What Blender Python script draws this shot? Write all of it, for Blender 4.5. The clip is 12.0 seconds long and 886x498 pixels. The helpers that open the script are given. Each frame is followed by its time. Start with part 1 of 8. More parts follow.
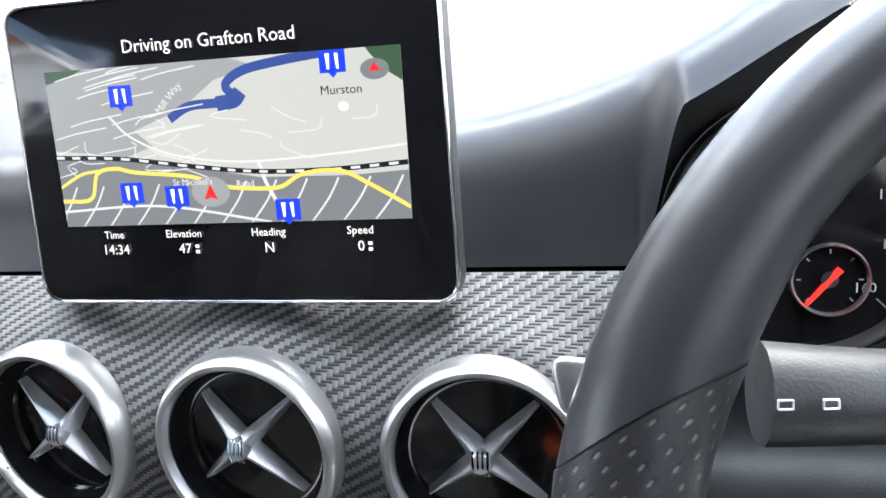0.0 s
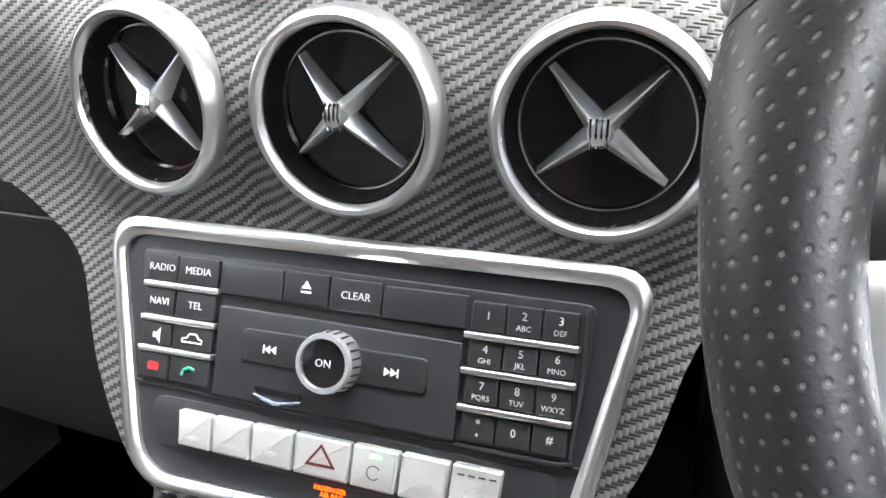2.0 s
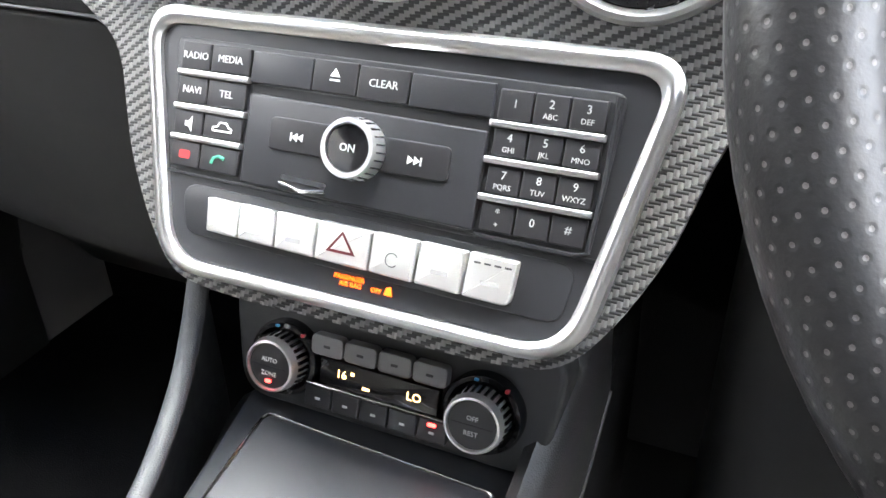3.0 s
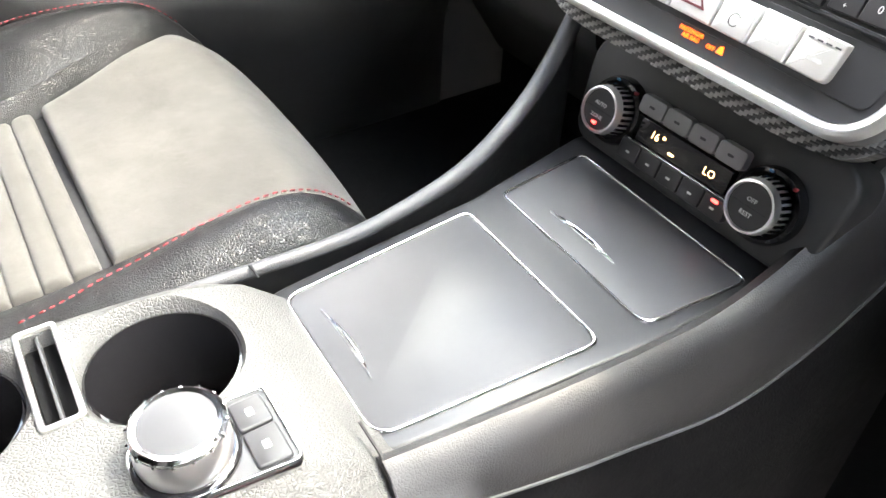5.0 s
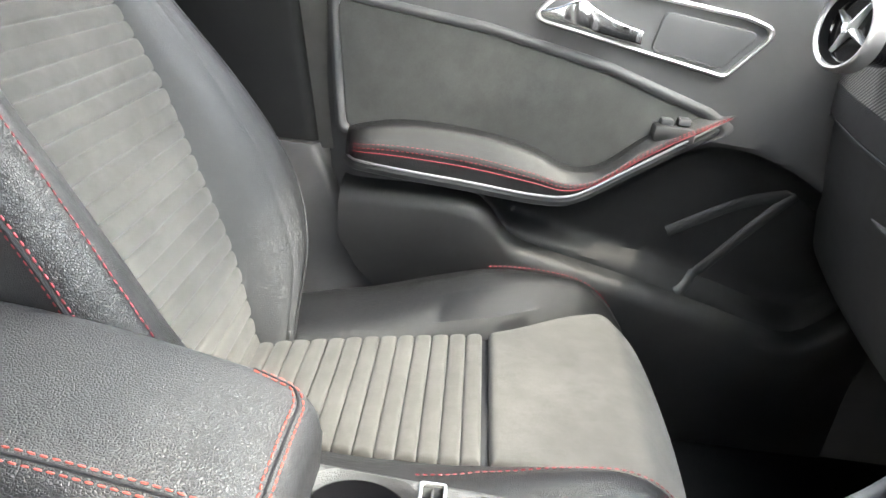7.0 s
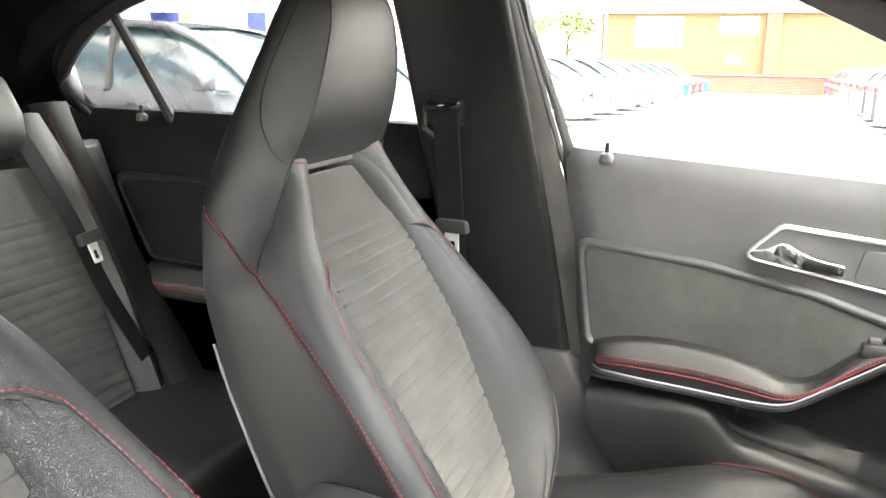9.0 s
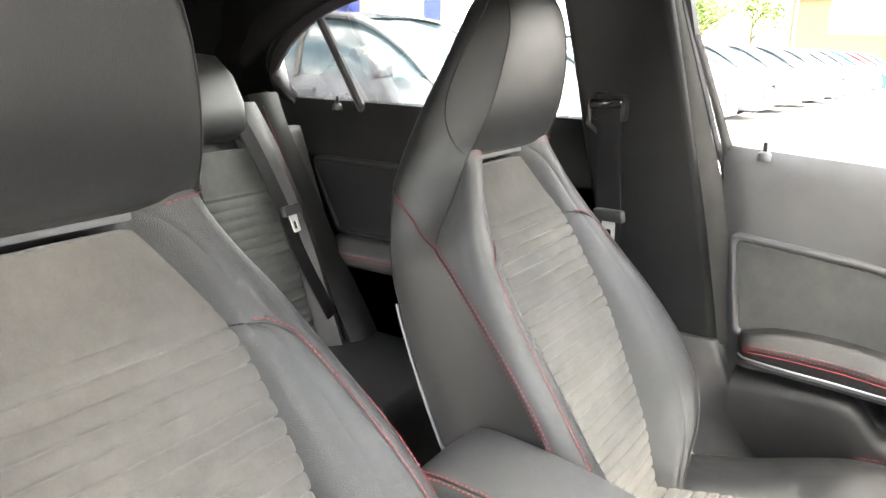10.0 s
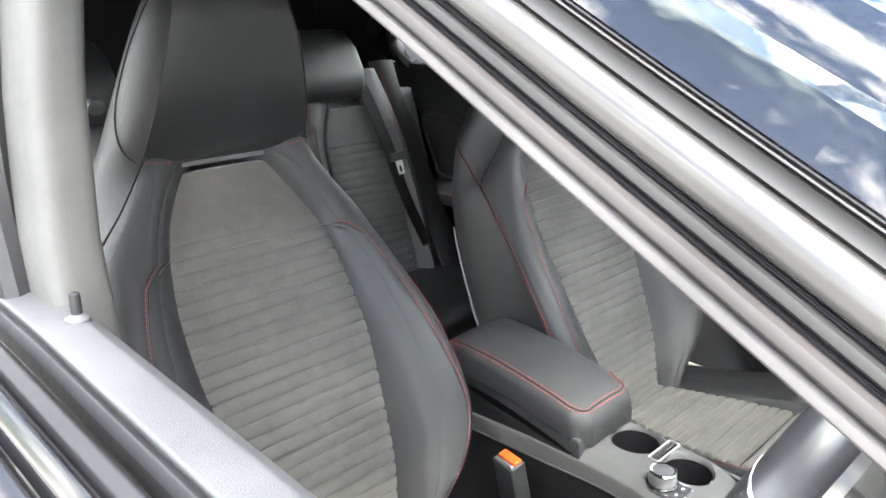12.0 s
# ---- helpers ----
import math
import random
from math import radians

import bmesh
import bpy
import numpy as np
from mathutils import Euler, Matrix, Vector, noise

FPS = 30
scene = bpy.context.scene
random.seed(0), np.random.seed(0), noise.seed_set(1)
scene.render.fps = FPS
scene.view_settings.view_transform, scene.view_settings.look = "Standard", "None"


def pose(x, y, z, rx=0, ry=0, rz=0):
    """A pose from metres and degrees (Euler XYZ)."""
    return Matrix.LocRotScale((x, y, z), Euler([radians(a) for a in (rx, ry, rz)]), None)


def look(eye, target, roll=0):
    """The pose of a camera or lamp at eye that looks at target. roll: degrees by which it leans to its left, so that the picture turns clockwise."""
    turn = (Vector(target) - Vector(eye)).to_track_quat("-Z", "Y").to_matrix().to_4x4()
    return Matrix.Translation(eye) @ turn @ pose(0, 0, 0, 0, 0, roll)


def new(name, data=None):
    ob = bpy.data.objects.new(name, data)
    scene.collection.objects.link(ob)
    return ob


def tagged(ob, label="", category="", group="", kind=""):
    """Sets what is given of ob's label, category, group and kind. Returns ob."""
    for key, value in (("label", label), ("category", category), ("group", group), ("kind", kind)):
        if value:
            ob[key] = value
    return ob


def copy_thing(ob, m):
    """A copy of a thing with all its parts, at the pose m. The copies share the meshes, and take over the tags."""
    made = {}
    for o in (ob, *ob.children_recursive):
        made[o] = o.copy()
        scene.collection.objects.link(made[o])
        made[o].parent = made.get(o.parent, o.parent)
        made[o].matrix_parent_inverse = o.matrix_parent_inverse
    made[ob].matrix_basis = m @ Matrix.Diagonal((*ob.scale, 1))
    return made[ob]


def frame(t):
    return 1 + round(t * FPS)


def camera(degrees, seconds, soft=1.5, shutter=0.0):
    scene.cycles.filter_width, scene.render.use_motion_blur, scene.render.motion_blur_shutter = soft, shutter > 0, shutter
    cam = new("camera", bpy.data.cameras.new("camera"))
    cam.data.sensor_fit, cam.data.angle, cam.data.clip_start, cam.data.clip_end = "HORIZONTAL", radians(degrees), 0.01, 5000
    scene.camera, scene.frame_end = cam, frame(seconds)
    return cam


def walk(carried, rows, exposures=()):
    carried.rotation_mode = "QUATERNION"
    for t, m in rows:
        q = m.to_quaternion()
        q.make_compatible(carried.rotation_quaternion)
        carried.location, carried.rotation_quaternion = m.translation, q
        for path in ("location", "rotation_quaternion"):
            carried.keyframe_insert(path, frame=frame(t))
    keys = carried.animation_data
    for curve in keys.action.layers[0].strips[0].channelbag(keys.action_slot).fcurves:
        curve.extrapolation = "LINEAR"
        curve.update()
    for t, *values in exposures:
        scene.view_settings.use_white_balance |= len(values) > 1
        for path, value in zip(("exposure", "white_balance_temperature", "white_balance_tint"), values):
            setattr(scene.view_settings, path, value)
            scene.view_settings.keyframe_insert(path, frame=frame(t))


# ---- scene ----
cam = camera(59.3, 12.0)
PATH = [
(0, (0.169, -0.001, 1.043), (-0.306, 1.854, 0.465), -5.1),
    (0.5, (0.147, 0.005, 1.053), (-0.389, 1.843, 0.475), -5.0),
    (1, (0.144, 0.003, 1.014), (-0.417, 1.8, 0.341), -3.9),
    (1.5, (0.146, -0.006, 0.978), (-0.459, 1.736, 0.202), -3.2),
    (2, (0.147, -0.01, 0.956), (-0.478, 1.679, 0.087), -3.1),
    (2.5, (0.153, -0.021, 0.934), (-0.506, 1.602, -0.031), -2.9),
    (2.7, (0.158, -0.024, 0.921), (-0.515, 1.572, -0.079), -2.5),
    (4.3, (0.209, -0.057, 0.887), (-0.907, 1.06, -0.341), -0.6),
    (4.5, (0.223, -0.066, 0.883), (-0.958, 0.968, -0.356), -0.4),
    (5, (0.244, -0.086, 0.879), (-1.035, 0.755, -0.409), 1.1),
    (5.5, (0.268, -0.11, 0.872), (-1.119, 0.551, -0.408), 3.3),
    (6, (0.297, -0.119, 0.888), (-1.294, 0.335, -0.236), 4.5),
    (6.5, (0.335, -0.131, 0.928), (-1.424, 0.084, 0.001), 6.4),
    (7, (0.359, -0.121, 0.969), (-1.484, -0.123, 0.192), 7.5),
    (7.2, (0.366, -0.113, 0.979), (-1.501, -0.196, 0.267), 7.9),
    (8.8, (0.558, -0.067, 1.157), (-1.285, -0.65, 0.645), 1.7),
    (9, (0.586, -0.059, 1.166), (-1.221, -0.762, 0.675), 0.9),
    (9.5, (0.646, -0.05, 1.183), (-1.058, -0.99, 0.719), 0.6),
    (10, (0.706, -0.001, 1.192), (-0.905, -1.062, 0.662), 1.0),
    (10.5, (0.771, 0.076, 1.204), (-0.757, -1.075, 0.621), 1.5),
    (11, (0.813, 0.162, 1.223), (-0.64, -1.073, 0.621), 1.4),
    (11.5, (0.86, 0.265, 1.254), (-0.533, -1.032, 0.638), 0.8),
    (12, (0.902, 0.348, 1.264), (-0.452, -0.974, 0.618), 0.7),
]
walk(cam, [(t, look(eye, target, roll)) for t, eye, target, roll in PATH], ((0, 2.85, 6500, 10), (0.5, 2.6, 6500, 10), (1.0, 2.85, 6800, 10), (1.5, 3.3, 7000, 10), (2.0, 3.55, 7300, 10), (2.5, 3.85, 7300, 10), (4.5, 4.4, 7500, 10), (5.5, 3.7, 7500, 10), (6.1, 3.6, 7500, 9), (7, 3.6, 7300, 8), (9, 3.65, 7800, 10), (10.5, 3.9, 7700, 10), (11.2, 3.75, 7400, 9), (12, 2.98, 7000, 8)))

# ---- world, sun, exposure ----
SUN_AZ, SUN_EL = 20.0, 60.0        # degrees from straight ahead towards the driver's side, and above the horizon
world = bpy.data.worlds.new("sky_world")
scene.world = world
world.use_nodes = True
wn, wl = world.node_tree.nodes, world.node_tree.links
wn.clear()
w_out = wn.new("ShaderNodeOutputWorld")
w_bg = wn.new("ShaderNodeBackground")
w_sky = wn.new("ShaderNodeTexSky")
w_sky.sky_type = "NISHITA"
w_sky.sun_disc = False
w_sky.sun_elevation = radians(SUN_EL)
w_sky.sun_rotation = radians(SUN_AZ)
w_bg.inputs["Strength"].default_value = 0.15
# broken cloud over the blue
w_tc = wn.new("ShaderNodeTexCoord")
w_map = wn.new("ShaderNodeMapping")
w_map.inputs["Scale"].default_value = (1.0, 1.0, 2.6)
w_noise = wn.new("ShaderNodeTexNoise")
w_noise.inputs["Scale"].default_value = 3.4
w_noise.inputs["Detail"].default_value = 8.0
w_noise.inputs["Roughness"].default_value = 0.62
w_ramp = wn.new("ShaderNodeValToRGB")
w_ramp.color_ramp.elements[0].position = 0.45
w_ramp.color_ramp.elements[1].position = 0.62
w_mix = wn.new("ShaderNodeMixRGB")
w_mix.inputs["Color2"].default_value = (20.0, 20.3, 20.8, 1)
wl.new(w_tc.outputs["Generated"], w_map.inputs["Vector"])
wl.new(w_map.outputs["Vector"], w_noise.inputs["Vector"])
wl.new(w_noise.outputs["Fac"], w_ramp.inputs["Fac"])
wl.new(w_ramp.outputs["Color"], w_mix.inputs["Fac"])
wl.new(w_sky.outputs["Color"], w_mix.inputs["Color1"])
# haze and cloud are brighter towards the sun
sun_dir = Vector((math.sin(radians(SUN_AZ)) * math.cos(radians(SUN_EL)), math.cos(radians(SUN_AZ)) * math.cos(radians(SUN_EL)), math.sin(radians(SUN_EL))))
w_dot = wn.new("ShaderNodeVectorMath")
w_dot.operation = "DOT_PRODUCT"
w_dot.inputs[1].default_value = sun_dir
w_glow = wn.new("ShaderNodeMapRange")
w_glow.interpolation_type = "SMOOTHSTEP"
w_glow.inputs["From Min"].default_value, w_glow.inputs["From Max"].default_value = -0.1, 1.0
w_glow.inputs["To Min"].default_value, w_glow.inputs["To Max"].default_value = 0.6, 2.1
w_scale = wn.new("ShaderNodeVectorMath")
w_scale.operation = "SCALE"
wl.new(w_tc.outputs["Generated"], w_dot.inputs[0])
wl.new(w_dot.outputs["Value"], w_glow.inputs["Value"])
wl.new(w_mix.outputs["Color"], w_scale.inputs[0])
wl.new(w_glow.outputs["Result"], w_scale.inputs["Scale"])
wl.new(w_scale.outputs["Vector"], w_bg.inputs["Color"])
wl.new(w_bg.outputs["Background"], w_out.inputs["Surface"])

sun_data = bpy.data.lights.new("sun", "SUN")
sun_data.energy = 0.42
sun_data.angle = radians(2.5)
sun_data.color = (1.0, 0.95, 0.87)
sun = new("sun", sun_data)
sun.matrix_world = look(sun_dir * 30, (0, 0, 0))


# ---- materials ----
class Nodes:
    """Small builder for a principled node material."""

    def __init__(self, name):
        self.mat = bpy.data.materials.new(name)
        self.mat.use_nodes = True
        self.tree = self.mat.node_tree
        self.bsdf = self.tree.nodes["Principled BSDF"]

    def add(self, kind, **inputs):
        node = self.tree.nodes.new("ShaderNode" + kind)
        for key, value in inputs.items():
            node.inputs[key.replace("_", " ")].default_value = value
        return node

    def link(self, a, b):
        self.tree.links.new(a, b)

    def math(self, op, a, b=None):
        node = self.add("Math")
        node.operation = op
        for i, v in enumerate((a, b)):
            if v is None:
                continue
            if isinstance(v, (int, float)):
                node.inputs[i].default_value = v
            else:
                self.link(v, node.inputs[i])
        return node.outputs[0]

    def coords(self, kind="Object"):
        return self.add("TexCoord").outputs[kind]

    def noise(self, scale, detail=4.0, rough=0.55, kind="Object"):
        node = self.add("TexNoise", Scale=scale, Detail=detail, Roughness=rough)
        self.link(self.coords(kind), node.inputs["Vector"])
        return node.outputs["Fac"]

    def ramp(self, fac, lo, hi, c0, c1):
        node = self.add("ValToRGB")
        node.color_ramp.elements[0].position, node.color_ramp.elements[1].position = lo, hi
        node.color_ramp.elements[0].color, node.color_ramp.elements[1].color = (*c0, 1), (*c1, 1)
        self.link(fac, node.inputs["Fac"])
        return node.outputs["Color"]

    def base(self, color):
        self.link(color, self.bsdf.inputs["Base Color"])

    def bump(self, height, strength, distance):
        node = self.add("Bump", Strength=strength, Distance=distance)
        self.link(height, node.inputs["Height"])
        if self.bsdf.inputs["Normal"].links:
            self.link(self.bsdf.inputs["Normal"].links[0].from_socket, node.inputs["Normal"])
        self.link(node.outputs["Normal"], self.bsdf.inputs["Normal"])

    def set(self, **values):
        for key, value in values.items():
            self.bsdf.inputs[key.replace("_", " ")].default_value = value


def surface(name, color, rough, metal=0.0, vary=0.25, scale=9.0, grain=0.0, grain_scale=900.0, rough_vary=0.12, spec=0.5):
    """Plain material with two scales of variation: broad tone and fine grain."""
    n = Nodes(name)
    lo = tuple(c * (1 - vary) for c in color)
    hi = tuple(min(1.0, c * (1 + vary)) for c in color)
    broad = n.noise(scale, 5)
    n.base(n.ramp(broad, 0.3, 0.7, lo, hi))
    fine = n.noise(scale * 13, 3)
    r = n.math("ADD", n.math("MULTIPLY", n.math("SUBTRACT", fine, 0.5), rough_vary * 2), rough)
    n.link(r, n.bsdf.inputs["Roughness"])
    n.set(Metallic=metal, Specular_IOR_Level=spec)
    if grain:
        n.bump(n.noise(grain_scale, 2), grain, 0.0006)
    return n.mat


def leather(name, color, rough=0.42, cell=680.0, strength=0.24, spec=0.5):
    n = Nodes(name)
    n.set(Specular_IOR_Level=spec)
    vor = n.add("TexVoronoi", Scale=cell)
    vor.feature = "DISTANCE_TO_EDGE"
    warp = n.add("VectorMath")
    warp.operation = "ADD"
    n.link(n.coords(), warp.inputs[0])
    jig = n.add("TexNoise", Scale=90.0, Detail=2.0)
    n.link(n.coords(), jig.inputs["Vector"])
    sc = n.add("VectorMath")
    sc.operation = "SCALE"
    sc.inputs["Scale"].default_value = 0.004
    n.link(jig.outputs["Color"], sc.inputs[0])
    n.link(sc.outputs[0], warp.inputs[1])
    n.link(warp.outputs[0], vor.inputs["Vector"])
    broad = n.noise(7.0, 5)
    n.base(n.ramp(broad, 0.3, 0.72, tuple(c * 0.8 for c in color), tuple(c * 1.25 for c in color)))
    fine = n.noise(60, 4)
    n.link(n.math("ADD", n.math("MULTIPLY", n.math("SUBTRACT", fine, 0.5), 0.10), rough), n.bsdf.inputs["Roughness"])
    edge = n.math("MINIMUM", vor.outputs["Distance"], 0.22)
    n.bump(edge, strength, 0.0022)
    n.bump(n.noise(35, 3), 0.05, 0.004)
    return n.mat


def suede(name, color):
    n = Nodes(name)
    nap = n.noise(11.0, 6, 0.65)
    mid = n.noise(46.0, 4)
    fuzz = n.noise(420.0, 3)
    tone = n.math("ADD", n.math("MULTIPLY", nap, 0.62), n.math("ADD", n.math("MULTIPLY", mid, 0.22), n.math("MULTIPLY", fuzz, 0.16)))
    n.base(n.ramp(tone, 0.36, 0.66, tuple(c * 0.74 for c in color), tuple(c * 1.22 for c in color)))
    n.set(Roughness=0.93, Specular_IOR_Level=0.2, Sheen_Weight=0.12, Sheen_Roughness=0.5)
    n.bump(n.noise(1400.0, 2), 0.35, 0.0007)
    n.bump(n.noise(40.0, 3), 0.2, 0.004)
    return n.mat


def carbon_weave(name):
    """2 x 2 twill of dark strands, laid out on the mesh's own metre grid; the sheen of the upper strands is in their
    paler colour.
    """
    n = Nodes(name)
    sep = n.add("SeparateXYZ")
    n.link(n.coords("UV"), sep.inputs[0])
    cell_u, cell_v = 0.0024, 0.0015
    u = n.math("FLOOR", n.math("DIVIDE", sep.outputs[0], cell_u))
    v = n.math("FLOOR", n.math("DIVIDE", sep.outputs[1], cell_v))
    ph = n.math("FLOORED_MODULO", n.math("SUBTRACT", v, u), 4.0)
    up = n.math("LESS_THAN", ph, 1.5)
    fu = n.math("FRACT", n.math("DIVIDE", sep.outputs[0], cell_u))
    fv = n.math("FRACT", n.math("DIVIDE", sep.outputs[1], cell_v))
    ru = n.math("SINE", n.math("MULTIPLY", fu, math.pi))
    rv = n.math("SINE", n.math("MULTIPLY", fv, math.pi))
    inv = n.math("SUBTRACT", 1.0, up)
    crown = n.math("ADD", n.math("MULTIPLY", ru, up), n.math("MULTIPLY", rv, inv))
    dirt = n.noise(30, 4)
    tone = n.math("ADD", n.math("MULTIPLY", up, 0.8), n.math("MULTIPLY", dirt, 0.2))
    n.base(n.ramp(tone, 0.05, 0.95, (0.038, 0.038, 0.039), (0.20, 0.197, 0.192)))
    n.link(n.math("ADD", n.math("MULTIPLY", up, -0.14), 0.52), n.bsdf.inputs["Roughness"])
    n.set(Specular_IOR_Level=0.3)
    n.bump(n.math("ADD", crown, n.math("MULTIPLY", up, 1.2)), 0.55, 0.0006)
    return n.mat


def clear_glass(name, tint=(1, 1, 1)):
    mat = bpy.data.materials.new(name)
    mat.use_nodes = True
    t = mat.node_tree
    t.nodes.clear()
    out = t.nodes.new("ShaderNodeOutputMaterial")
    mix = t.nodes.new("ShaderNodeMixShader")
    fres = t.nodes.new("ShaderNodeFresnel")
    fres.inputs["IOR"].default_value = 1.5
    tr = t.nodes.new("ShaderNodeBsdfTransparent")
    tr.inputs["Color"].default_value = (*tint, 1)
    gl = t.nodes.new("ShaderNodeBsdfGlossy")
    gl.inputs["Roughness"].default_value = 0.0
    t.links.new(fres.outputs[0], mix.inputs[0])
    t.links.new(tr.outputs[0], mix.inputs[1])
    t.links.new(gl.outputs[0], mix.inputs[2])
    t.links.new(mix.outputs[0], out.inputs["Surface"])
    return mat


def glow(name, color, strength):
    n = Nodes(name)
    n.set(Base_Color=(0.01, 0.01, 0.01, 1), Emission_Color=(*color, 1), Emission_Strength=strength, Roughness=0.3)
    return n.mat


def perforated(name, color):
    """Leather with a regular pattern of small punched holes, coloured pale for the glints in them."""
    n = Nodes(name)
    sep = n.add("SeparateXYZ")
    n.link(n.coords("UV"), sep.inputs[0])
    pitch = 0.0058
    a = n.math("DIVIDE", sep.outputs[0], pitch)
    b = n.math("DIVIDE", sep.outputs[1], pitch)
    row = n.math("FLOORED_MODULO", n.math("FLOOR", b), 2.0)
    a2 = n.math("ADD", a, n.math("MULTIPLY", row, 0.5))
    fx = n.math("SUBTRACT", n.math("FRACT", a2), 0.5)
    fy = n.math("SUBTRACT", n.math("FRACT", b), 0.5)
    d = n.math("SQRT", n.math("ADD", n.math("MULTIPLY", fx, fx), n.math("MULTIPLY", fy, fy)))
    hole = n.math("LESS_THAN", d, 0.125)
    n.base(n.ramp(hole, 0.2, 0.8, color, (0.085, 0.08, 0.078)))
    n.link(n.math("ADD", n.math("MULTIPLY", n.noise(70, 4), 0.2), 0.26), n.bsdf.inputs["Roughness"])
    n.bump(n.math("MINIMUM", d, 0.26), 0.35, 0.002)
    n.bump(n.noise(700, 2), 0.15, 0.0006)
    return n.mat


M_LEATHER = leather("black_leather", (0.0095, 0.0099, 0.0104), 0.31, 560.0, 0.6, 0.48)
M_LEATHER_FINE = leather("fine_leather", (0.008, 0.0083, 0.0088), 0.34, 640.0, 0.35, 0.45)
# the black leather again, lightened to carry the sunlight on the centre armrest
M_ARM_SUNLIT = leather("sunlit_armrest_leather", (0.024, 0.0245, 0.0255), 0.40, 520.0, 0.7, 0.55)
M_SUEDE = suede("grey_suede", (0.064, 0.0615, 0.057))
M_SUEDE_DOOR = suede("dark_suede", (0.052, 0.054, 0.0525))
M_SOFT = leather("soft_dash_plastic", (0.048, 0.049, 0.052), 0.5, 650.0, 0.3)
M_PAD = surface("dash_pad", (0.05, 0.051, 0.055), 0.28, vary=0.06, rough_vary=0.004)
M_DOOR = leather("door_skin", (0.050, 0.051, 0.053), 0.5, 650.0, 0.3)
M_PLASTIC = surface("dark_plastic", (0.024, 0.025, 0.026), 0.5, grain=0.25)
M_PLASTIC_GREY = surface("grey_plastic", (0.06, 0.062, 0.066), 0.45, grain=0.25)
M_FACE = surface("satin_faceplate", (0.022, 0.023, 0.026), 0.38, vary=0.2, grain=0.05)
M_LID = surface("satin_lid", (0.05, 0.051, 0.055), 0.32, vary=0.15, rough_vary=0.02, spec=0.22)
M_GLOSS = surface("piano_black", (0.008, 0.008, 0.009), 0.07, vary=0.2, rough_vary=0.03)
M_SILVER = surface("satin_silver", (0.70, 0.695, 0.69), 0.30, 0.95, vary=0.03, rough_vary=0.03)
M_CHROME = surface("chrome", (0.8, 0.8, 0.8), 0.12, 1.0, vary=0.03, rough_vary=0.02)
M_VANE = surface("satin_chrome", (0.9, 0.9, 0.905), 0.40, 1.0, vary=0.03, rough_vary=0.03)
M_TRIM_METAL = surface("dull_silver", (0.30, 0.30, 0.30), 0.32, 0.9, vary=0.03, rough_vary=0.03)
M_CARBON = carbon_weave("carbon_weave")
M_RED = surface("red_thread", (0.22, 0.018, 0.026), 0.6)
# the red thread as sunlight colours it, brighter and warmer
M_RED_SUNLIT = surface("sunlit_red_thread", (0.33, 0.06, 0.042), 0.6)
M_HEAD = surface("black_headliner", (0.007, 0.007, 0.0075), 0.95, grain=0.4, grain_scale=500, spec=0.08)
# near-black that stands in for the shade inside the door pocket
M_POCKET_SHADE = surface("pocket_shade", (0.021, 0.022, 0.0235), 0.55, grain=0.2, spec=0.4)
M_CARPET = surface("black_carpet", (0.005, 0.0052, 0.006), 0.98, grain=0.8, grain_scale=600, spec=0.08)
M_RUBBER = surface("black_rubber", (0.010, 0.010, 0.011), 0.55, spec=0.3)
M_WEB = surface("belt_webbing", (0.012, 0.012, 0.013), 0.85, grain=0.5, grain_scale=700, spec=0.1)
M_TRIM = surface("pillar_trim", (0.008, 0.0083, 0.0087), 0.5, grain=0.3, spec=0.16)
M_PAINT = surface("black_car_paint", (0.02, 0.02, 0.022), 0.12, 0.2, rough_vary=0.03)
M_GLASS = clear_glass("clear_glass", (0.9, 0.95, 0.93))
M_WHITE = surface("printed_white", (0.75, 0.75, 0.74), 0.5)
M_MARK = surface("printed_grey", (0.55, 0.55, 0.54), 0.5)
M_KEY_SILVER = surface("silver_key", (0.16, 0.16, 0.16), 0.38, 0.3, vary=0.08, rough_vary=0.03)
M_BUTTON = surface("button_black", (0.018, 0.018, 0.02), 0.42, vary=0.15)


# ---- mesh helpers ----
def part(name, bm, material, parent=None, label="", smooth=True, angle=40):
    """Links a bmesh as one mesh object under a thing."""
    me = bpy.data.meshes.new(name)
    bmesh.ops.recalc_face_normals(bm, faces=bm.faces)
    bm.to_mesh(me)
    bm.free()
    me.materials.append(material)
    if smooth:
        me.shade_smooth()
        me.set_sharp_from_angle(angle=radians(angle))
    ob = new(name, me)
    if parent is not None:
        ob.parent = parent
        if parent.type == "EMPTY":
            ob.matrix_parent_inverse = parent.matrix_basis.inverted()
        else:
            ob.matrix_parent_inverse = Matrix()
    if label:
        ob["label"] = label
    return ob


def thing(name, label, category, at=(0, 0, 0), group="", kind=""):
    ob = new(name)
    ob.location = at
    ob.empty_display_size = 0.05
    return tagged(ob, label, category, group, kind)


def quad_grid(bm, pts, uvs=None, close_u=False):
    """Faces over a grid of points [row][column]."""
    layer = bm.loops.layers.uv.verify()
    vs = [[bm.verts.new(p) for p in row] for row in pts]
    rows, cols = len(vs), len(vs[0])
    for i in range(rows - 1):
        for j in range(cols if close_u else cols - 1):
            k = (j + 1) % cols
            try:
                f = bm.faces.new((vs[i][j], vs[i][k], vs[i + 1][k], vs[i + 1][j]))
            except ValueError:
                continue
            if uvs:
                jj = j + 1 if close_u else k
                for loop, q in zip(f.loops, ((i, j), (i, jj), (i + 1, jj), (i + 1, j))):
                    loop[layer].uv = uvs[q[0]][q[1]]
    return vs


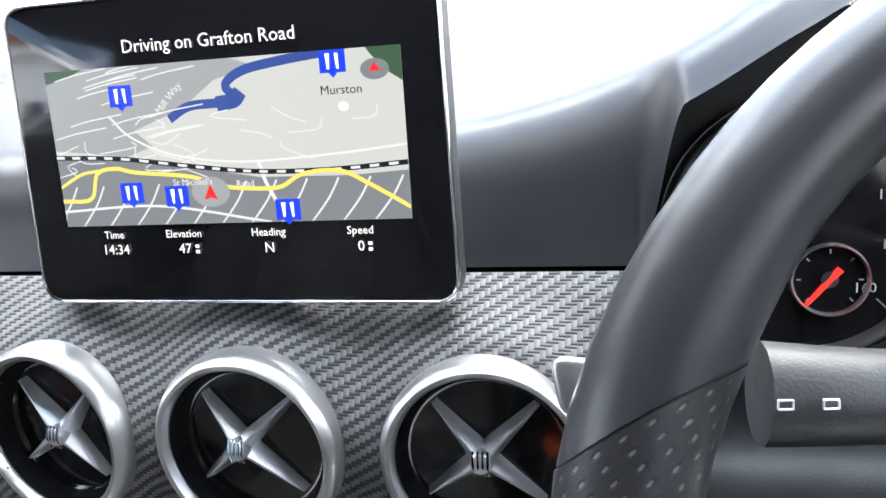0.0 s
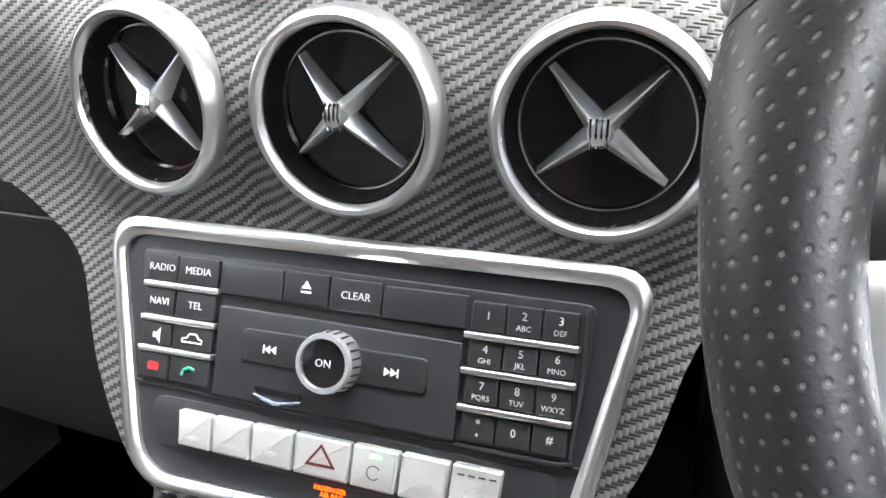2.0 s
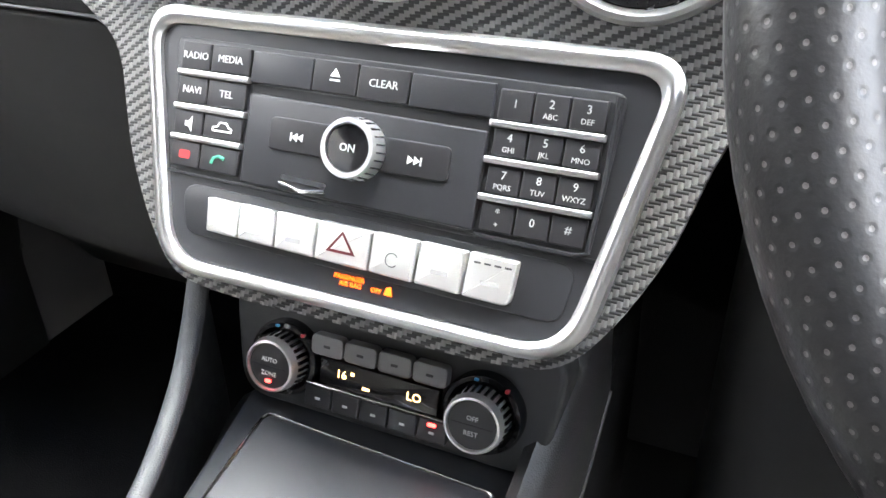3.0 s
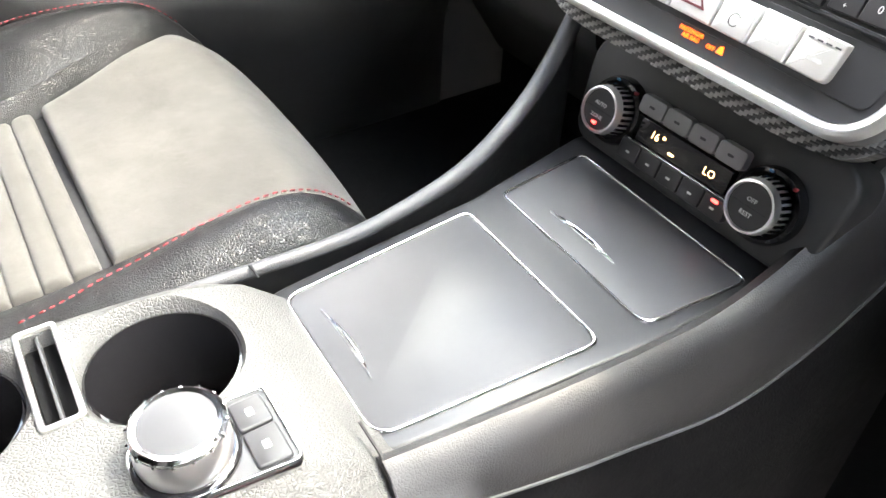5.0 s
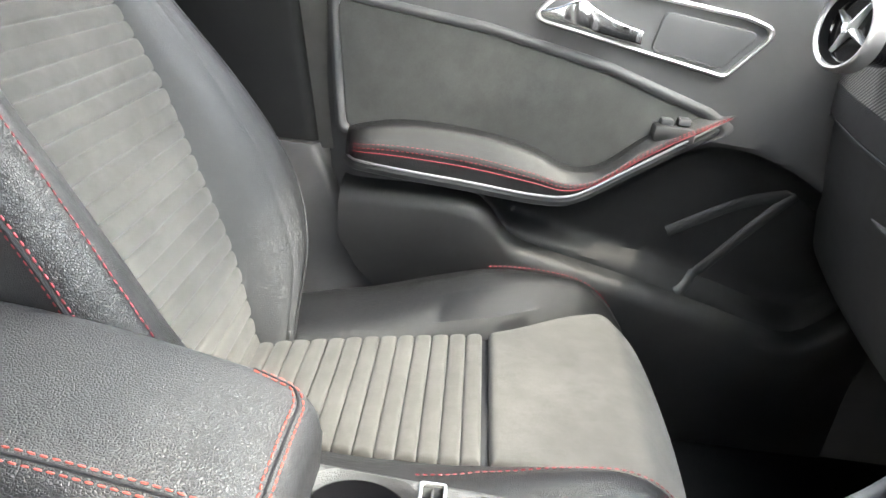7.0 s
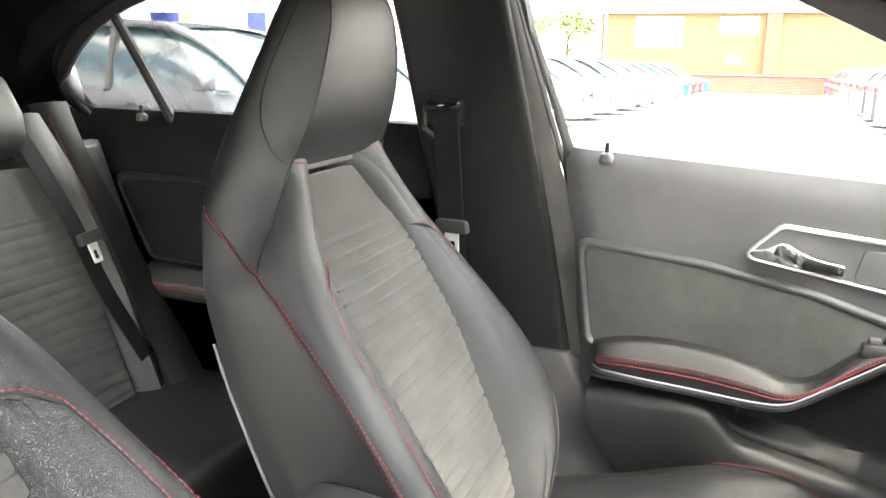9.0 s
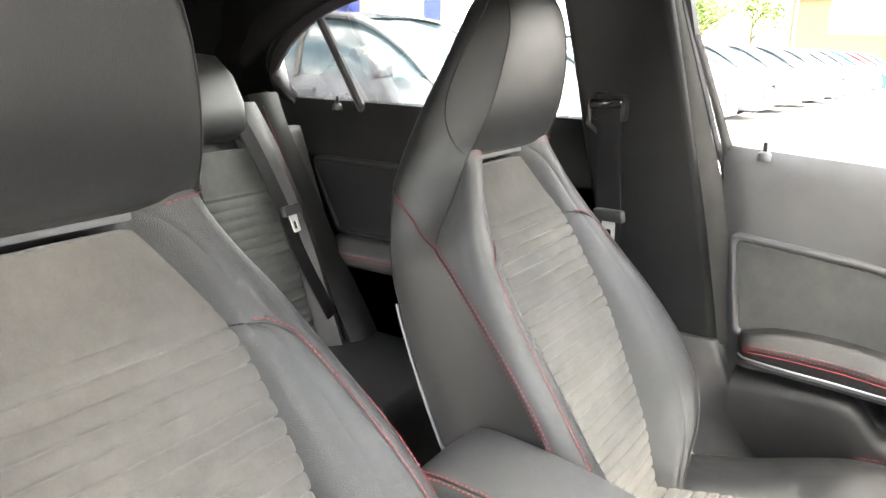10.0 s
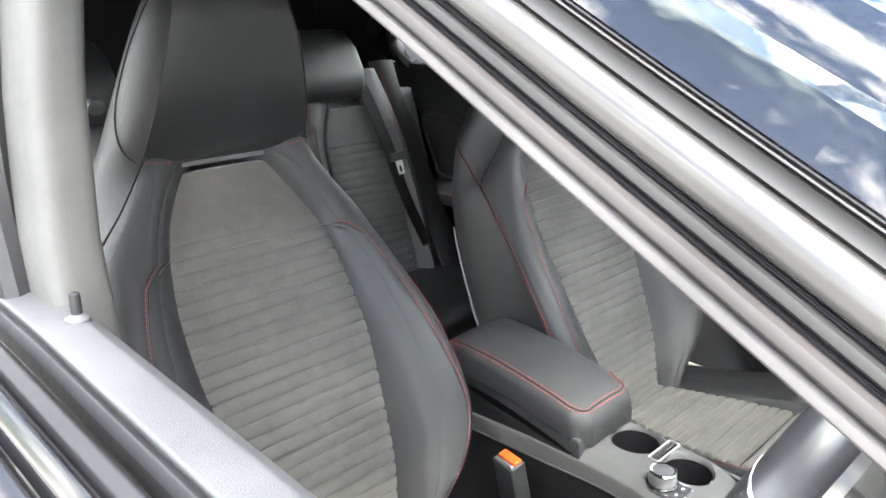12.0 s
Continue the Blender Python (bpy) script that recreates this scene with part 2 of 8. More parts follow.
def metre_uv(pts, close_u=False):
    """UV in metres: arc length along the rows and down the columns."""
    a = np.array([[list(p) for p in row] for row in pts], float)
    if close_u:
        a = np.concatenate([a, a[:, :1]], 1)
    du = np.linalg.norm(np.diff(a, axis=1), axis=2).mean(0)
    dv = np.linalg.norm(np.diff(a, axis=0), axis=2).mean(1)
    u = np.concatenate([[0], np.cumsum(du)])
    v = np.concatenate([[0], np.cumsum(dv)])
    return [[(x, y) for x in u] for y in v]


def loft(sections, caps=True, bm=None):
    """Closed sections joined into one tube."""
    bm = bm or bmesh.new()
    vs = quad_grid(bm, sections, metre_uv(sections, True), True)
    if caps:
        for ring in (vs[0], vs[-1]):
            try:
                bm.faces.new(ring)
            except ValueError:
                pass
    return bm


def tube(points, radius, n=8, bm=None, close=False, flat=1.0, up=(0, 0, 1)):
    """A bar of round (or flattened) section along a line of points."""
    pts = [Vector(p) for p in points]
    secs = []
    m = len(pts)
    for i, p in enumerate(pts):
        a = pts[(i - 1) % m] if close or i else pts[0]
        b = pts[(i + 1) % m] if close or i < m - 1 else pts[-1]
        t = (b - a).normalized()
        s = t.cross(Vector(up))
        if s.length < 1e-4:
            s = t.cross(Vector((1, 0, 0)))
        s.normalize()
        w = s.cross(t)
        r = radius(i / max(1, m - 1)) if callable(radius) else radius
        secs.append([p + s * (math.cos(k * 2 * math.pi / n) * r) + w * (math.sin(k * 2 * math.pi / n) * r * flat) for k in range(n)])
    if close:
        secs.append(secs[0])
        bm = bm or bmesh.new()
        quad_grid(bm, secs, metre_uv(secs, True), True)
        bmesh.ops.remove_doubles(bm, verts=bm.verts, dist=1e-6)
        return bm
    return loft(secs, True, bm)


def spline(points, n):
    """Catmull-Rom line through the points, n steps each."""
    p = [Vector(q) for q in points]
    p = [p[0] * 2 - p[1]] + p + [p[-1] * 2 - p[-2]]
    out = []
    for i in range(1, len(p) - 2):
        for k in range(n):
            t = k / n
            a, b, c, d = p[i - 1], p[i], p[i + 1], p[i + 2]
            out.append(0.5 * ((2 * b) + (c - a) * t + (2 * a - 5 * b + 4 * c - d) * t * t + (3 * b - a - 3 * c + d) * t * t * t))
    out.append(p[-2])
    return out


def curve1(keys):
    """A smooth function through (position, value) keys."""
    xs = [k[0] for k in keys]
    ys = [k[1] for k in keys]

    def f(x):
        if x <= xs[0]:
            return ys[0]
        if x >= xs[-1]:
            return ys[-1]
        i = max(j for j in range(len(xs)) if xs[j] <= x)
        i = min(i, len(xs) - 2)
        h = xs[i + 1] - xs[i]
        t = (x - xs[i]) / h
        m0 = (ys[i + 1] - ys[max(0, i - 1)]) / (xs[i + 1] - xs[max(0, i - 1)])
        j = min(len(xs) - 1, i + 2)
        m1 = (ys[j] - ys[i]) / (xs[j] - xs[i])
        t2, t3 = t * t, t * t * t
        return (2 * t3 - 3 * t2 + 1) * ys[i] + (t3 - 2 * t2 + t) * h * m0 + (-2 * t3 + 3 * t2) * ys[i + 1] + (t3 - t2) * h * m1
    return f


def steps(n, edge, length):
    """Parameters 0..1, crowded near both ends so that rounded edges keep their shape."""
    e = min(0.4, edge / max(length, 1e-6))
    a = [e * k / 4 for k in range(4)]
    return a + [e + (1 - 2 * e) * k / n for k in range(n + 1)] + [1 - x for x in reversed(a)]


def pad(frame_of, lo, hi, s0, s1, top, depth, edge=0.012, n=14, m=20, at=None):
    """A padded closed panel: width lo(s)..hi(s), length s0..s1, height top(x, s), with rounded edges."""
    bm = bmesh.new()
    us = steps(n, edge, abs(hi((s0 + s1) / 2) - lo((s0 + s1) / 2)))
    ss = at or steps(m, edge, abs(s1 - s0))
    rows = []
    low = []
    for b in ss:
        s = s0 + (s1 - s0) * b
        x0, x1 = lo(s), hi(s)
        row, lrow = [], []
        for a in us:
            x = x0 + (x1 - x0) * a
            e = min(a * abs(x1 - x0), (1 - a) * abs(x1 - x0), b * abs(s1 - s0), (1 - b) * abs(s1 - s0))
            k = max(0.0, 1 - e / edge)
            drop = edge * (1 - math.sqrt(max(0.0, 1 - k * k)))
            row.append(frame_of(x, s, top(x, s) - drop))
            lrow.append(frame_of(x, s, top(x, s) - edge - depth))
        rows.append(row)
        low.append(lrow)
    uv = metre_uv(rows)
    vs = quad_grid(bm, rows, uv)
    ring = [(0, j) for j in range(len(us))] + [(i, len(us) - 1) for i in range(1, len(ss))]
    ring += [(len(ss) - 1, j) for j in range(len(us) - 2, -1, -1)] + [(i, 0) for i in range(len(ss) - 2, 0, -1)]
    bot = [bm.verts.new(low[i][j]) for i, j in ring]
    for k in range(len(ring)):
        i, j = ring[k]
        p, q = ring[(k + 1) % len(ring)]
        bm.faces.new((vs[i][j], vs[p][q], bot[(k + 1) % len(ring)], bot[k]))
    bm.faces.new(bot)
    return bm


def rounded(pts, r, n=5):
    """Rounds the corners of a closed 2D outline."""
    out = []
    m = len(pts)
    for i in range(m):
        p = Vector(pts[i])
        a = Vector(pts[i - 1]) - p
        b = Vector(pts[(i + 1) % m]) - p
        rr = r[i] if isinstance(r, (list, tuple)) else r
        ang = a.angle(b)
        cut = min(rr / math.tan(ang / 2), a.length * 0.49, b.length * 0.49)
        q0, q1 = p + a.normalized() * cut, p + b.normalized() * cut
        for k in range(n + 1):
            t = k / n
            out.append(((1 - t) ** 2 * q0 + 2 * t * (1 - t) * p + t * t * q1))
    return out


def plate(outline, frame_of, d0, d1, bevel=0.0, steps_n=3, bm=None):
    """A plate with the 2D outline (a, b), from depth d0 to d1, its front edge rounded."""
    c = sum((Vector(p) for p in outline), Vector((0, 0))) / len(outline)
    secs = [[frame_of(p[0], p[1], d0) for p in outline]]
    m = len(outline)
    nrm = []
    area = sum(outline[i - 1][0] * outline[i][1] - outline[i][0] * outline[i - 1][1] for i in range(m))
    sg = 1 if area > 0 else -1
    for i in range(m):
        t = (Vector(outline[(i + 1) % m]) - Vector(outline[i - 1]))
        t = t.normalized() if t.length > 1e-9 else Vector((1, 0))
        nrm.append(Vector((-t.y, t.x)) * sg)
    if bevel:
        for k in range(steps_n + 1):
            a = k / steps_n * math.pi / 2
            off = bevel * (1 - math.cos(a))
            dd = d1 - bevel * (1 - math.sin(a))
            secs.append([frame_of(p[0] + q.x * off, p[1] + q.y * off, dd) for p, q in zip(outline, nrm)])
    else:
        secs.append([frame_of(p[0], p[1], d1) for p in outline])
    return loft(secs, True, bm)


def ring_plate(outer, inner, frame_of, d0, d1, crown=0.0, n=4, bm=None):
    """A frame between two outlines with the same number of points, its face bulging by crown."""
    secs = []
    prof = [(0.0, d0), (0.0, d1)] + [(k / (n * 2), d1 + crown * math.sin(math.pi * k / (n * 2))) for k in range(1, n * 2)] + [(1.0, d1), (1.0, d0), (0.0, d0)]
    for a, d in prof:
        secs.append([frame_of(p[0] * (1 - a) + q[0] * a, p[1] * (1 - a) + q[1] * a, d) for p, q in zip(outer, inner)])
    bm = bm or bmesh.new()
    quad_grid(bm, secs, metre_uv(secs, True), True)
    bmesh.ops.remove_doubles(bm, verts=bm.verts, dist=1e-6)
    return bm


def lathe(profile, frame_of, n=40, bm=None, close=False):
    """Turned form: profile of (radius, depth) about the frame's axis."""
    bm = bm or bmesh.new()
    secs = [[frame_of(r * math.cos(2 * math.pi * k / n), r * math.sin(2 * math.pi * k / n), d) for k in range(n)] for r, d in profile]
    if close:
        secs.append(secs[0])
    quad_grid(bm, secs, metre_uv(secs, True), True)
    if close:
        bmesh.ops.remove_doubles(bm, verts=bm.verts, dist=1e-7)
    else:
        for ring in (secs[0], secs[-1]):
            vs = [bm.verts.new(p) for p in ring]
            bm.faces.new(vs)
        bmesh.ops.remove_doubles(bm, verts=bm.verts, dist=1e-6)
    return bm


def box(lo, hi, bevel=0.004, seg=2):
    bm = bmesh.new()
    bmesh.ops.create_cube(bm, size=1)
    for v in bm.verts:
        v.co = Vector([(lo[i] + hi[i]) / 2 + v.co[i] * (hi[i] - lo[i]) for i in range(3)])
    if bevel:
        bmesh.ops.bevel(bm, geom=bm.edges[:], offset=bevel, segments=seg, profile=0.5, affect="EDGES")
    return bm


def plane_frame(origin, xdir, ydir):
    """frame_of(a, b, d) on a plane: a along xdir, b along ydir, d along their normal."""
    o, x, y = Vector(origin), Vector(xdir).normalized(), Vector(ydir).normalized()
    z = x.cross(y).normalized()
    return lambda a, b, d=0.0: o + x * a + y * b + z * d


def stitches(line, material, parent, length=0.0042, gap=0.0022, r=0.00075, lift=(0, 0, 0), name="stitching"):
    """A row of short sewn threads along a line."""
    pts = [Vector(p) for p in line]
    bm = bmesh.new()
    pos, nxt = 0.0, 0.0
    cum = [0.0]
    for a, b in zip(pts, pts[1:]):
        cum.append(cum[-1] + (b - a).length)

    def at(d):
        for i in range(len(pts) - 1):
            if d <= cum[i + 1]:
                t = (d - cum[i]) / max(1e-9, cum[i + 1] - cum[i])
                return pts[i].lerp(pts[i + 1], t)
        return pts[-1]
    d = 0.0
    while d + length < cum[-1]:
        a, b = at(d) + Vector(lift), at(d + length) + Vector(lift)
        tube([a.lerp(b, k) for k in (0, 0.2, 0.8, 1)], lambda t: r * (0.4 if t < 0.1 or t > 0.9 else 1), 5, bm)
        d += length + gap
    ob = part(name, bm, material, parent, "red contrast stitching")
    ob["kind"] = "stuff"
    return ob


def lettering(text, frame_of, a, b, size, material, parent, name="lettering", lift=0.0004, align="CENTER", thick=0.00015):
    """Text in the built-in font, as a thin mesh on the frame."""
    cu = bpy.data.curves.new(name, "FONT")
    cu.body = text
    cu.size = size
    cu.align_x = align
    cu.align_y = "CENTER"
    cu.resolution_u = 2
    cu.extrude = thick
    tmp = bpy.data.objects.new(name, cu)
    scene.collection.objects.link(tmp)
    me = bpy.data.meshes.new_from_object(tmp.evaluated_get(bpy.context.evaluated_depsgraph_get()))
    bpy.data.objects.remove(tmp)
    bpy.data.curves.remove(cu)
    for v in me.vertices:
        v.co = frame_of(a + v.co.x, b + v.co.y, lift + v.co.z)
    me.materials.clear()
    me.materials.append(material)
    ob = new(name, me)
    ob.parent = parent
    if parent.type == "EMPTY":
        ob.matrix_parent_inverse = parent.matrix_basis.inverted()
    return ob


# ---- car shell: floor, roof, pillars, glass ----
def mirror_x(p, side):
    return Vector((p[0] * side, p[1], p[2]))


def bar_loft(path, half_in, half_up, n=16, power=3.0):
    """A rounded bar along a path: half widths sideways (x) and across."""
    secs = []
    pts = [Vector(p) for p in path]
    for i, p in enumerate(pts):
        t = (pts[min(i + 1, len(pts) - 1)] - pts[max(i - 1, 0)]).normalized()
        s = Vector((1, 0, 0)) - t * t.x
        s.normalize()
        w = t.cross(s)
        ring = []
        for k in range(n):
            a = 2 * math.pi * k / n
            c, d = math.cos(a), math.sin(a)
            cx = math.copysign(abs(c) ** (2 / power), c)
            dx = math.copysign(abs(d) ** (2 / power), d)
            ring.append(p + s * (cx * half_in) + w * (dx * half_up))
        secs.append(ring)
    return loft(secs)


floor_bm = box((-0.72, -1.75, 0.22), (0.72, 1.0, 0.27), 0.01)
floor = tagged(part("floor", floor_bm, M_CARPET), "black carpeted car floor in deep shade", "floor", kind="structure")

# headliner: curved sheet with thickness
rows = []
for y in np.linspace(-1.75, 0.0, 13):
    rows.append([Vector((x, y - 0.0 + 0.10 * (1 - (x / 0.62) ** 2) * (1 if y > -0.5 else 0), 1.375 - 0.07 * (abs(x) / 0.62) ** 3 - 0.10 * max(0, (-y - 1.0)) ** 1.5)) for x in np.linspace(-0.62, 0.62, 15)])
head_bm = bmesh.new()
quad_grid(head_bm, rows)
bmesh.ops.solidify(head_bm, geom=head_bm.faces[:], thickness=0.02)
tagged(part("ceiling", head_bm, M_HEAD), "black fabric headliner of the car", "ceiling", kind="structure")
roof_bm = bmesh.new()
quad_grid(roof_bm, [[Vector((p.x * 1.08, p.y + 0.02, p.z + 0.045)) for p in r] for r in rows])
bmesh.ops.solidify(roof_bm, geom=roof_bm.faces[:], thickness=0.012)
tagged(part("roof", roof_bm, M_PAINT), "dark glossy painted car roof panel", "roof", kind="structure")

RAIL = [(0.70, 0.80, 0.93), (0.695, 0.62, 1.015), (0.685, 0.42, 1.115), (0.67, 0.24, 1.205), (0.65, 0.06, 1.29), (0.625, -0.15, 1.345), (0.612, -0.50, 1.365), (0.615, -0.95, 1.345), (0.63, -1.22, 1.285), (0.655, -1.42, 1.19), (0.68, -1.58, 1.06), (0.69, -1.7, 0.95)]
for side in (-1, 1):
    line = spline([mirror_x(p, side) for p in (RAIL if side < 0 else RAIL[5:])], 6)
    ob = part("roof_rail", bar_loft(line, 0.028, 0.034), M_HEAD if side < 0 else M_TRIM)
    tagged(ob, "dark trimmed roof rail and windscreen pillar", "pillar", kind="structure")

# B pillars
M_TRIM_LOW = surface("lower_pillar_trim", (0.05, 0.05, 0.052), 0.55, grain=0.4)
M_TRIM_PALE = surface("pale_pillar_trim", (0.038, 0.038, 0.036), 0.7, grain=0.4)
# pale edge trim, lightened further for the highlight along the pillar's front edge
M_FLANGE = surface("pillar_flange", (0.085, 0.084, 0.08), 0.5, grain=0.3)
BP = [(1.37, -0.68, -0.46, 0.60), (1.29, -0.64, -0.445, 0.625), (1.17, -0.62, -0.42, 0.648), (1.05, -0.60, -0.395, 0.662), (0.87, -0.56, -0.352, 0.665), (0.67, -0.50, -0.312, 0.665), (0.45, -0.46, -0.20, 0.665), (0.25, -0.44, -0.12, 0.665)]
for side in (-1, 1):
    secs = []
    for z, y0, y1, x in BP:
        if side > 0:
            x, y1 = x - 0.018, y1 + 0.02 + 0.055 * min(1.0, max(0.0, (z - 0.5) / 0.4))
        o = rounded([(x, y0), (x + 0.055, y0 - 0.01), (x + 0.055, y1 + 0.01), (x, y1)], 0.018, 4)
        secs.append([Vector((p.x * side, p.y, z)) for p in o])
    # driver's pillar: same trim in a paler colour, for the skylight on it
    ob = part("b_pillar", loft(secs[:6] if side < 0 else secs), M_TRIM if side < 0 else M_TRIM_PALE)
    tagged(ob, "dark grey plastic trimmed door pillar", "pillar", kind="structure")
    if side < 0:
        low_secs = [[p + Vector((0.006, 0, -0.003 if k == 0 else 0)) for p in sec] for k, sec in enumerate(secs[5:])]
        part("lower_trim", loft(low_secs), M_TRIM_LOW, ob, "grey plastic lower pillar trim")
    seal = [Vector((side * (x + 0.045), y1 + 0.012, z)) for z, y0, y1, x in BP]
    if side < 0:
        px, py = curve1([(z, x) for z, _, _, x in BP[::-1]]), curve1([(z, y1) for z, _, y1, _ in BP[::-1]])
        reach = curve1([(0.6, 0.085), (0.85, 0.082), (1.05, 0.055), (1.2, 0.032), (1.32, 0.020)])
        zs = [float(z) for z in np.linspace(0.66, 1.31, 26)]
        for name, e0, e1, inset, mat, lab in (("pillar_flange", 0.0, 0.58, 0.010, M_FLANGE, "pale grey edge of the pillar, its highlight put into the colour"), ("door_gasket", 0.60, 0.72, 0.022, M_RUBBER, "black rubber gasket"), ("sill_edge", 0.74, 1.0, 0.034, M_TRIM_PALE, "grey painted door edge")):
            bm = bmesh.new()
            quad_grid(bm, [[Vector((-(px(z) + inset + 0.012 * q * q), py(z) - 0.004 + (e0 + (e1 - e0) * q) * reach(z), z)) for q in (0.0, 0.25, 0.5, 0.75, 1.0)] for z in zs])
            bmesh.ops.solidify(bm, geom=bm.faces[:], thickness=0.006)
            part(name, bm, mat, ob, lab)
    ob2 = part("door_seal", tube(spline(seal, 5), 0.015, 8), M_RUBBER, ob, "black rubber door seal")

# rear quarter panels and tailgate close the cabin
for side in (-1, 1):
    rows = []
    for z in (0.27, 0.6, 0.95, 1.1, 1.2, 1.32):
        rows.append([Vector((side * (0.70 - 0.10 * max(0, z - 0.95) / 0.4), y, z)) for y in (-1.48 + 0.25 * max(0, z - 1.05), -1.6, -1.75)])
    bm = bmesh.new()
    quad_grid(bm, rows)
    bmesh.ops.solidify(bm, geom=bm.faces[:], thickness=0.02)
    tagged(part("c_pillar", bm, M_HEAD), "black trimmed rear pillar panel", "pillar", kind="structure")
tagged(part("tailgate", box((-0.72, -1.80, 0.25), (0.72, -1.74, 1.38), 0.01), M_HEAD), "black trimmed tailgate behind the rear seat", "wall", kind="structure")
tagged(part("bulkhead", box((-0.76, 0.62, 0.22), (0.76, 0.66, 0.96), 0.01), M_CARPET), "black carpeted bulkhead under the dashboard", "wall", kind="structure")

# ---- passenger and driver doors, inner side ----
def side_frame(side):
    """a along the car, b upwards, d towards the cabin."""
    return lambda a, b, d=0.0: Vector((side * (0.70 - d), a, b))


front_sill = lambda a: 1.012 - 0.055 * (a + 0.27)
rear_sill = lambda a: 1.03 + 0.02 * (-a - 0.8)


def ridge(parent, fr, pts, r, flat, material, depth_fn, extra=0.0, label="", name="ridge", n=8):
    line = [fr(a, b, depth_fn(a, b) + extra) for a, b in [(p[0], p[1]) for p in spline([(q[0], q[1], 0) for q in pts], n)]]
    return part(name, tube(line, r, 8, flat=flat, up=(1, 0, 0)), material, parent, label)


PASS_EDGE = curve1([(0.24, -0.04), (0.3, -0.10), (0.45, -0.19), (0.53, -0.265), (0.72, -0.302), (0.87, -0.315), (1.03, -0.36)])


def smooth(t):
    t = min(1.0, max(0.0, t))
    return t * t * (3 - 2 * t)


pocket_low = curve1([(-0.11, 0.634), (-0.07, 0.622), (-0.035, 0.583), (0.0, 0.570), (0.12, 0.545), (0.25, 0.515), (0.36, 0.488), (0.40, 0.49), (0.45, 0.535), (0.50, 0.60)])
pocket_high = curve1([(-0.1, 0.655), (0.04, 0.655), (0.2, 0.74), (0.3, 0.73), (0.4, 0.68), (0.5, 0.62)])


def front_door_inside():
    """The passenger's door, seen from the cabin."""
    door = thing("passenger_door", "closed dark grey car door with suede insert and red-stitched armrest", "car door", (-0.70, 0.1, 0.24))
    fr = side_frame(-1)
    sill = front_sill

    def depth(a, b):
        base = 0.034 - 0.02 * max(0.0, (b - 0.90) / 0.13) ** 2
        hollow = smooth((a + 0.09) / 0.06) * smooth((b - pocket_low(a)) / 0.03) * smooth((pocket_high(a) - b) / 0.03) * smooth((0.52 - a) / 0.06)
        base -= 0.032 * hollow
        return base + 0.006 * math.sin((b - 0.35) * 5)
    rows = []
    n = 70
    for k in np.linspace(0, 1, 56):
        row = []
        for j in range(n):
            t = j / (n - 1)
            b = 0.24
            for _ in range(3):
                a = PASS_EDGE(b) + (0.78 - PASS_EDGE(b)) * t
                b = 0.24 + (sill(a) - 0.24) * k
            e = min(1.0, t * 30)
            row.append(fr(a, b, depth(a, b) - 0.02 * (1 - e) - 0.016 * max(0, (k - 0.93) / 0.07) ** 2))
        rows.append(row)
    first = rows[0]
    last = rows[-1]
    rows.append([p + Vector((-0.03, 0, 0.003)) for p in last])
    rows.append([p + Vector((-0.055, 0, -0.006)) for p in last])
    rows.append([p + Vector((-0.06, 0, 0)) for p in first])
    rows.append(first)
    bm = bmesh.new()
    quad_grid(bm, rows, metre_uv(rows))
    bmesh.ops.remove_doubles(bm, verts=bm.verts, dist=1e-6)
    bmesh.ops.holes_fill(bm, edges=bm.edges[:])
    part("door_skin", bm, M_DOOR, door, "dark grey soft door skin")
    # suede insert in a raised border
    ins = [(-0.296, 0.862), (-0.1, 0.842), (0.06, 0.812), (0.19, 0.772), (0.225, 0.752), (0.10, 0.70), (0.04, 0.68), (-0.272, 0.70)]
    o = rounded(ins, 0.014, 4)
    big = rounded([(-0.309, 0.875), (-0.1, 0.855), (0.06, 0.826), (0.2, 0.785), (0.245, 0.762), (0.11, 0.69), (0.04, 0.668), (-0.285, 0.69)], 0.02, 4)
    f2 = lambda a, b, d=0.0: fr(a, b, depth(a, b) + d)
    part("suede_insert", plate(o, f2, -0.008, 0.0035, 0.003), M_SUEDE_DOOR, door, "dark suede door insert")
    part("insert_border", ring_plate(big, o, f2, -0.006, 0.0035, 0.004), M_SOFT, door, "raised soft border")
    # padded armrest
    top = curve1([(-0.27, 0.700), (-0.2, 0.716), (-0.1, 0.716), (-0.02, 0.702), (0.03, 0.684), (0.07, 0.692), (0.12, 0.735), (0.17, 0.765), (0.235, 0.785)])
    bot = curve1([(-0.27, 0.664), (-0.1, 0.654), (0.0, 0.648), (0.04, 0.654), (0.1, 0.692), (0.17, 0.738), (0.235, 0.776)])
    prot = curve1([(-0.27, 0.060), (-0.25, 0.085), (-0.1, 0.088), (0.02, 0.085), (0.1, 0.075), (0.18, 0.062), (0.235, 0.040)])
    secs = []
    for a in np.linspace(-0.268, 0.235, 60):
        t, b, p = top(a), bot(a), prot(a)
        o = rounded([(0.0, b), (p - 0.004, b), (p, t - (t - b) * 0.45), (p - 0.018, t), (0.0, t + 0.006)], [0.003, 0.008, 0.012, 0.014, 0.003], 4)
        secs.append([fr(a, q.y, q.x) for q in o])
    arm = part("armrest", loft(secs), M_LEATHER, door, "padded black leather armrest")
    for k, (f, mat) in enumerate(((0.62, M_RED), (0.50, M_RED), (0.38, M_RED))):
        line = [fr(a, bot(a) + (top(a) - bot(a)) * f, prot(a) + 0.0012 - 0.004 * max(0, (0.45 - f)) * 10 * 0.1) for a in np.linspace(-0.255, 0.228, 60)]
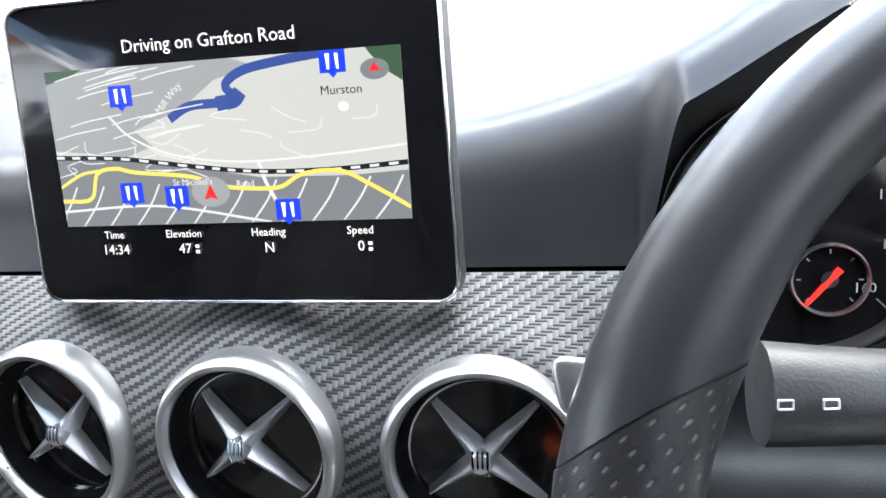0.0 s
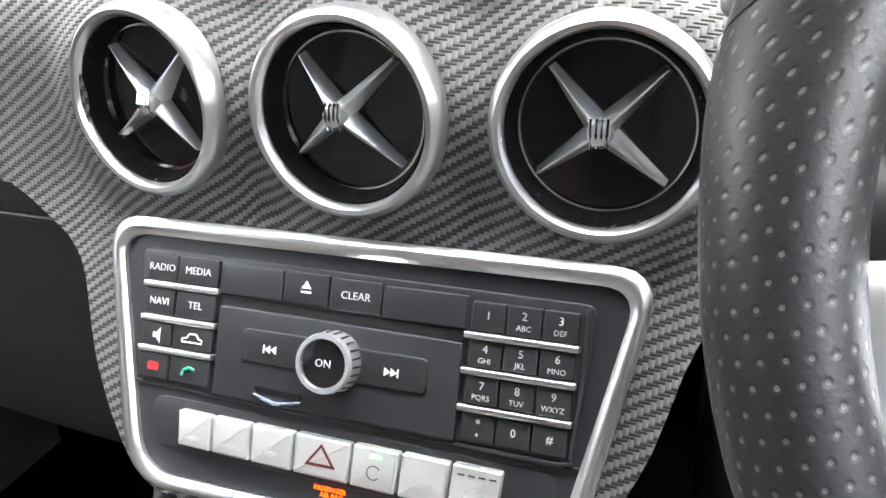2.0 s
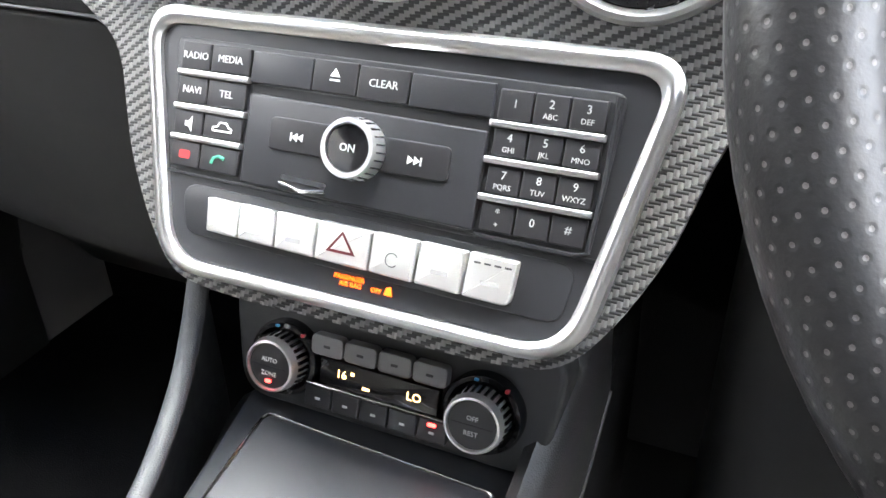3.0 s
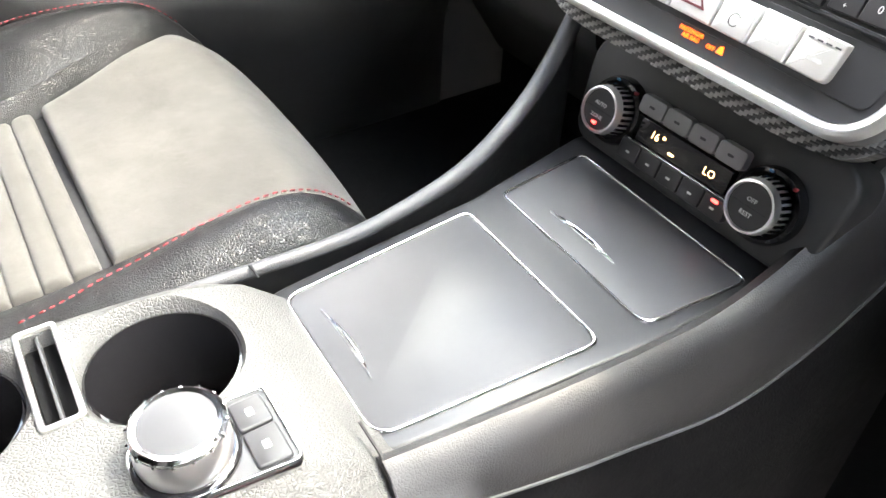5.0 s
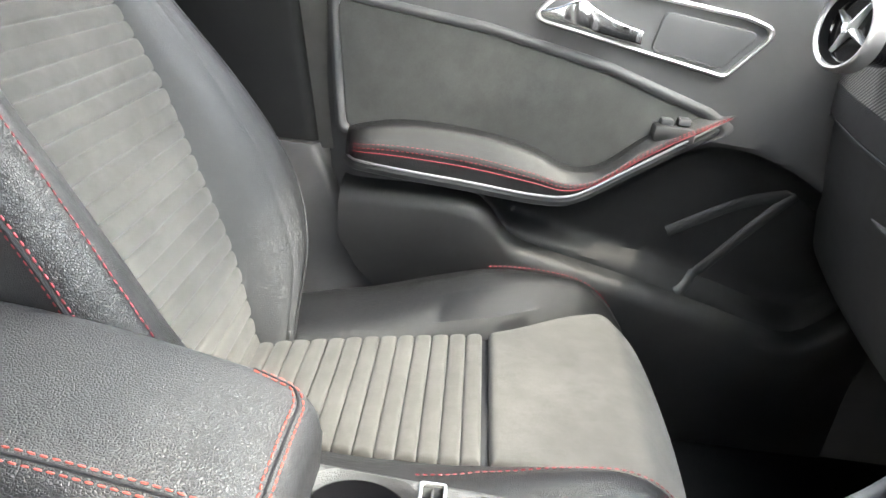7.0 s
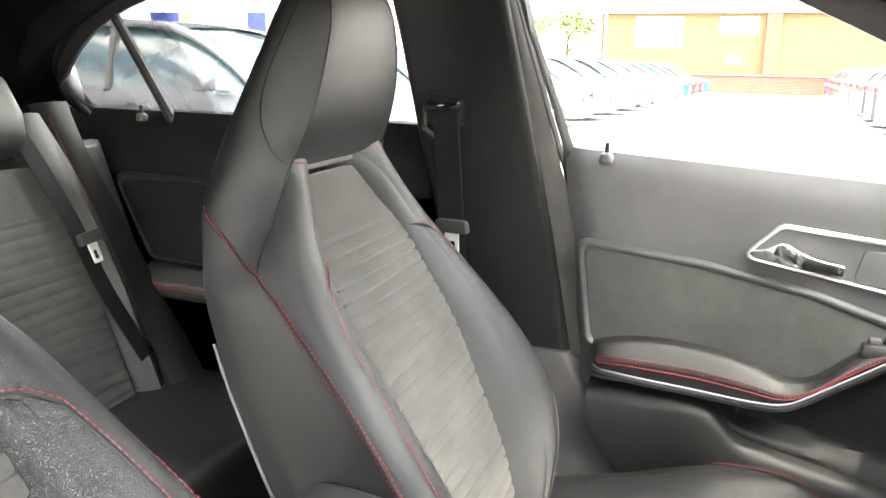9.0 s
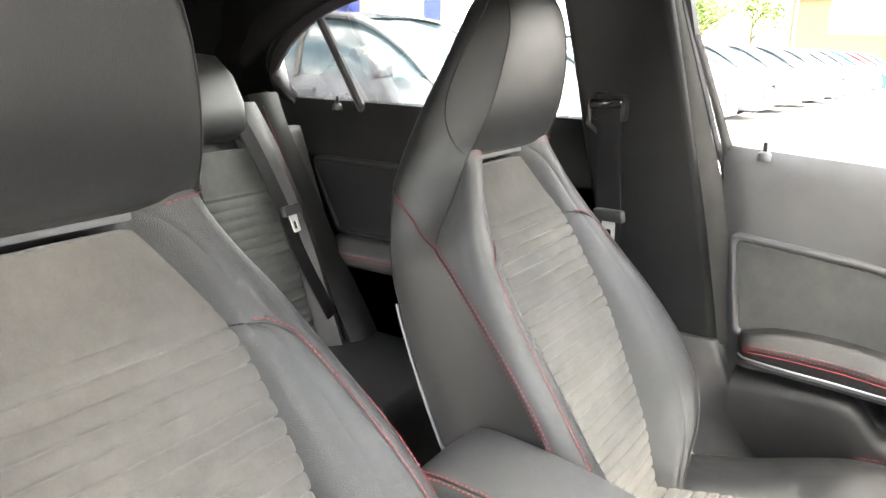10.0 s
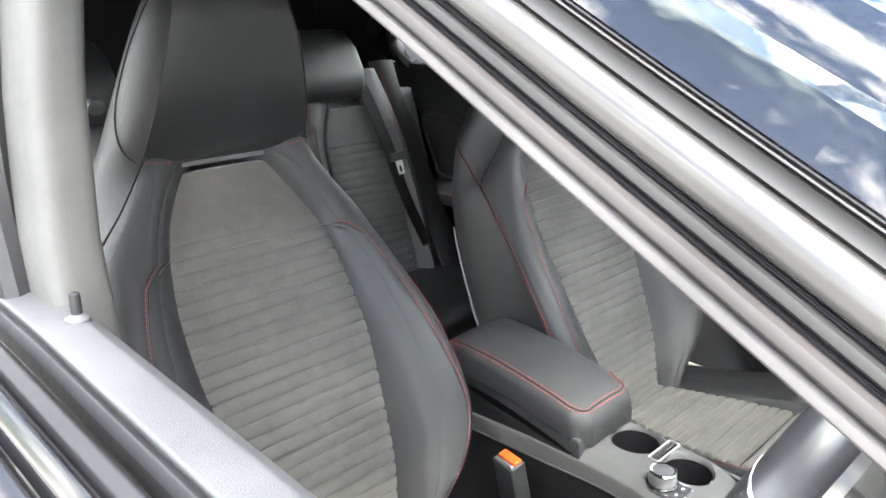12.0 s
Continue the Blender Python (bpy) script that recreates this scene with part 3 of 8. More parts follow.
        if k < 2:
            stitches(line, mat, arm, r=0.0005, lift=(0.0003, 0, 0))
        else:
            part("piping", tube(line, 0.0006, 6), mat, arm, "red trim line")
    line = [fr(a, bot(a) + 0.004, prot(a) - 0.001) for a in np.linspace(-0.262, 0.222, 60)]
    part("armrest_trim", tube(line, 0.0017, 8), M_TRIM_METAL, door, "satin silver line under the armrest")
    part("armrest_under", tube([p + Vector((-0.012, 0, -0.008)) for p in line], 0.009, 8), M_PLASTIC, door)
    sw = part("window_switch", box((-0.664, 0.128, 0.738), (-0.636, 0.182, 0.759), 0.005), M_PLASTIC, door, "window switch panel")
    part("switch_key", box((-0.660, 0.136, 0.758), (-0.644, 0.153, 0.767), 0.003), M_PLASTIC_GREY, sw)
    part("switch_key", box((-0.660, 0.158, 0.760), (-0.644, 0.175, 0.770), 0.003), M_PLASTIC_GREY, sw)
    # handle recess with bright rim and lever
    ho = rounded([(-0.055, 0.868), (0.205, 0.824), (0.262, 0.892), (0.215, 0.905), (0.0, 0.925)], [0.012, 0.014, 0.02, 0.01, 0.02], 5)
    hi = rounded([(-0.047, 0.870), (0.203, 0.830), (0.254, 0.889), (0.212, 0.899), (0.002, 0.918)], [0.010, 0.012, 0.017, 0.01, 0.017], 5)
    hn = part("handle_rim", ring_plate(ho, hi, f2, -0.004, 0.006, 0.002), M_SILVER, door, "satin silver handle surround")
    part("handle_bowl", plate(hi, f2, -0.02, 0.001, 0.0), M_PLASTIC_GREY, door, "dark grey handle recess")
    lever_h = curve1([(0, 0.005), (0.15, 0.015), (0.36, 0.033), (0.5, 0.027), (0.7, 0.021), (1, 0.018)])
    secs = []
    for t in np.linspace(0, 1, 20):
        a = -0.040 + 0.130 * t
        h = lever_h(t)
        b = 0.877 - 0.169 * (a + 0.055) + h * 0.5
        d = 0.006 + 0.018 * math.sin(math.pi * min(1, t * 1.1))
        o = rounded([(-0.004, -h * 0.5), (0.006, -h * 0.5), (0.006, h * 0.5), (-0.004, h * 0.5)], 0.003, 3)
        secs.append([f2(a, b + q.y, d + q.x) for q in o])
    part("door_lever", loft(secs), M_CHROME, door, "bright chrome door lever")
    part("bowl_panel", plate(rounded([(0.105, 0.848), (0.198, 0.836), (0.24, 0.885), (0.115, 0.897)], 0.01), f2, 0.0, 0.004, 0.002), M_PLASTIC_GREY, door)
    # map pocket and lower panel
    pk = [(-0.31, 0.632), (-0.11, 0.634), (-0.07, 0.622), (-0.035, 0.583), (0.0, 0.570), (0.12, 0.545), (0.25, 0.515), (0.36, 0.488), (0.40, 0.49), (0.45, 0.535), (0.50, 0.60)]
    line = spline([(p[0], p[1], 0) for p in pk], 6)
    zline = curve1([(p[0], p[1]) for p in pk])
    rows = []
    for a in np.linspace(-0.27, 0.50, 50):
        z = zline(a)
        col = []
        for k, (f, d) in enumerate(((0.0, -0.02), (0.006, 0.022), (0.016, 0.034), (0.03, 0.038), (0.08, 0.036), (0.13, 0.026), (0.2, 0.008), (0.34, 0.004))):
            zz = max(0.25, z - f)
            yy = max(a, PASS_EDGE(zz) + 0.006)
            col.append(fr(yy, zz, depth(yy, zz) + d))
        rows.append(col)
    bm = bmesh.new()
    quad_grid(bm, rows, metre_uv(rows))
    bmesh.ops.solidify(bm, geom=bm.faces[:], thickness=0.006)
    part("map_pocket", bm, M_PLASTIC, door, "dark plastic door pocket")
    # added dark sheet over the hollow: the pocket's shade as a colour
    roof_of = curve1([(-0.09, 0.640), (0.0, 0.642), (0.06, 0.660), (0.14, 0.700), (0.22, 0.735), (0.30, 0.725), (0.40, 0.675), (0.47, 0.615)])
    rows = []
    for a in np.linspace(-0.075, 0.465, 44):
        a = float(a)
        b0, b1 = pocket_low(a) - 0.004, max(roof_of(a), pocket_low(a) + 0.004)
        rows.append([fr(a, b0 + (b1 - b0) * k / 16, depth(a, b0 + (b1 - b0) * k / 16) + 0.0045) for k in range(17)])
    bm = bmesh.new()
    quad_grid(bm, rows, metre_uv(rows))
    bmesh.ops.solidify(bm, geom=bm.faces[:], thickness=0.0012)
    part("pocket_shade_sheet", bm, M_POCKET_SHADE, door, "dark sheet for the shade in the door pocket and over the speaker panel")
    ridge(door, fr, [(0.215, 0.52), (0.25, 0.55), (0.30, 0.615), (0.352, 0.678)], 0.0095, 0.5, M_PLASTIC, depth, 0.003, name="speaker_ridge")
    ridge(door, fr, [(0.352, 0.678), (0.28, 0.655), (0.19, 0.60)], 0.010, 0.4, M_POCKET_SHADE, depth, 0.003, name="speaker_ridge")
    ridge(door, fr, [(0.0, 0.395), (0.22, 0.386), (0.42, 0.392), (0.50, 0.43)], 0.008, 0.6, M_PLASTIC, depth, 0.012, name="lower_ridge")
    f3 = lambda x, y, d=0.0: Vector((-0.690 + x, -0.272 + y, 1.004 + d))
    part("lock_pin_base", lathe([(0.012, -0.008), (0.011, 0.003), (0.007, 0.007), (0.004, 0.008)], f3, 20), M_SOFT, door)
    part("lock_pin", lathe([(0.004, 0.0), (0.004, 0.02), (0.0035, 0.023), (0.001, 0.0245)], f3, 16), M_RUBBER, door, "small black lock pin")
    return door


front_door_inside()


def rear_door_inside():
    door = thing("rear_door", "closed dark rear car door with stitched armrest", "car door", (-0.70, -0.95, 0.24))
    fr = side_frame(-1)
    depth = lambda a, b: 0.03 - 0.02 * max(0.0, (b - 0.92) / 0.12) ** 2
    f2 = lambda a, b, d=0.0: fr(a, b, depth(a, b) + d)
    lo = curve1([(0.3, -1.20), (0.6, -1.30), (0.85, -1.38), (1.05, -1.44)])
    rows = []
    for k in np.linspace(0, 1, 20):
        row = []
        for t in np.linspace(0, 1, 16):
            b = 0.24 + (1.04 - 0.24) * k
            a = lo(b) + (-0.50 - lo(b)) * t
            row.append(f2(a, b, -0.014 * max(0, (k - 0.93) / 0.07) ** 2))
        rows.append(row)
    rows.append([p + Vector((-0.03, 0, 0.002)) for p in rows[-1]])
    rows.append([p + Vector((-0.03, 0, -0.02)) for p in rows[-1]])
    bm = bmesh.new()
    quad_grid(bm, rows, metre_uv(rows))
    bmesh.ops.solidify(bm, geom=bm.faces[:], thickness=0.01)
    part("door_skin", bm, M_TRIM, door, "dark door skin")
    ins = rounded([(-1.28, 0.90), (-0.75, 0.90), (-0.75, 0.74), (-1.20, 0.745)], 0.02, 4)
    big = rounded([(-1.295, 0.915), (-0.74, 0.915), (-0.74, 0.73), (-1.21, 0.733)], 0.026, 4)
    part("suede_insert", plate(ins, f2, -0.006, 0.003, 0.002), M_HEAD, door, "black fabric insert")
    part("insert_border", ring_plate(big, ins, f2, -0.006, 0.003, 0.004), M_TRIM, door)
    secs = []
    for a in np.linspace(-1.20, -0.70, 20):
        o = rounded([(0.0, 0.66), (0.07, 0.665), (0.075, 0.70), (0.05, 0.73), (0.0, 0.735)], 0.01, 3)
        secs.append([fr(a, q.y, q.x) for q in o])
    arm = part("armrest", loft(secs), M_LEATHER, door, "padded rear armrest")
    stitches([fr(a, 0.697, 0.0765) for a in np.linspace(-1.19, -0.7, 30)], M_RED, arm)
    stitches([fr(a, 0.689, 0.0765) for a in np.linspace(-1.19, -0.7, 30)], M_RED, arm)
    f3 = lambda x, y, d=0.0: Vector((-0.690 + x, -1.222 + y, 1.028 + d))
    part("lock_pin_base", lathe([(0.012, -0.008), (0.011, 0.003), (0.007, 0.007), (0.004, 0.008)], f3, 20), M_PLASTIC, door)
    part("lock_pin", lathe([(0.004, 0.0), (0.004, 0.02), (0.0035, 0.023), (0.001, 0.0245)], f3, 16), M_RUBBER, door, "small black lock pin")


rear_door_inside()

# rear quarter window: dividing bar and curved rear frame
bar = [Vector((-0.655, -1.262, 1.262)), Vector((-0.675, -1.21, 1.15)), Vector((-0.706, -1.145, 1.0))]
tagged(part("window_bar", tube(spline(bar, 6), 0.011, 8), M_RUBBER), "black bar dividing the rear side window", "window frame", kind="structure")
arc = [(-0.66, -0.62, 1.305), (-0.645, -1.0, 1.298), (-0.65, -1.2, 1.258), (-0.665, -1.33, 1.195), (-0.678, -1.405, 1.125), (-0.694, -1.412, 1.08), (-0.708, -1.39, 1.04), (-0.712, -1.36, 1.015)]
arcl = spline(arc, 8)
wf = tagged(part("window_frame", tube(arcl, 0.013, 10, flat=1.6), M_RUBBER), "black rubber rear window frame", "window frame", kind="structure")
part("frame_edge", tube([p + Vector((0.012, -0.008, 0.010)) for p in arcl], 0.007, 8), M_TRIM, wf)
# panel that fills the quarter behind the curved frame
rows = []
for p in arcl:
    rows.append([p + Vector((0.004, 0, 0)), p + Vector((0.03, -0.05, 0.03)), Vector((-0.60, min(p.y - 0.12, -1.3 if p.y < -1.0 else p.y), p.z + 0.09 if p.z > 1.15 else p.z + 0.03))])
bm = bmesh.new()
quad_grid(bm, rows)
bmesh.ops.solidify(bm, geom=bm.faces[:], thickness=0.006)
tagged(part("quarter_trim", bm, M_HEAD), "black quarter trim round the rear window", "pillar", kind="structure")

# side glass of the passenger side
def pane(name, pts, label):
    bm = bmesh.new()
    quad_grid(bm, pts)
    bmesh.ops.solidify(bm, geom=bm.faces[:], thickness=0.0035)
    ob = tagged(part(name, bm, M_GLASS), label, "window", kind="structure")
    ob.visible_shadow = False
    return ob


# trim below the quarter window, down to the seat
rows = []
for z, y0 in ((0.7, -1.28), (0.85, -1.34), (0.97, -1.375), (1.03, -1.395), (1.07, -1.415), (1.12, -1.44)):
    rows.append([Vector((-0.672 + 0.03 * max(0, z - 1.0), y, z)) for y in (y0, y0 - 0.06, -1.6, -1.74)])
bm = bmesh.new()
quad_grid(bm, rows)
bmesh.ops.solidify(bm, geom=bm.faces[:], thickness=0.012)
tagged(part("quarter_panel", bm, M_HEAD), "black trim panel beside the rear seat", "pillar", kind="structure")

pane("window_1", [[Vector((-0.715 + 0.3 * (z - 1.0) * 0.9, y, z)) for y in np.linspace(-1.38, -0.6, 8)] for z in np.linspace(1.0, 1.31, 6)], "clear rear side window glass")

# windscreen
rows = []
for k in np.linspace(0, 1, 12):
    row = []
    for x in np.linspace(-1, 1, 17):
        w = 0.69 - 0.055 * k
        bow = 0.16 * (1 - x * x)
        row.append(Vector((w * x, 0.935 - 0.93 * k + bow * (1 - 0.35 * k), 0.93 + 0.42 * k)))
    rows.append(row)
pane("window_2", rows, "curved windscreen glass")
for side in (-1, 1):
    bm = bmesh.new()
    quad_grid(bm, [[r[8] + (q - r[8]) * f + Vector((0, -0.002, -0.005)) for q, f in ((r[8 + 7 * side], 1.0), (r[8 + 8 * side], 0.93), (r[8 + 8 * side], 0.997))] for r in rows])
    bmesh.ops.solidify(bm, geom=bm.faces[:], thickness=0.001)
    tagged(part("windscreen_border", bm, M_RUBBER), "black printed border of the windscreen", "window border", kind="structure")
tagged(part("scuttle", box((-0.75, 0.93, 0.90), (0.75, 1.25, 0.935), 0.01), M_RUBBER), "black scuttle panel below the windscreen", "panel", kind="structure")
bm = bmesh.new()
quad_grid(bm, [[Vector((x, 1.0 + 0.9 * k, 0.96 - 0.10 * k - 0.05 * (x / 0.8) ** 2)) for x in np.linspace(-0.8, 0.8, 12)] for k in np.linspace(0, 1, 8)])
bmesh.ops.solidify(bm, geom=bm.faces[:], thickness=0.01)
tagged(part("bonnet", bm, M_PAINT), "glossy dark car bonnet", "bonnet", kind="structure")

# ---- driver's door, window down, and the pillar beside it ----
ddoor = thing("driver_door", "closed driver's car door with its window lowered", "car door", (0.72, 0.1, 0.33))
DS = lambda a: 1.002 - 0.05 * (a + 0.27) if a > -0.27 else 1.002
DOOR_YS = np.linspace(-0.46, 0.66, 40)


def sill_strip(name, prof, material, label="", y0=-0.46, y1=0.66):
    secs = []
    for a in np.linspace(y0, y1, 40):
        secs.append([Vector((x, a, DS(a) + z)) for x, z in prof])
    return part(name, loft(secs), material, ddoor, label)


sill_strip("inner_trim", rounded([(0.664, -0.45), (0.664, -0.05), (0.676, -0.010), (0.690, 0.0), (0.724, -0.003), (0.726, -0.03), (0.70, -0.45)], [0.005, 0.03, 0.01, 0.008, 0.004, 0.003, 0.005], 4), M_SOFT, "dark soft door top")
sill_strip("inner_seal", rounded([(0.727, -0.02), (0.727, -0.004), (0.733, -0.002), (0.737, -0.012), (0.737, -0.03)], 0.002, 3), M_RUBBER, "black rubber window seal")
sill_strip("outer_seal", rounded([(0.746, -0.03), (0.746, -0.012), (0.752, -0.005), (0.762, -0.010), (0.766, -0.03)], 0.003, 3), M_RUBBER, "black rubber window seal")
sill_strip("belt_strip", rounded([(0.766, -0.03), (0.767, -0.012), (0.773, -0.009), (0.782, -0.022), (0.784, -0.04)], 0.002, 3), M_GLOSS, "gloss black belt strip")
sill_strip("door_panel", rounded([(0.77, -0.60), (0.782, -0.046), (0.79, -0.032), (0.806, -0.045), (0.835, -0.09), (0.862, -0.19), (0.875, -0.33), (0.868, -0.60)], [0.004, 0.004, 0.006, 0.02, 0.04, 0.06, 0.06, 0.01], 4), M_PAINT, "dark glossy painted door panel")
f3 = lambda x, y, d=0.0: Vector((0.694 + x, -0.270 + y, 1.0 + d))
part("lock_pin_base", lathe([(0.011, -0.006), (0.01, 0.003), (0.006, 0.006), (0.004, 0.007)], f3, 20), M_SOFT, ddoor)
part("lock_pin", lathe([(0.0045, 0.0), (0.0045, 0.02), (0.004, 0.024), (0.001, 0.0255)], f3, 16), M_RUBBER, ddoor, "small black lock pin")

# strips of the window frame and the windscreen pillar, side by side
EDGE = spline([(0.662, -0.66, 1.33), (0.661, -0.45, 1.34), (0.660, -0.20, 1.338), (0.662, -0.06, 1.312), (0.668, 0.067, 1.257), (0.677, 0.190, 1.198), (0.688, 0.307, 1.144), (0.697, 0.45, 1.075), (0.706, 0.60, 1.0), (0.71, 0.68, 0.96)], 6)


def pillar_axes(i):
    """Directions across the pillar (upwards) and out of the car at a point of its edge."""
    t = (EDGE[min(i + 1, len(EDGE) - 1)] - EDGE[max(i - 1, 0)]).normalized()
    w = Vector((1, 0, 0.28)).normalized().cross(t).normalized()
    if w.z < 0:
        w = -w
    out = t.cross(w).normalized()
    return w, (-out if out.x < 0 else out)


def pillar_strip(name, p0, p1, thick, material, parent, label="", crown=0.0):
    secs = []
    for i, p in enumerate(EDGE):
        w, out = pillar_axes(i)
        secs.append([p + w * a + out * d for a, d in ((p0, -thick), (p0, -0.002), (p0 + 0.001, 0.0), ((p0 * 3 + p1) / 4, crown * 0.75), ((p0 + p1) / 2, crown), ((p0 + p1 * 3) / 4, crown * 0.75), (p1 - 0.001, 0.0), (p1, -0.002), (p1, -thick))])
    return part(name, loft(secs), material, parent, label)


M_FRAME = surface("satin_frame", (0.030, 0.027, 0.026), 0.55, 0.0, spec=0.3)
M_FRAME_DARK = surface("dark_frame", (0.016, 0.0155, 0.015), 0.5, spec=0.3)
# paler, warmer than the black body paint: reflected sunlit surroundings put into the colour
M_PILLAR = surface("pillar_paint_reflection", (0.05, 0.048, 0.045), 0.2, 0.3, rough_vary=0.03)
M_SCREEN_EDGE = surface("printed_glass", (0.01, 0.01, 0.012), 0.03, rough_vary=0.005, spec=0.8)
M_HINGE = surface("pale_hinge_plastic", (0.32, 0.31, 0.29), 0.5)
M_LIGHT_TRIM = surface("light_grey_trim", (0.065, 0.061, 0.060), 0.8, spec=0.2)
pillar_strip("inner_edge", -0.0037, 0.0022, 0.02, M_LIGHT_TRIM, ddoor, "pale grey inner frame edge", 0.0008)
pillar_strip("glass_channel", 0.0024, 0.0112, 0.02, M_FRAME, ddoor, "dark brown-grey glass channel", 0.003)
pillar_strip("frame_groove", 0.0114, 0.0128, 0.02, M_RUBBER, ddoor, "black groove", -0.002)
pillar_strip("window_frame", 0.0130, 0.0196, 0.02, M_FRAME_DARK, ddoor, "dark satin window frame", 0.0015)
pillar_strip("frame_groove", 0.0198, 0.0210, 0.02, M_RUBBER, ddoor, "black groove", -0.002)
apil = thing("windscreen_pillar", "glossy dark windscreen pillar with black rubber seals", "pillar", (0.69, 0.3, 0.95), kind="structure")
pillar_strip("pillar_panel", 0.0215, 0.0385, 0.02, M_PILLAR, apil, "glossy dark pillar panel", 0.0035)
pillar_strip("windscreen_seal", 0.0387, 0.0466, 0.02, M_FRAME_DARK, apil, "dark grey windscreen seal", -0.001)
pillar_strip("seal_lip", 0.0468, 0.0480, 0.02, M_LIGHT_TRIM, apil, "fine pale lip of the seal", 0.0006)
pillar_strip("seal_edge", 0.0482, 0.0500, 0.02, M_RUBBER, apil, "black seal edge", -0.001)
# printed glass border between the seal and the clear windscreen
rows = []
for i, p in enumerate(EDGE):
    k = (0.935 - p.y) / 0.93
    if 0.25 < k < 1.0:
        w, out = pillar_axes(i)
        low_p, top_p = p + w * 0.0505 - out * 0.001, Vector(((0.69 - 0.055 * k) * 0.90, p.y + 0.03, 0.936 + 0.42 * k))
        rows.append([low_p.lerp(top_p, q) + Vector((0, 0, 0.004 * math.sin(math.pi * q))) for q in (0.0, 0.25, 0.5, 0.75, 1.0)])
bm = bmesh.new()
quad_grid(bm, rows)
bmesh.ops.solidify(bm, geom=bm.faces[:], thickness=0.003)
part("glass_border", bm, M_SCREEN_EDGE, apil, "black printed glass border")

secs = []
for z in np.linspace(0.99, 1.40, 14):
    k = (z - 0.99) / 0.41
    xo = 0.705 - 0.075 * k ** 1.4
    o = rounded([(xo - 0.012, -0.47 - 0.05 * k), (xo + 0.012, -0.47 - 0.05 * k), (xo + 0.012, -0.425 - 0.05 * k), (xo - 0.012, -0.425 - 0.05 * k)], 0.006, 3)
    secs.append([Vector((p.x, p.y, z)) for p in o])
part("rear_frame", loft(secs), M_LIGHT_TRIM, ddoor, "pale grey rear window frame")

# passenger's window frame, running beside the windscreen pillar
pframe = thing("passenger_window_frame", "black window frame along the far windscreen pillar", "window frame", (-0.69, 0.3, 0.95), kind="structure")
secs = []
for p in EDGE:
    secs.append([Vector((-p.x - dx, p.y + dy, p.z + dz)) for dx, dy, dz in ((0.0, -0.035, -0.035), (0.016, -0.035, -0.035), (0.016, 0.045, 0.03), (0.0, 0.045, 0.03))])
part("frame", loft(secs), M_FRAME, pframe)
part("mirror_sail", plate([Vector((0.30, 0.985)), Vector((0.62, 0.97)), Vector((0.45, 1.06)), Vector((0.31, 1.125))], lambda a, b, d=0.0: Vector((-0.70 - d, a, b)), -0.006, 0.006), M_PLASTIC, pframe, "black mirror corner panel")


# ---- seats ----
def seat_back_frame(origin):
    o = Vector(origin)
    up = Vector((0, -0.53, 1)).normalized()
    nrm = Vector((0, 1, 0.53)).normalized()
    return lambda x, s, d=0.0: o + Vector((x, 0, 0)) + up * s + nrm * d


# half profile of the backrest by height s: edge of the insert, crest, seam and rear edge, as x (sideways) and d (forwards)
WI = curve1([(-0.06, 0.066), (0.0, 0.084), (0.05, 0.097), (0.12, 0.110), (0.2, 0.122), (0.3, 0.131), (0.38, 0.131), (0.43, 0.125), (0.47, 0.115), (0.5, 0.105), (0.52, 0.094), (0.54, 0.081), (0.556, 0.068), (0.58, 0.046)])
CREST_X = curve1([(-0.07, 0.070), (-0.03, 0.086), (0.0, 0.104), (0.03, 0.132), (0.06, 0.166), (0.1, 0.196), (0.15, 0.212), (0.245, 0.207), (0.363, 0.186), (0.44, 0.160), (0.494, 0.138), (0.545, 0.116), (0.58, 0.106)])
CREST_D = curve1([(-0.07, 0.010), (0.0, 0.044), (0.06, 0.070), (0.15, 0.077), (0.245, 0.066), (0.363, 0.042), (0.44, 0.030), (0.494, 0.028), (0.545, 0.032), (0.58, 0.034)])
SEAM_X = curve1([(-0.07, 0.078), (-0.03, 0.096), (0.0, 0.120), (0.03, 0.154), (0.06, 0.190), (0.1, 0.220), (0.15, 0.236), (0.23, 0.237), (0.3, 0.231), (0.385, 0.217), (0.44, 0.205), (0.475, 0.193), (0.525, 0.153), (0.575, 0.121), (0.60, 0.114), (0.625, 0.107), (0.668, 0.096), (0.708, 0.084), (0.74, 0.076), (0.765, 0.067), (0.785, 0.052)])
SEAM_D = curve1([(-0.07, 0.0), (0.0, 0.024), (0.06, 0.044), (0.15, 0.050), (0.229, 0.046), (0.301, 0.032), (0.385, 0.006), (0.44, -0.014), (0.475, -0.027), (0.525, 0.0), (0.575, 0.032), (0.60, 0.062), (0.625, 0.088), (0.668, 0.121), (0.708, 0.143), (0.74, 0.150), (0.765, 0.146), (0.785, 0.134)])
REAR_X = curve1([(-0.10, 0.08), (0.0, 0.130), (0.06, 0.188), (0.1, 0.216), (0.2, 0.230), (0.35, 0.216), (0.43, 0.200), (0.475, 0.190), (0.525, 0.174), (0.575, 0.156), (0.60, 0.144), (0.625, 0.133), (0.668, 0.118), (0.708, 0.105), (0.74, 0.092), (0.765, 0.076), (0.785, 0.052)])
REAR_D = curve1([(-0.10, -0.10), (0.2, -0.112), (0.43, -0.116), (0.475, -0.112), (0.525, -0.100), (0.575, -0.084), (0.60, -0.068), (0.625, -0.048), (0.668, -0.004), (0.708, 0.044), (0.74, 0.078), (0.765, 0.100), (0.785, 0.116)])


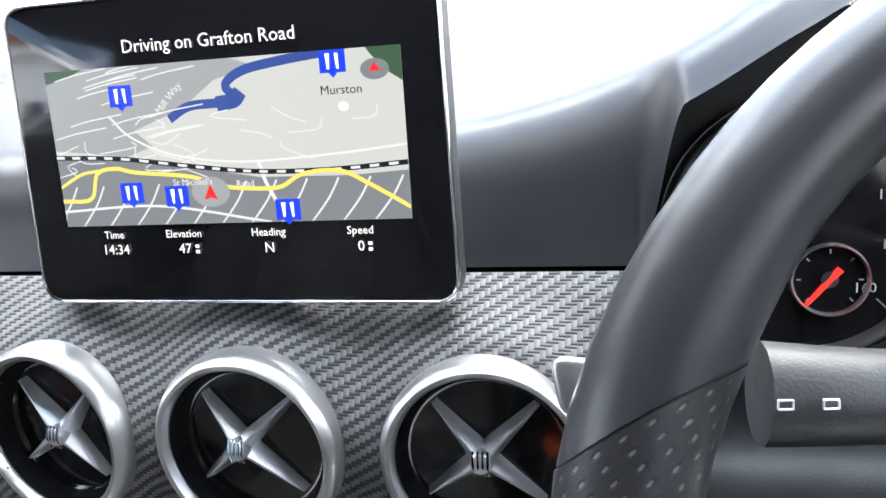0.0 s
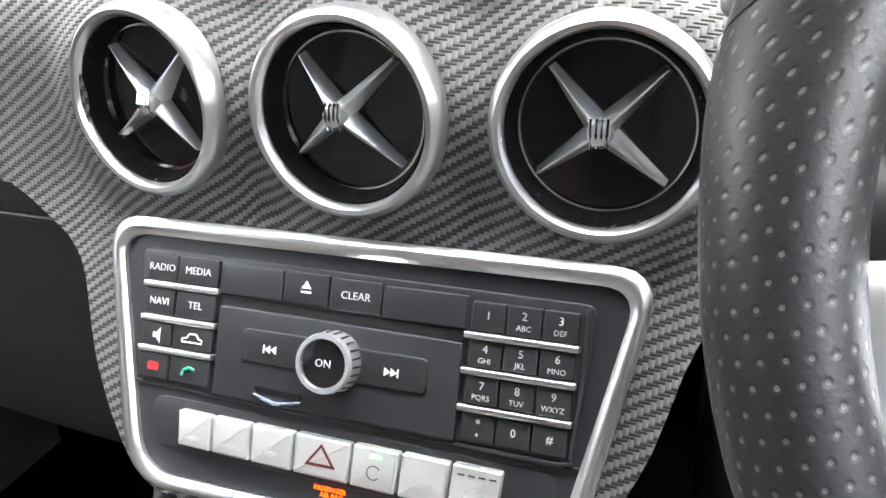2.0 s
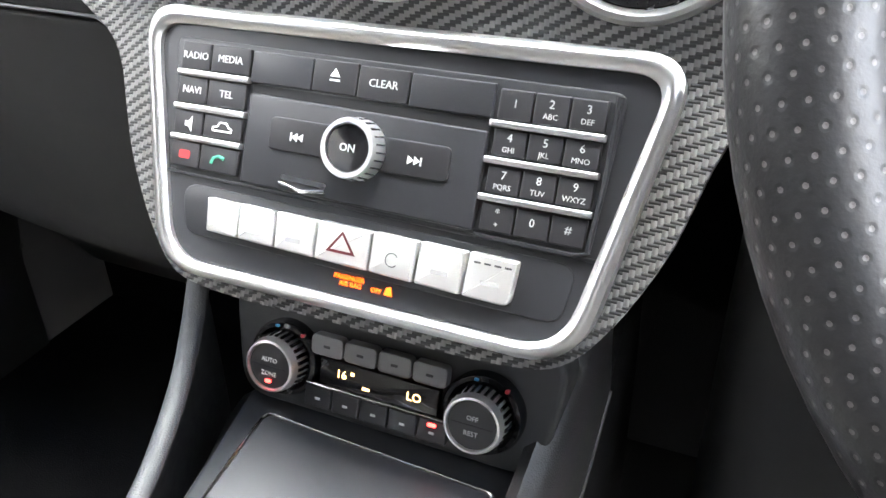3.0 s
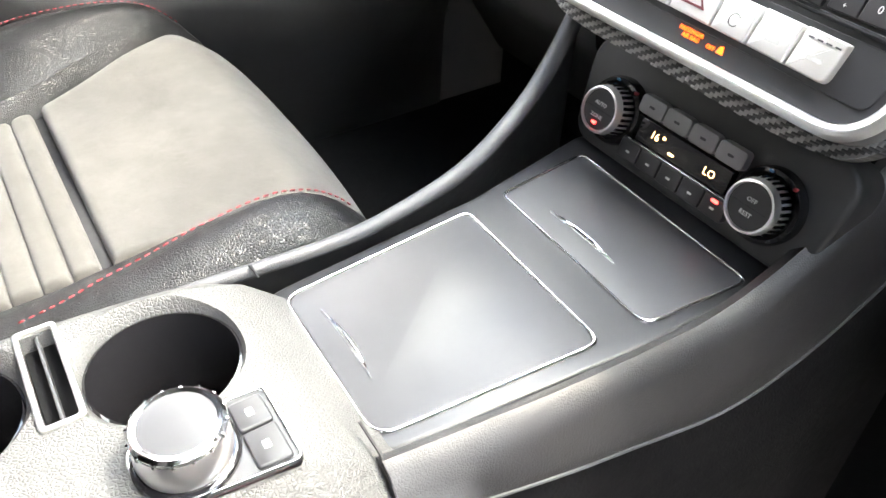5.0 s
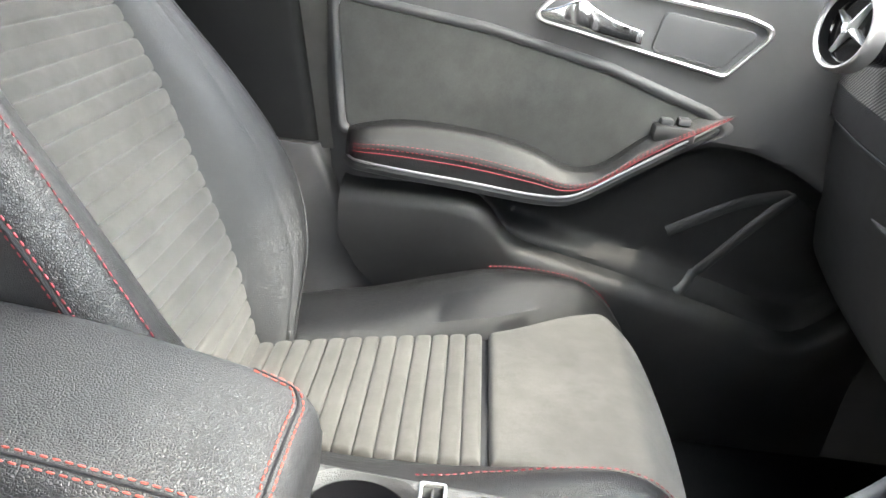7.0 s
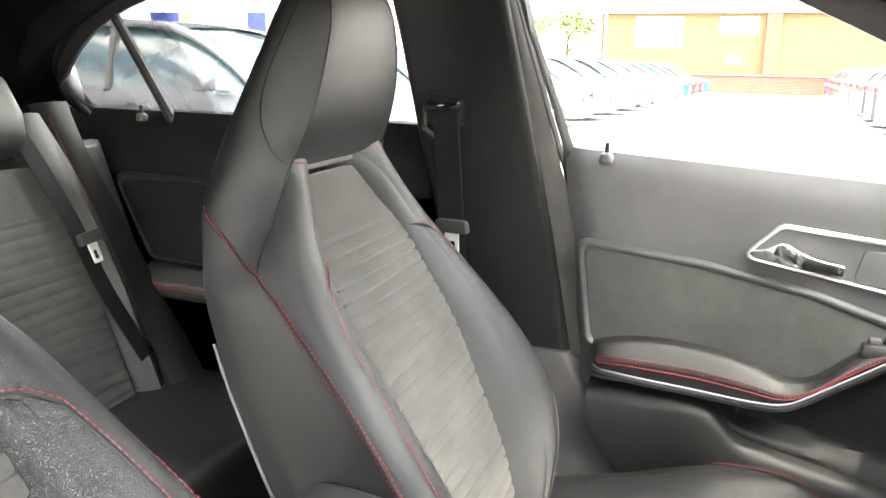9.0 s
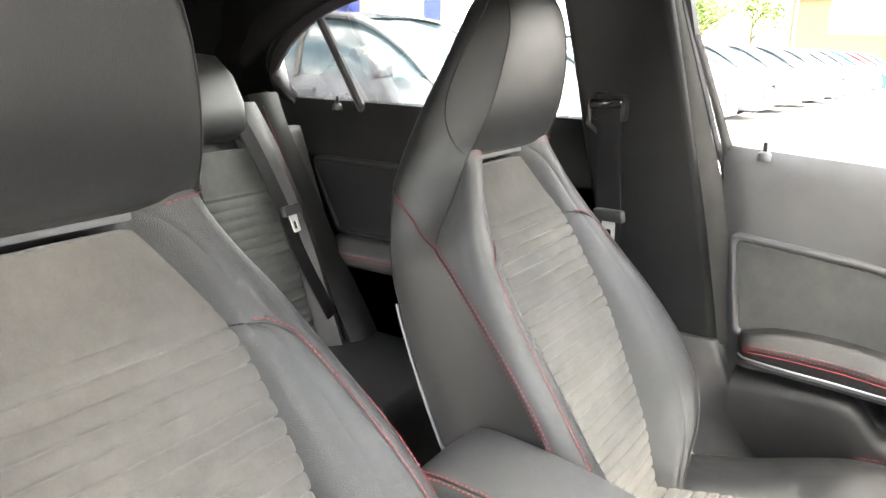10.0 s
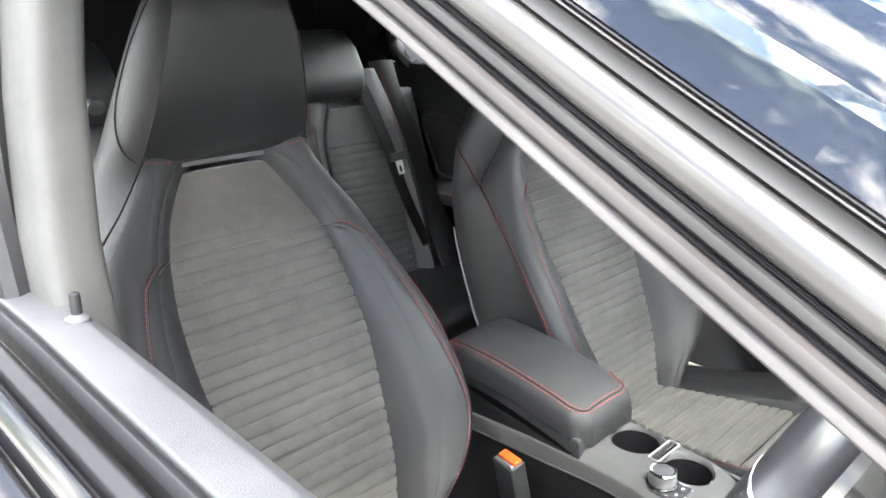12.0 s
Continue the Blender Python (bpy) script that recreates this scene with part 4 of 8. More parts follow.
def bend(a, b, c, n):
    """Quadratic curve from a to c pulled towards b, as n + 1 points (x, d)."""
    return [((1 - t) ** 2 * a[0] + 2 * t * (1 - t) * b[0] + t * t * c[0], (1 - t) ** 2 * a[1] + 2 * t * (1 - t) * b[1] + t * t * c[1]) for t in [k / n for k in range(n + 1)]]


def bolster_curve(s):
    w, cx_, cd = WI(s), CREST_X(s), CREST_D(s)
    return [(w - 0.004, -0.03)] + bend((w - 0.001, -0.001), (w + 0.46 * (cx_ - w), cd + 0.002), (cx_, cd), 9)


def edge_curve(s):
    a, b = (CREST_X(s), CREST_D(s)), (SEAM_X(s), SEAM_D(s))
    return bend(a, (b[0] - 0.004 * smooth((0.52 - s) / 0.1), a[1] - 0.004), b, 6)


def side_curve(s):
    a, b = (SEAM_X(s), SEAM_D(s)), (REAR_X(s), REAR_D(s))
    m = (max(a[0], b[0]) + 0.008 + 0.012 * smooth((s - 0.5) / 0.1) * smooth((0.79 - s) / 0.1), (a[1] + b[1]) / 2)
    return bend(a, m, b, 9)


def skin(fr, sx, low, high, n, curve_of, thick=0.012):
    """A leather cover panel with thickness between two border lines, given as heights along its profile."""
    count = len(curve_of(0.3))
    secs = []
    for i in range(n):
        outer, inner = [], []
        for k in range(count):
            q = k / (count - 1)
            s = low(q) + (high(q) - low(q)) * i / (n - 1)
            x, d = curve_of(s)[k]
            v = Vector((-x, -0.04 - d)) if s < 0.6 else Vector((-x, 0.05 - d))
            v.normalize()
            outer.append((x, s, d))
            inner.append((x + v.x * thick, s, d + v.y * thick))
        secs.append([fr(sx * x, s, d) for x, s, d in outer + inner[::-1]])
    return loft(secs)


def arch(q):
    """Border between the bolster and the shoulder panel, falling towards the crest."""
    return 0.4525 - 0.026 * q ** 3


PLEAT = curve1([(0, -0.0048), (0.06, -0.0018), (0.14, -0.0002), (0.3, 0.0006), (0.5, 0.0010), (0.7, 0.0006), (0.86, -0.0002), (0.94, -0.0018), (1, -0.0048)])


def pleat(q):
    """Height of a row of flat pleats with narrow creases, q counted in pleats."""
    return PLEAT(q % 1.0)


def pleat_rows(count):
    return [(k + q) / count for k in range(count) for q in (0.0, 0.06, 0.14, 0.3, 0.5, 0.7, 0.86, 0.94)] + [1.0]


def front_seat(origin, cx, inner, name, label):
    """A one-piece sports seat. inner: +1 when the car's centre lies towards +x."""
    seat = thing(name, label, "car seat", (cx, -0.15, 0.27), "front seats")
    fr = seat_back_frame(origin)
    pitch = 0.0186
    s_low, s_top = -0.05, 0.564
    waves = random.Random(5 if inner > 0 else 8)
    depths = [waves.uniform(0.6, 1.25) for _ in range(40)]
    depths[16] = 1.7

    def insert_top(x, s):
        q = (0.470 - s) / pitch
        amount = 0.0
        if q > -0.5:
            fade = smooth((q + 0.3) / 2.2)
            amount = pleat(q) * (0.35 + 0.65 * fade) * depths[int(max(0, q + 0.5)) % 40] * (0.8 + 0.3 * math.sin(x * 23 + q * 1.7))
        return 0.004 + amount - 0.10 * x * x + 0.012 * math.sin(min(1, max(0, s) / 0.5) * math.pi) + 0.0012 * math.sin(s * 37 + x * 21)
    levels = [(s - s_low) / (s_top - s_low) for s in sorted(set(round(0.470 - pitch * v * 28, 5) for v in pleat_rows(28)) | set(round(float(v), 5) for v in np.linspace(0.474, s_top, 22)))]
    part("back_insert", pad(fr, lambda s: -WI(s) - 0.002, lambda s: WI(s) + 0.002, s_low, s_top, insert_top, 0.04, 0.007, 20, at=[v for v in levels if 0 <= v <= 1]), M_SUEDE, seat, "pleated grey suede back panel")
    for sx in (-1, 1):
        part("bolster", skin(fr, sx, lambda q: -0.07, lambda q: arch(q) - 0.0006, 44, bolster_curve), M_LEATHER, seat, angle=60)
        part("shoulder", skin(fr, sx, lambda q: arch(q) + 0.0006, lambda q: 0.580, 18, bolster_curve), M_LEATHER, seat, angle=60)
        part("bolster_edge", skin(fr, sx, lambda q: -0.07, lambda q: 0.580, 56, edge_curve), M_LEATHER, seat, angle=60)
        part("side_panel", skin(fr, sx, lambda q: -0.09, lambda q: 0.783, 70, lambda s: [(x + 0.001, d) for x, d in side_curve(s)]), M_LEATHER_FINE, seat, "smooth black leather seat side", angle=60)
        # single seam over the bolster and down its crest
        cross = []
        for k in range(12):
            t = k / 11
            s = arch(t)
            c = bolster_curve(s)[1:]
            i = min(8, int(t * 9))
            f = t * 9 - i
            cross.append(fr(sx * (c[i][0] + (c[i + 1][0] - c[i][0]) * f - 0.0022 * (1 - t)), s, c[i][1] + (c[i + 1][1] - c[i][1]) * f + 0.0016))
        crest = [fr(sx * (CREST_X(s) + 0.0006), s, CREST_D(s) + 0.0012) for s in np.linspace(0.424, -0.04, 44)]
        stitches(spline(cross, 2) + (crest if sx == inner or inner < 0 else crest[:6]), M_RED, seat, r=0.0007)
        part("seam", tube([p - Vector((sx * 0.002, 0, 0.003)) for p in cross + crest], 0.0013, 6), M_RUBBER, seat)
        # double seam along the flank, turning back over the side below the headrest

        def seam_line(off):
            pts = []
            for s in np.linspace(-0.03, 0.470, 46):
                s = float(s)
                x, d = SEAM_X(s), SEAM_D(s)
                pts.append(fr(sx * (x + 0.0022 - (0.0012 if off > 0 else 0.0)), s, d - off + 0.0004))
            for t in np.linspace(0.1, 1.0, 12):
                s = 0.474 + 0.098 * float(t)
                c = side_curve(s)
                u = 9 * min(0.97, float(t) ** 0.75) + off * 30 * (1 - float(t))
                i = min(8, max(0, int(u)))
                f = min(1.0, max(0.0, u - i))
                pts.append(fr(sx * (c[i][0] + (c[i + 1][0] - c[i][0]) * f + 0.0020), s - off, c[i][1] + (c[i + 1][1] - c[i][1]) * f))
            return pts
        for off in (-0.0038, 0.0038):
            stitches(seam_line(off), M_RED, seat, r=0.0008)
        part("seam", tube(seam_line(0.0), 0.0016, 6), M_RUBBER, seat)
        # crease from the headrest down to the double seam
        part("seam", tube([fr(sx * (SEAM_X(s) + 0.001), s, SEAM_D(s)) for s in np.linspace(0.478, 0.578, 12)], 0.0015, 6), M_RUBBER, seat)
    # shell behind
    secs = []
    for s in np.linspace(-0.10, 0.783, 50):
        s = float(s)
        w, b = REAR_X(s), REAR_D(s)
        deep = 0.026 * smooth((0.80 - s) / 0.2) + 0.004
        o = [(-w, b + 0.012), (w, b + 0.012), (w, b), (w * 0.93, b - deep * 0.45), (w * 0.6, b - deep * 0.9), (0, b - deep), (-w * 0.6, b - deep * 0.9), (-w * 0.93, b - deep * 0.45), (-w, b)]
        secs.append([fr(x, s, d) for x, d in o])
    part("back_shell", loft(secs), M_LEATHER_FINE, seat, "smooth black seat back")
    for sx in (-1, 1):
        rail_l = [fr(sx * (REAR_X(q) - 0.002), q, REAR_D(q) - 0.006) for q in np.linspace(-0.08, 0.42, 18)]
        part("edge_trim", tube(rail_l, 0.0035, 6), M_PLASTIC_GREY, seat, "grey plastic edge trim")
    # integrated headrest leaning forwards
    secs = []
    for s in [0.573, 0.5745, 0.578, 0.584] + [float(v) for v in np.linspace(0.594, 0.765, 22)] + [0.774, 0.781, 0.786, 0.789]:
        w, f, b = SEAM_X(min(s, 0.785)), SEAM_D(min(s, 0.785)), REAR_D(min(s, 0.785))
        tuck = 0.012 * max(0.0, 1 - (s - 0.573) / 0.012) ** 2 + 0.016 * max(0.0, (s - 0.772) / 0.017) ** 2
        w2, f2 = w - tuck, f - tuck * 0.8
        front = [(w2 * k / 10, f2 + 0.010 * (1 - (k / 10) ** 2) ** 0.8 * (1 if s < 0.77 else 0.6)) for k in range(-10, 11)]
        back = [(w2 * 0.97, (f2 + b) / 2), (w2 * 0.93, b + 0.004 + tuck), (0, b - 0.002 + tuck), (-w2 * 0.93, b + 0.004 + tuck), (-w2 * 0.97, (f2 + b) / 2)]
        secs.append([fr(x, s, d) for x, d in front + back])
    part("headrest", loft(secs), M_LEATHER_FINE, seat, "integrated black leather headrest", angle=50)
    for sx in (-1, 1):
        line = [fr(sx * (SEAM_X(s) + 0.0006), s, SEAM_D(s) + 0.0004) for s in [float(v) for v in np.linspace(0.578, 0.782, 26)]]
        part("seam", tube(line, 0.0012, 6), M_RUBBER, seat)
        line = []
        for s in [float(v) for v in np.linspace(0.578, 0.772, 22)]:
            c = side_curve(s)
            t = (s - 0.578) / 0.194
            u = 9 * 0.62 * math.sin(math.pi * min(1.0, t * 0.92 + 0.02)) ** 0.8
            i = min(8, int(u))
            line.append(fr(sx * (c[i][0] + (c[i + 1][0] - c[i][0]) * (u - i) + 0.0014), s, c[i][1] + (c[i + 1][1] - c[i][1]) * (u - i)))
        part("seam", tube(line, 0.0012, 6), M_RUBBER, seat)
        line = [fr(sx * x, s, d) for x, s, d in ((0.120, 0.5735, 0.0355), (0.108, 0.572, 0.0358), (0.0966, 0.571, 0.0350), (0.0795, 0.570, 0.0282))]
        stitches(spline(line, 6), M_RED, seat)
    part("slot", box((-0.080, -0.006, -0.005), (0.080, 0.006, 0.005), 0.002), M_PLASTIC_GREY, seat, "grey plastic slot below the headrest").matrix_local = seat.matrix_basis.inverted() @ Matrix.Translation(fr(0, 0.574, 0.006))

    # cushion
    cf = lambda x, s, d=0.0: Vector((cx + x, s, 0.530 + d - 0.11 * max(0.0, -0.07 - s)))

    def cush_rib(y):
        return pleat((y + 0.335) / 0.0194286)

    def front_roll(y):
        return -0.13 * max(0.0, (y - 0.066) / 0.099) ** 2.2
    flat = lambda x, y: 0.006 - 0.03 * ((y + 0.1) ** 2) + 0.0 * x
    rw_n = curve1([(-0.35, 0.074), (-0.31, 0.088), (-0.2, 0.122), (-0.12, 0.132), (-0.06, 0.136)])
    rw_o = curve1([(-0.35, 0.060), (-0.31, 0.066), (-0.2, 0.084), (-0.12, 0.094), (-0.06, 0.101)])
    fo = curve1([(-0.056, 0.101), (0.0, 0.138), (0.06, 0.180), (0.09, 0.204), (0.12, 0.224), (0.165, 0.226)])
    fn = curve1([(-0.056, 0.137), (0.0, 0.138), (0.06, 0.137), (0.10, 0.136), (0.12, 0.15), (0.165, 0.16)])
    fw_l, fw_r = (fo, fn) if inner > 0 else (fn, fo)
    rw_l, rw_r = (rw_o, rw_n) if inner > 0 else (rw_n, rw_o)
    part("seat_ribs", pad(cf, lambda y: -rw_l(y), lambda y: rw_r(y), -0.335, -0.063, lambda x, y: flat(x, y) + cush_rib(y), 0.05, 0.006, 10, at=pleat_rows(14)), M_SUEDE, seat, "pleated grey suede seat panel")
    part("front_panel", pad(cf, lambda y: -fw_l(y), lambda y: fw_r(y), -0.056, 0.18, lambda x, y: flat(x, y) + 0.005 + front_roll(y - 0.016 * max(0.0, 1 - ((x + inner * 0.05) / 0.19) ** 2)) - 0.5 * max(0, abs(x) - 0.15) ** 1.5 + 0.002 * math.sin(x * 31 + y * 17) * math.sin(y * 40), 0.06, 0.008, 30, 34), M_SUEDE, seat, "plain grey suede front seat panel")
    part("groove", box((cx - fw_l(-0.056) - 0.004, -0.064, 0.49), (cx + fw_r(-0.056) + 0.004, -0.055, 0.527), 0.001), M_RUBBER, seat, "black gap in the seat")
    near_h = curve1([(-0.35, 0.004), (-0.2, 0.005), (-0.10, 0.012), (-0.04, 0.028), (0.0, 0.040), (0.05, 0.046), (0.09, 0.032), (0.13, 0.016)])
    far_h = curve1([(-0.35, 0.006), (-0.27, 0.008), (-0.2, 0.012), (-0.1, 0.030), (-0.03, 0.040), (0.05, 0.034), (0.1, 0.014), (0.14, 0.004)])
    near_w = curve1([(-0.35, 0.190), (-0.1, 0.218), (0.05, 0.228), (0.10, 0.222), (0.13, 0.206)])
    far_w = curve1([(-0.35, 0.18), (-0.2, 0.222), (-0.1, 0.240), (0.0, 0.247), (0.08, 0.242), (0.14, 0.228)])
    for sx in (-1, 1):
        near = sx == inner
        fw, rw = (fw_l, rw_l) if sx < 0 else (fw_r, rw_r)

        def edge_w(y, near=near):
            return near_w(y) if near else far_w(y)

        def height(y, near=near):
            if near:
                return near_h(y)
            return far_h(y)
        secs = []
        for k in range(30):
            y = -0.35 + (0.475 if near else 0.49) * k / 29
            wi = (rw(y) if y < -0.058 else fw(y)) - 0.002
            wo = max(edge_w(y), wi + 0.008)
            hb = max(0.004, height(y))
            dr = front_roll(y) * 0.9
            prof = [(wi, -0.07), (wi + 0.001, 0.0), (wi + min(0.012, (wo - wi) * 0.3), hb * 0.55), (wi + (wo - wi) * 0.42, hb * 0.95), (wi + (wo - wi) * 0.68, hb), (wo - min(0.012, (wo - wi) * 0.2), hb * 0.8), (wo, hb * 0.3), (wo, -0.05), (wo - 0.02, -0.12), (wi, -0.12)]
            secs.append([cf(sx * x, y, d + dr) for x, d in prof])
        part("cushion_bolster", loft(secs), M_LEATHER, seat)
        lines = ((0.36, 0.90, 0.0), (0.955, 0.70, 0.0), (1.0, 0.36, 0.0)) if near else ((0.93, 0.80, 0.0),)
        for u, dz, _ in lines:
            line = []
            for y in np.linspace(-0.12 if near else -0.06, 0.108, 46):
                wi = (rw(y) if y < -0.058 else fw(y)) - 0.002
                wo = max(edge_w(y), wi + 0.008)
                line.append(cf(sx * (wi + (wo - wi) * u), y, max(0.004, height(y)) * dz + front_roll(y) * 0.9 + 0.0022))
            stitches(line, M_RED, seat)
        if near:
            line = [cf(sx * (edge_w(y) - 0.0025), y, max(0.004, height(y)) * 0.5 + front_roll(y) * 0.9 + 0.0006) for y in np.linspace(-0.30, 0.105, 40)]
            part("seam", tube(line, 0.0016, 6), M_RUBBER, seat)
    part("base", box((cx - 0.235, -0.33, 0.29), (cx + 0.235, 0.075, 0.44), 0.03, 3), M_PLASTIC, seat, "black plastic seat base")
    return seat


front_seat((-0.322, -0.317, 0.513), -0.335, 1, "passenger_seat", "black leather sports seat with grey pleated suede centre and red stitching")
front_seat((0.372, -0.325, 0.529), 0.372, -1, "driver_seat", "black leather driver's sports seat with grey pleated suede and red seams")


# ---- rear seat ----
rear = thing("rear_seat", "black leather rear bench with pleated grey suede and raised headrests", "car seat", (0, -1.25, 0.27))
RF = lambda x, s, d=0.0: Vector((x, -1.13 - 0.3387 * s + 0.9409 * d, 0.52 + 0.9409 * s + 0.3387 * d))
part("cushion", pad(lambda x, s, d: Vector((x, s, 0.50 + d)), lambda s: -0.66, lambda s: 0.66, -1.22, -0.80, lambda x, s: 0.02 - 0.6 * max(0, s + 0.86) ** 1.5, 0.16, 0.03, 24, 14), M_LEATHER, rear, "black leather rear cushion")
for sx in (-1, 1):
    mid = sx * 0.385

    def rear_top(x, s):
        p = (s / 0.022) % 1.0
        return 0.02 + (0.005 * math.sin(math.pi * p) ** 0.6 if s < 0.36 else 0.003)
    wr = curve1([(0, 0.105), (0.2, 0.105), (0.36, 0.098), (0.43, 0.075), (0.46, 0.055)])
    part("rear_insert", pad(RF, lambda s: mid - wr(s), lambda s: mid + wr(s), -0.02, 0.455, rear_top, 0.05, 0.008, 10, 150), M_SUEDE_DOOR, rear, "pleated grey suede rear panel")
    for q in (-1, 1):
        secs = []
        for s in np.linspace(-0.04, 0.55, 24):
            wi = wr(max(0, s)) - 0.003
            wo = 0.178 - 0.03 * max(0, (s - 0.25) / 0.25) ** 2
            h = 0.05 - 0.02 * max(0, (s - 0.2) / 0.3)
            prof = [(wi, -0.05), (wi, 0.012), (wi + 0.02, h * 0.7), (wi + (wo - wi) * 0.5, h), (wo - 0.015, h * 0.75), (wo, h * 0.2), (wo, -0.05)]
            secs.append([RF(mid + q * x, s, d) for x, d in prof])
        part("rear_bolster", loft(secs), M_LEATHER, rear)
        stitches([RF(mid + q * (0.125 + 0.10 * (0.55 - s)), s, 0.034 + 0.02 * (0.55 - s)) for s in np.linspace(0.36, 0.54, 16)], M_RED, rear)
    secs = []
    for s in np.linspace(-0.04, 0.57, 20):
        s = float(s)
        x0, x1 = 0.165 - 0.03 * max(0, (s - 0.25) / 0.25) ** 2, 0.262 - 0.05 * smooth((s - 0.2) / 0.35)
        f = 0.02 + 0.05 * smooth((0.25 - s) / 0.3)
        secs.append([RF(mid + sx * x, s, d) for x, d in ((x0, -0.06), (x0, f - 0.014), (x0 + 0.012, f - 0.004), ((x0 + x1) / 2, f), (x1 - 0.012, f - 0.006), (x1, f - 0.03), (x1, -0.06))])
    part("side_trim", loft(secs), M_TRIM, rear, "dark grey trim beside the rear seat back")
    secs = []
    for s, w, f, b in ((0.475, 0.10, 0.045, -0.05), (0.49, 0.115, 0.065, -0.06), (0.54, 0.118, 0.075, -0.06), (0.60, 0.112, 0.07, -0.055), (0.645, 0.10, 0.05, -0.045), (0.66, 0.08, 0.02, -0.02)):
        o = rounded([(-w, b), (w, b), (w * 0.95, f), (-w * 0.95, f)], 0.028, 5)
        secs.append([RF(mid * 0.84 + p.x, s, p.y) for p in o])
    part("rear_headrest", loft(secs), M_LEATHER_FINE, rear, "black leather rear headrest", angle=60)
part("bench_back", pad(RF, lambda s: -0.66, lambda s: 0.66, -0.06, 0.50, lambda x, s: 0.0, 0.10, 0.03, 24, 14), M_LEATHER, rear, "black leather bench back")


# ---- dashboard ----
dash = thing("dashboard", "black dashboard with carbon-weave fascia and soft upper pad", "dashboard", (0, 0.4, 0.8))
VENTS = [(-0.098, 0.273, 0.869), (0.003, 0.270, 0.868), (0.1085, 0.273, 0.866)]
Z_BOT = curve1([(0, 0.688), (0.09, 0.690), (0.112, 0.702), (0.135, 0.74), (0.15, 0.785), (0.175, 0.806), (0.21, 0.822), (0.4, 0.835), (0.8, 0.84)])
Y_OF_Z = curve1([(0.66, 0.20), (0.70, 0.222), (0.76, 0.250), (0.81, 0.274), (0.85, 0.283), (0.90, 0.289), (0.93, 0.303), (0.95, 0.325)])


def fascia_point(x, z):
    y = Y_OF_Z(z) + 0.25 * max(0, abs(x) - 0.14) ** 2
    for vx, vy, vz in VENTS:
        r = math.hypot(x - vx, z - vz)
        y -= 0.010 * math.exp(-((max(r, 0.044) - 0.044) / 0.014) ** 2)
    return Vector((x, y, z))


rows = []
xs = np.concatenate([np.linspace(-0.74, -0.2, 24)[:-1], np.linspace(-0.2, 0.172, 86), []])
for k in np.linspace(0, 1, 60):
    rows.append([fascia_point(x, 0.936 + (Z_BOT(abs(x)) - 0.936) * k) for x in xs])
bm = bmesh.new()
run = [[0.0] * len(xs)]
for a, b in zip(rows, rows[1:]):
    run.append([s + math.hypot(p.y - q.y, p.z - q.z) for s, p, q in zip(run[-1], a, b)])
quad_grid(bm, rows, [[(p.x, -s) for p, s in zip(r, rr)] for r, rr in zip(rows, run)])
bmesh.ops.delete(bm, geom=[f for f in bm.faces if any(math.hypot(f.calc_center_median().x - v[0], f.calc_center_median().z - v[2]) < 0.0385 for v in VENTS)], context="FACES")
bmesh.ops.solidify(bm, geom=bm.faces[:], thickness=-0.012)
part("fascia", bm, M_CARBON, dash, "carbon-weave effect fascia")

# upper pad with the instrument cowl growing out of it
PAD_TOP = curve1([(-0.75, 0.99), (0.0, 0.99), (0.08, 0.992), (0.14, 1.003), (0.19, 1.022), (0.23, 1.045), (0.28, 1.07), (0.36, 1.085), (0.46, 1.07), (0.54, 1.03), (0.6, 1.0), (0.75, 0.985)])
def ease(t):
    t = min(1.0, max(0.0, t))
    return t * t * (3 - 2 * t)


rows = []
xs = np.concatenate([np.linspace(-0.75, 0.13, 50)[:-1], np.linspace(0.13, 0.25, 60)[:-1], np.linspace(0.25, 0.75, 40)])
for k, (dy, f) in enumerate(((0.0, 0.0), (0.004, 0.15), (0.012, 0.5), (0.022, 0.8), (0.036, 0.95), (0.06, 1.0), (0.12, 1.0), (0.3, 0.97), (0.6, 0.9))):
    row = []
    for x in xs:
        zt = PAD_TOP(x)
        back = 1.0 if k < 6 else max(0, 1 - (dy - 0.06) / 0.4)
        zt = zt * back + (0.985 + 0.075 * (dy - 0.06)) * (1 - back)
        z0 = 0.935 + (PAD_TOP(x) - 0.02 - 0.935) * ease((x - 0.170) / 0.020) * ease((0.62 - x) / 0.06)
        row.append(Vector((x, 0.318 + dy + 0.25 * max(0, abs(x) - 0.14) ** 2 * (1 if x < 0 else 0.3), z0 + (zt - z0) * f)))
    rows.append(row)
bm = bmesh.new()
quad_grid(bm, rows, metre_uv(rows))
bmesh.ops.solidify(bm, geom=bm.faces[:], thickness=0.01)
part("upper_pad", bm, M_PAD, dash, "soft black upper dashboard pad")
# lower dash body in the dark
M_GLOVE = leather("glovebox_skin", (0.030, 0.031, 0.032), 0.5, 650.0, 0.2)
glove_y = lambda x: 0.2785 + 0.25 * max(0.0, abs(x) - 0.14) ** 2
secs, band, edge = [], [], []
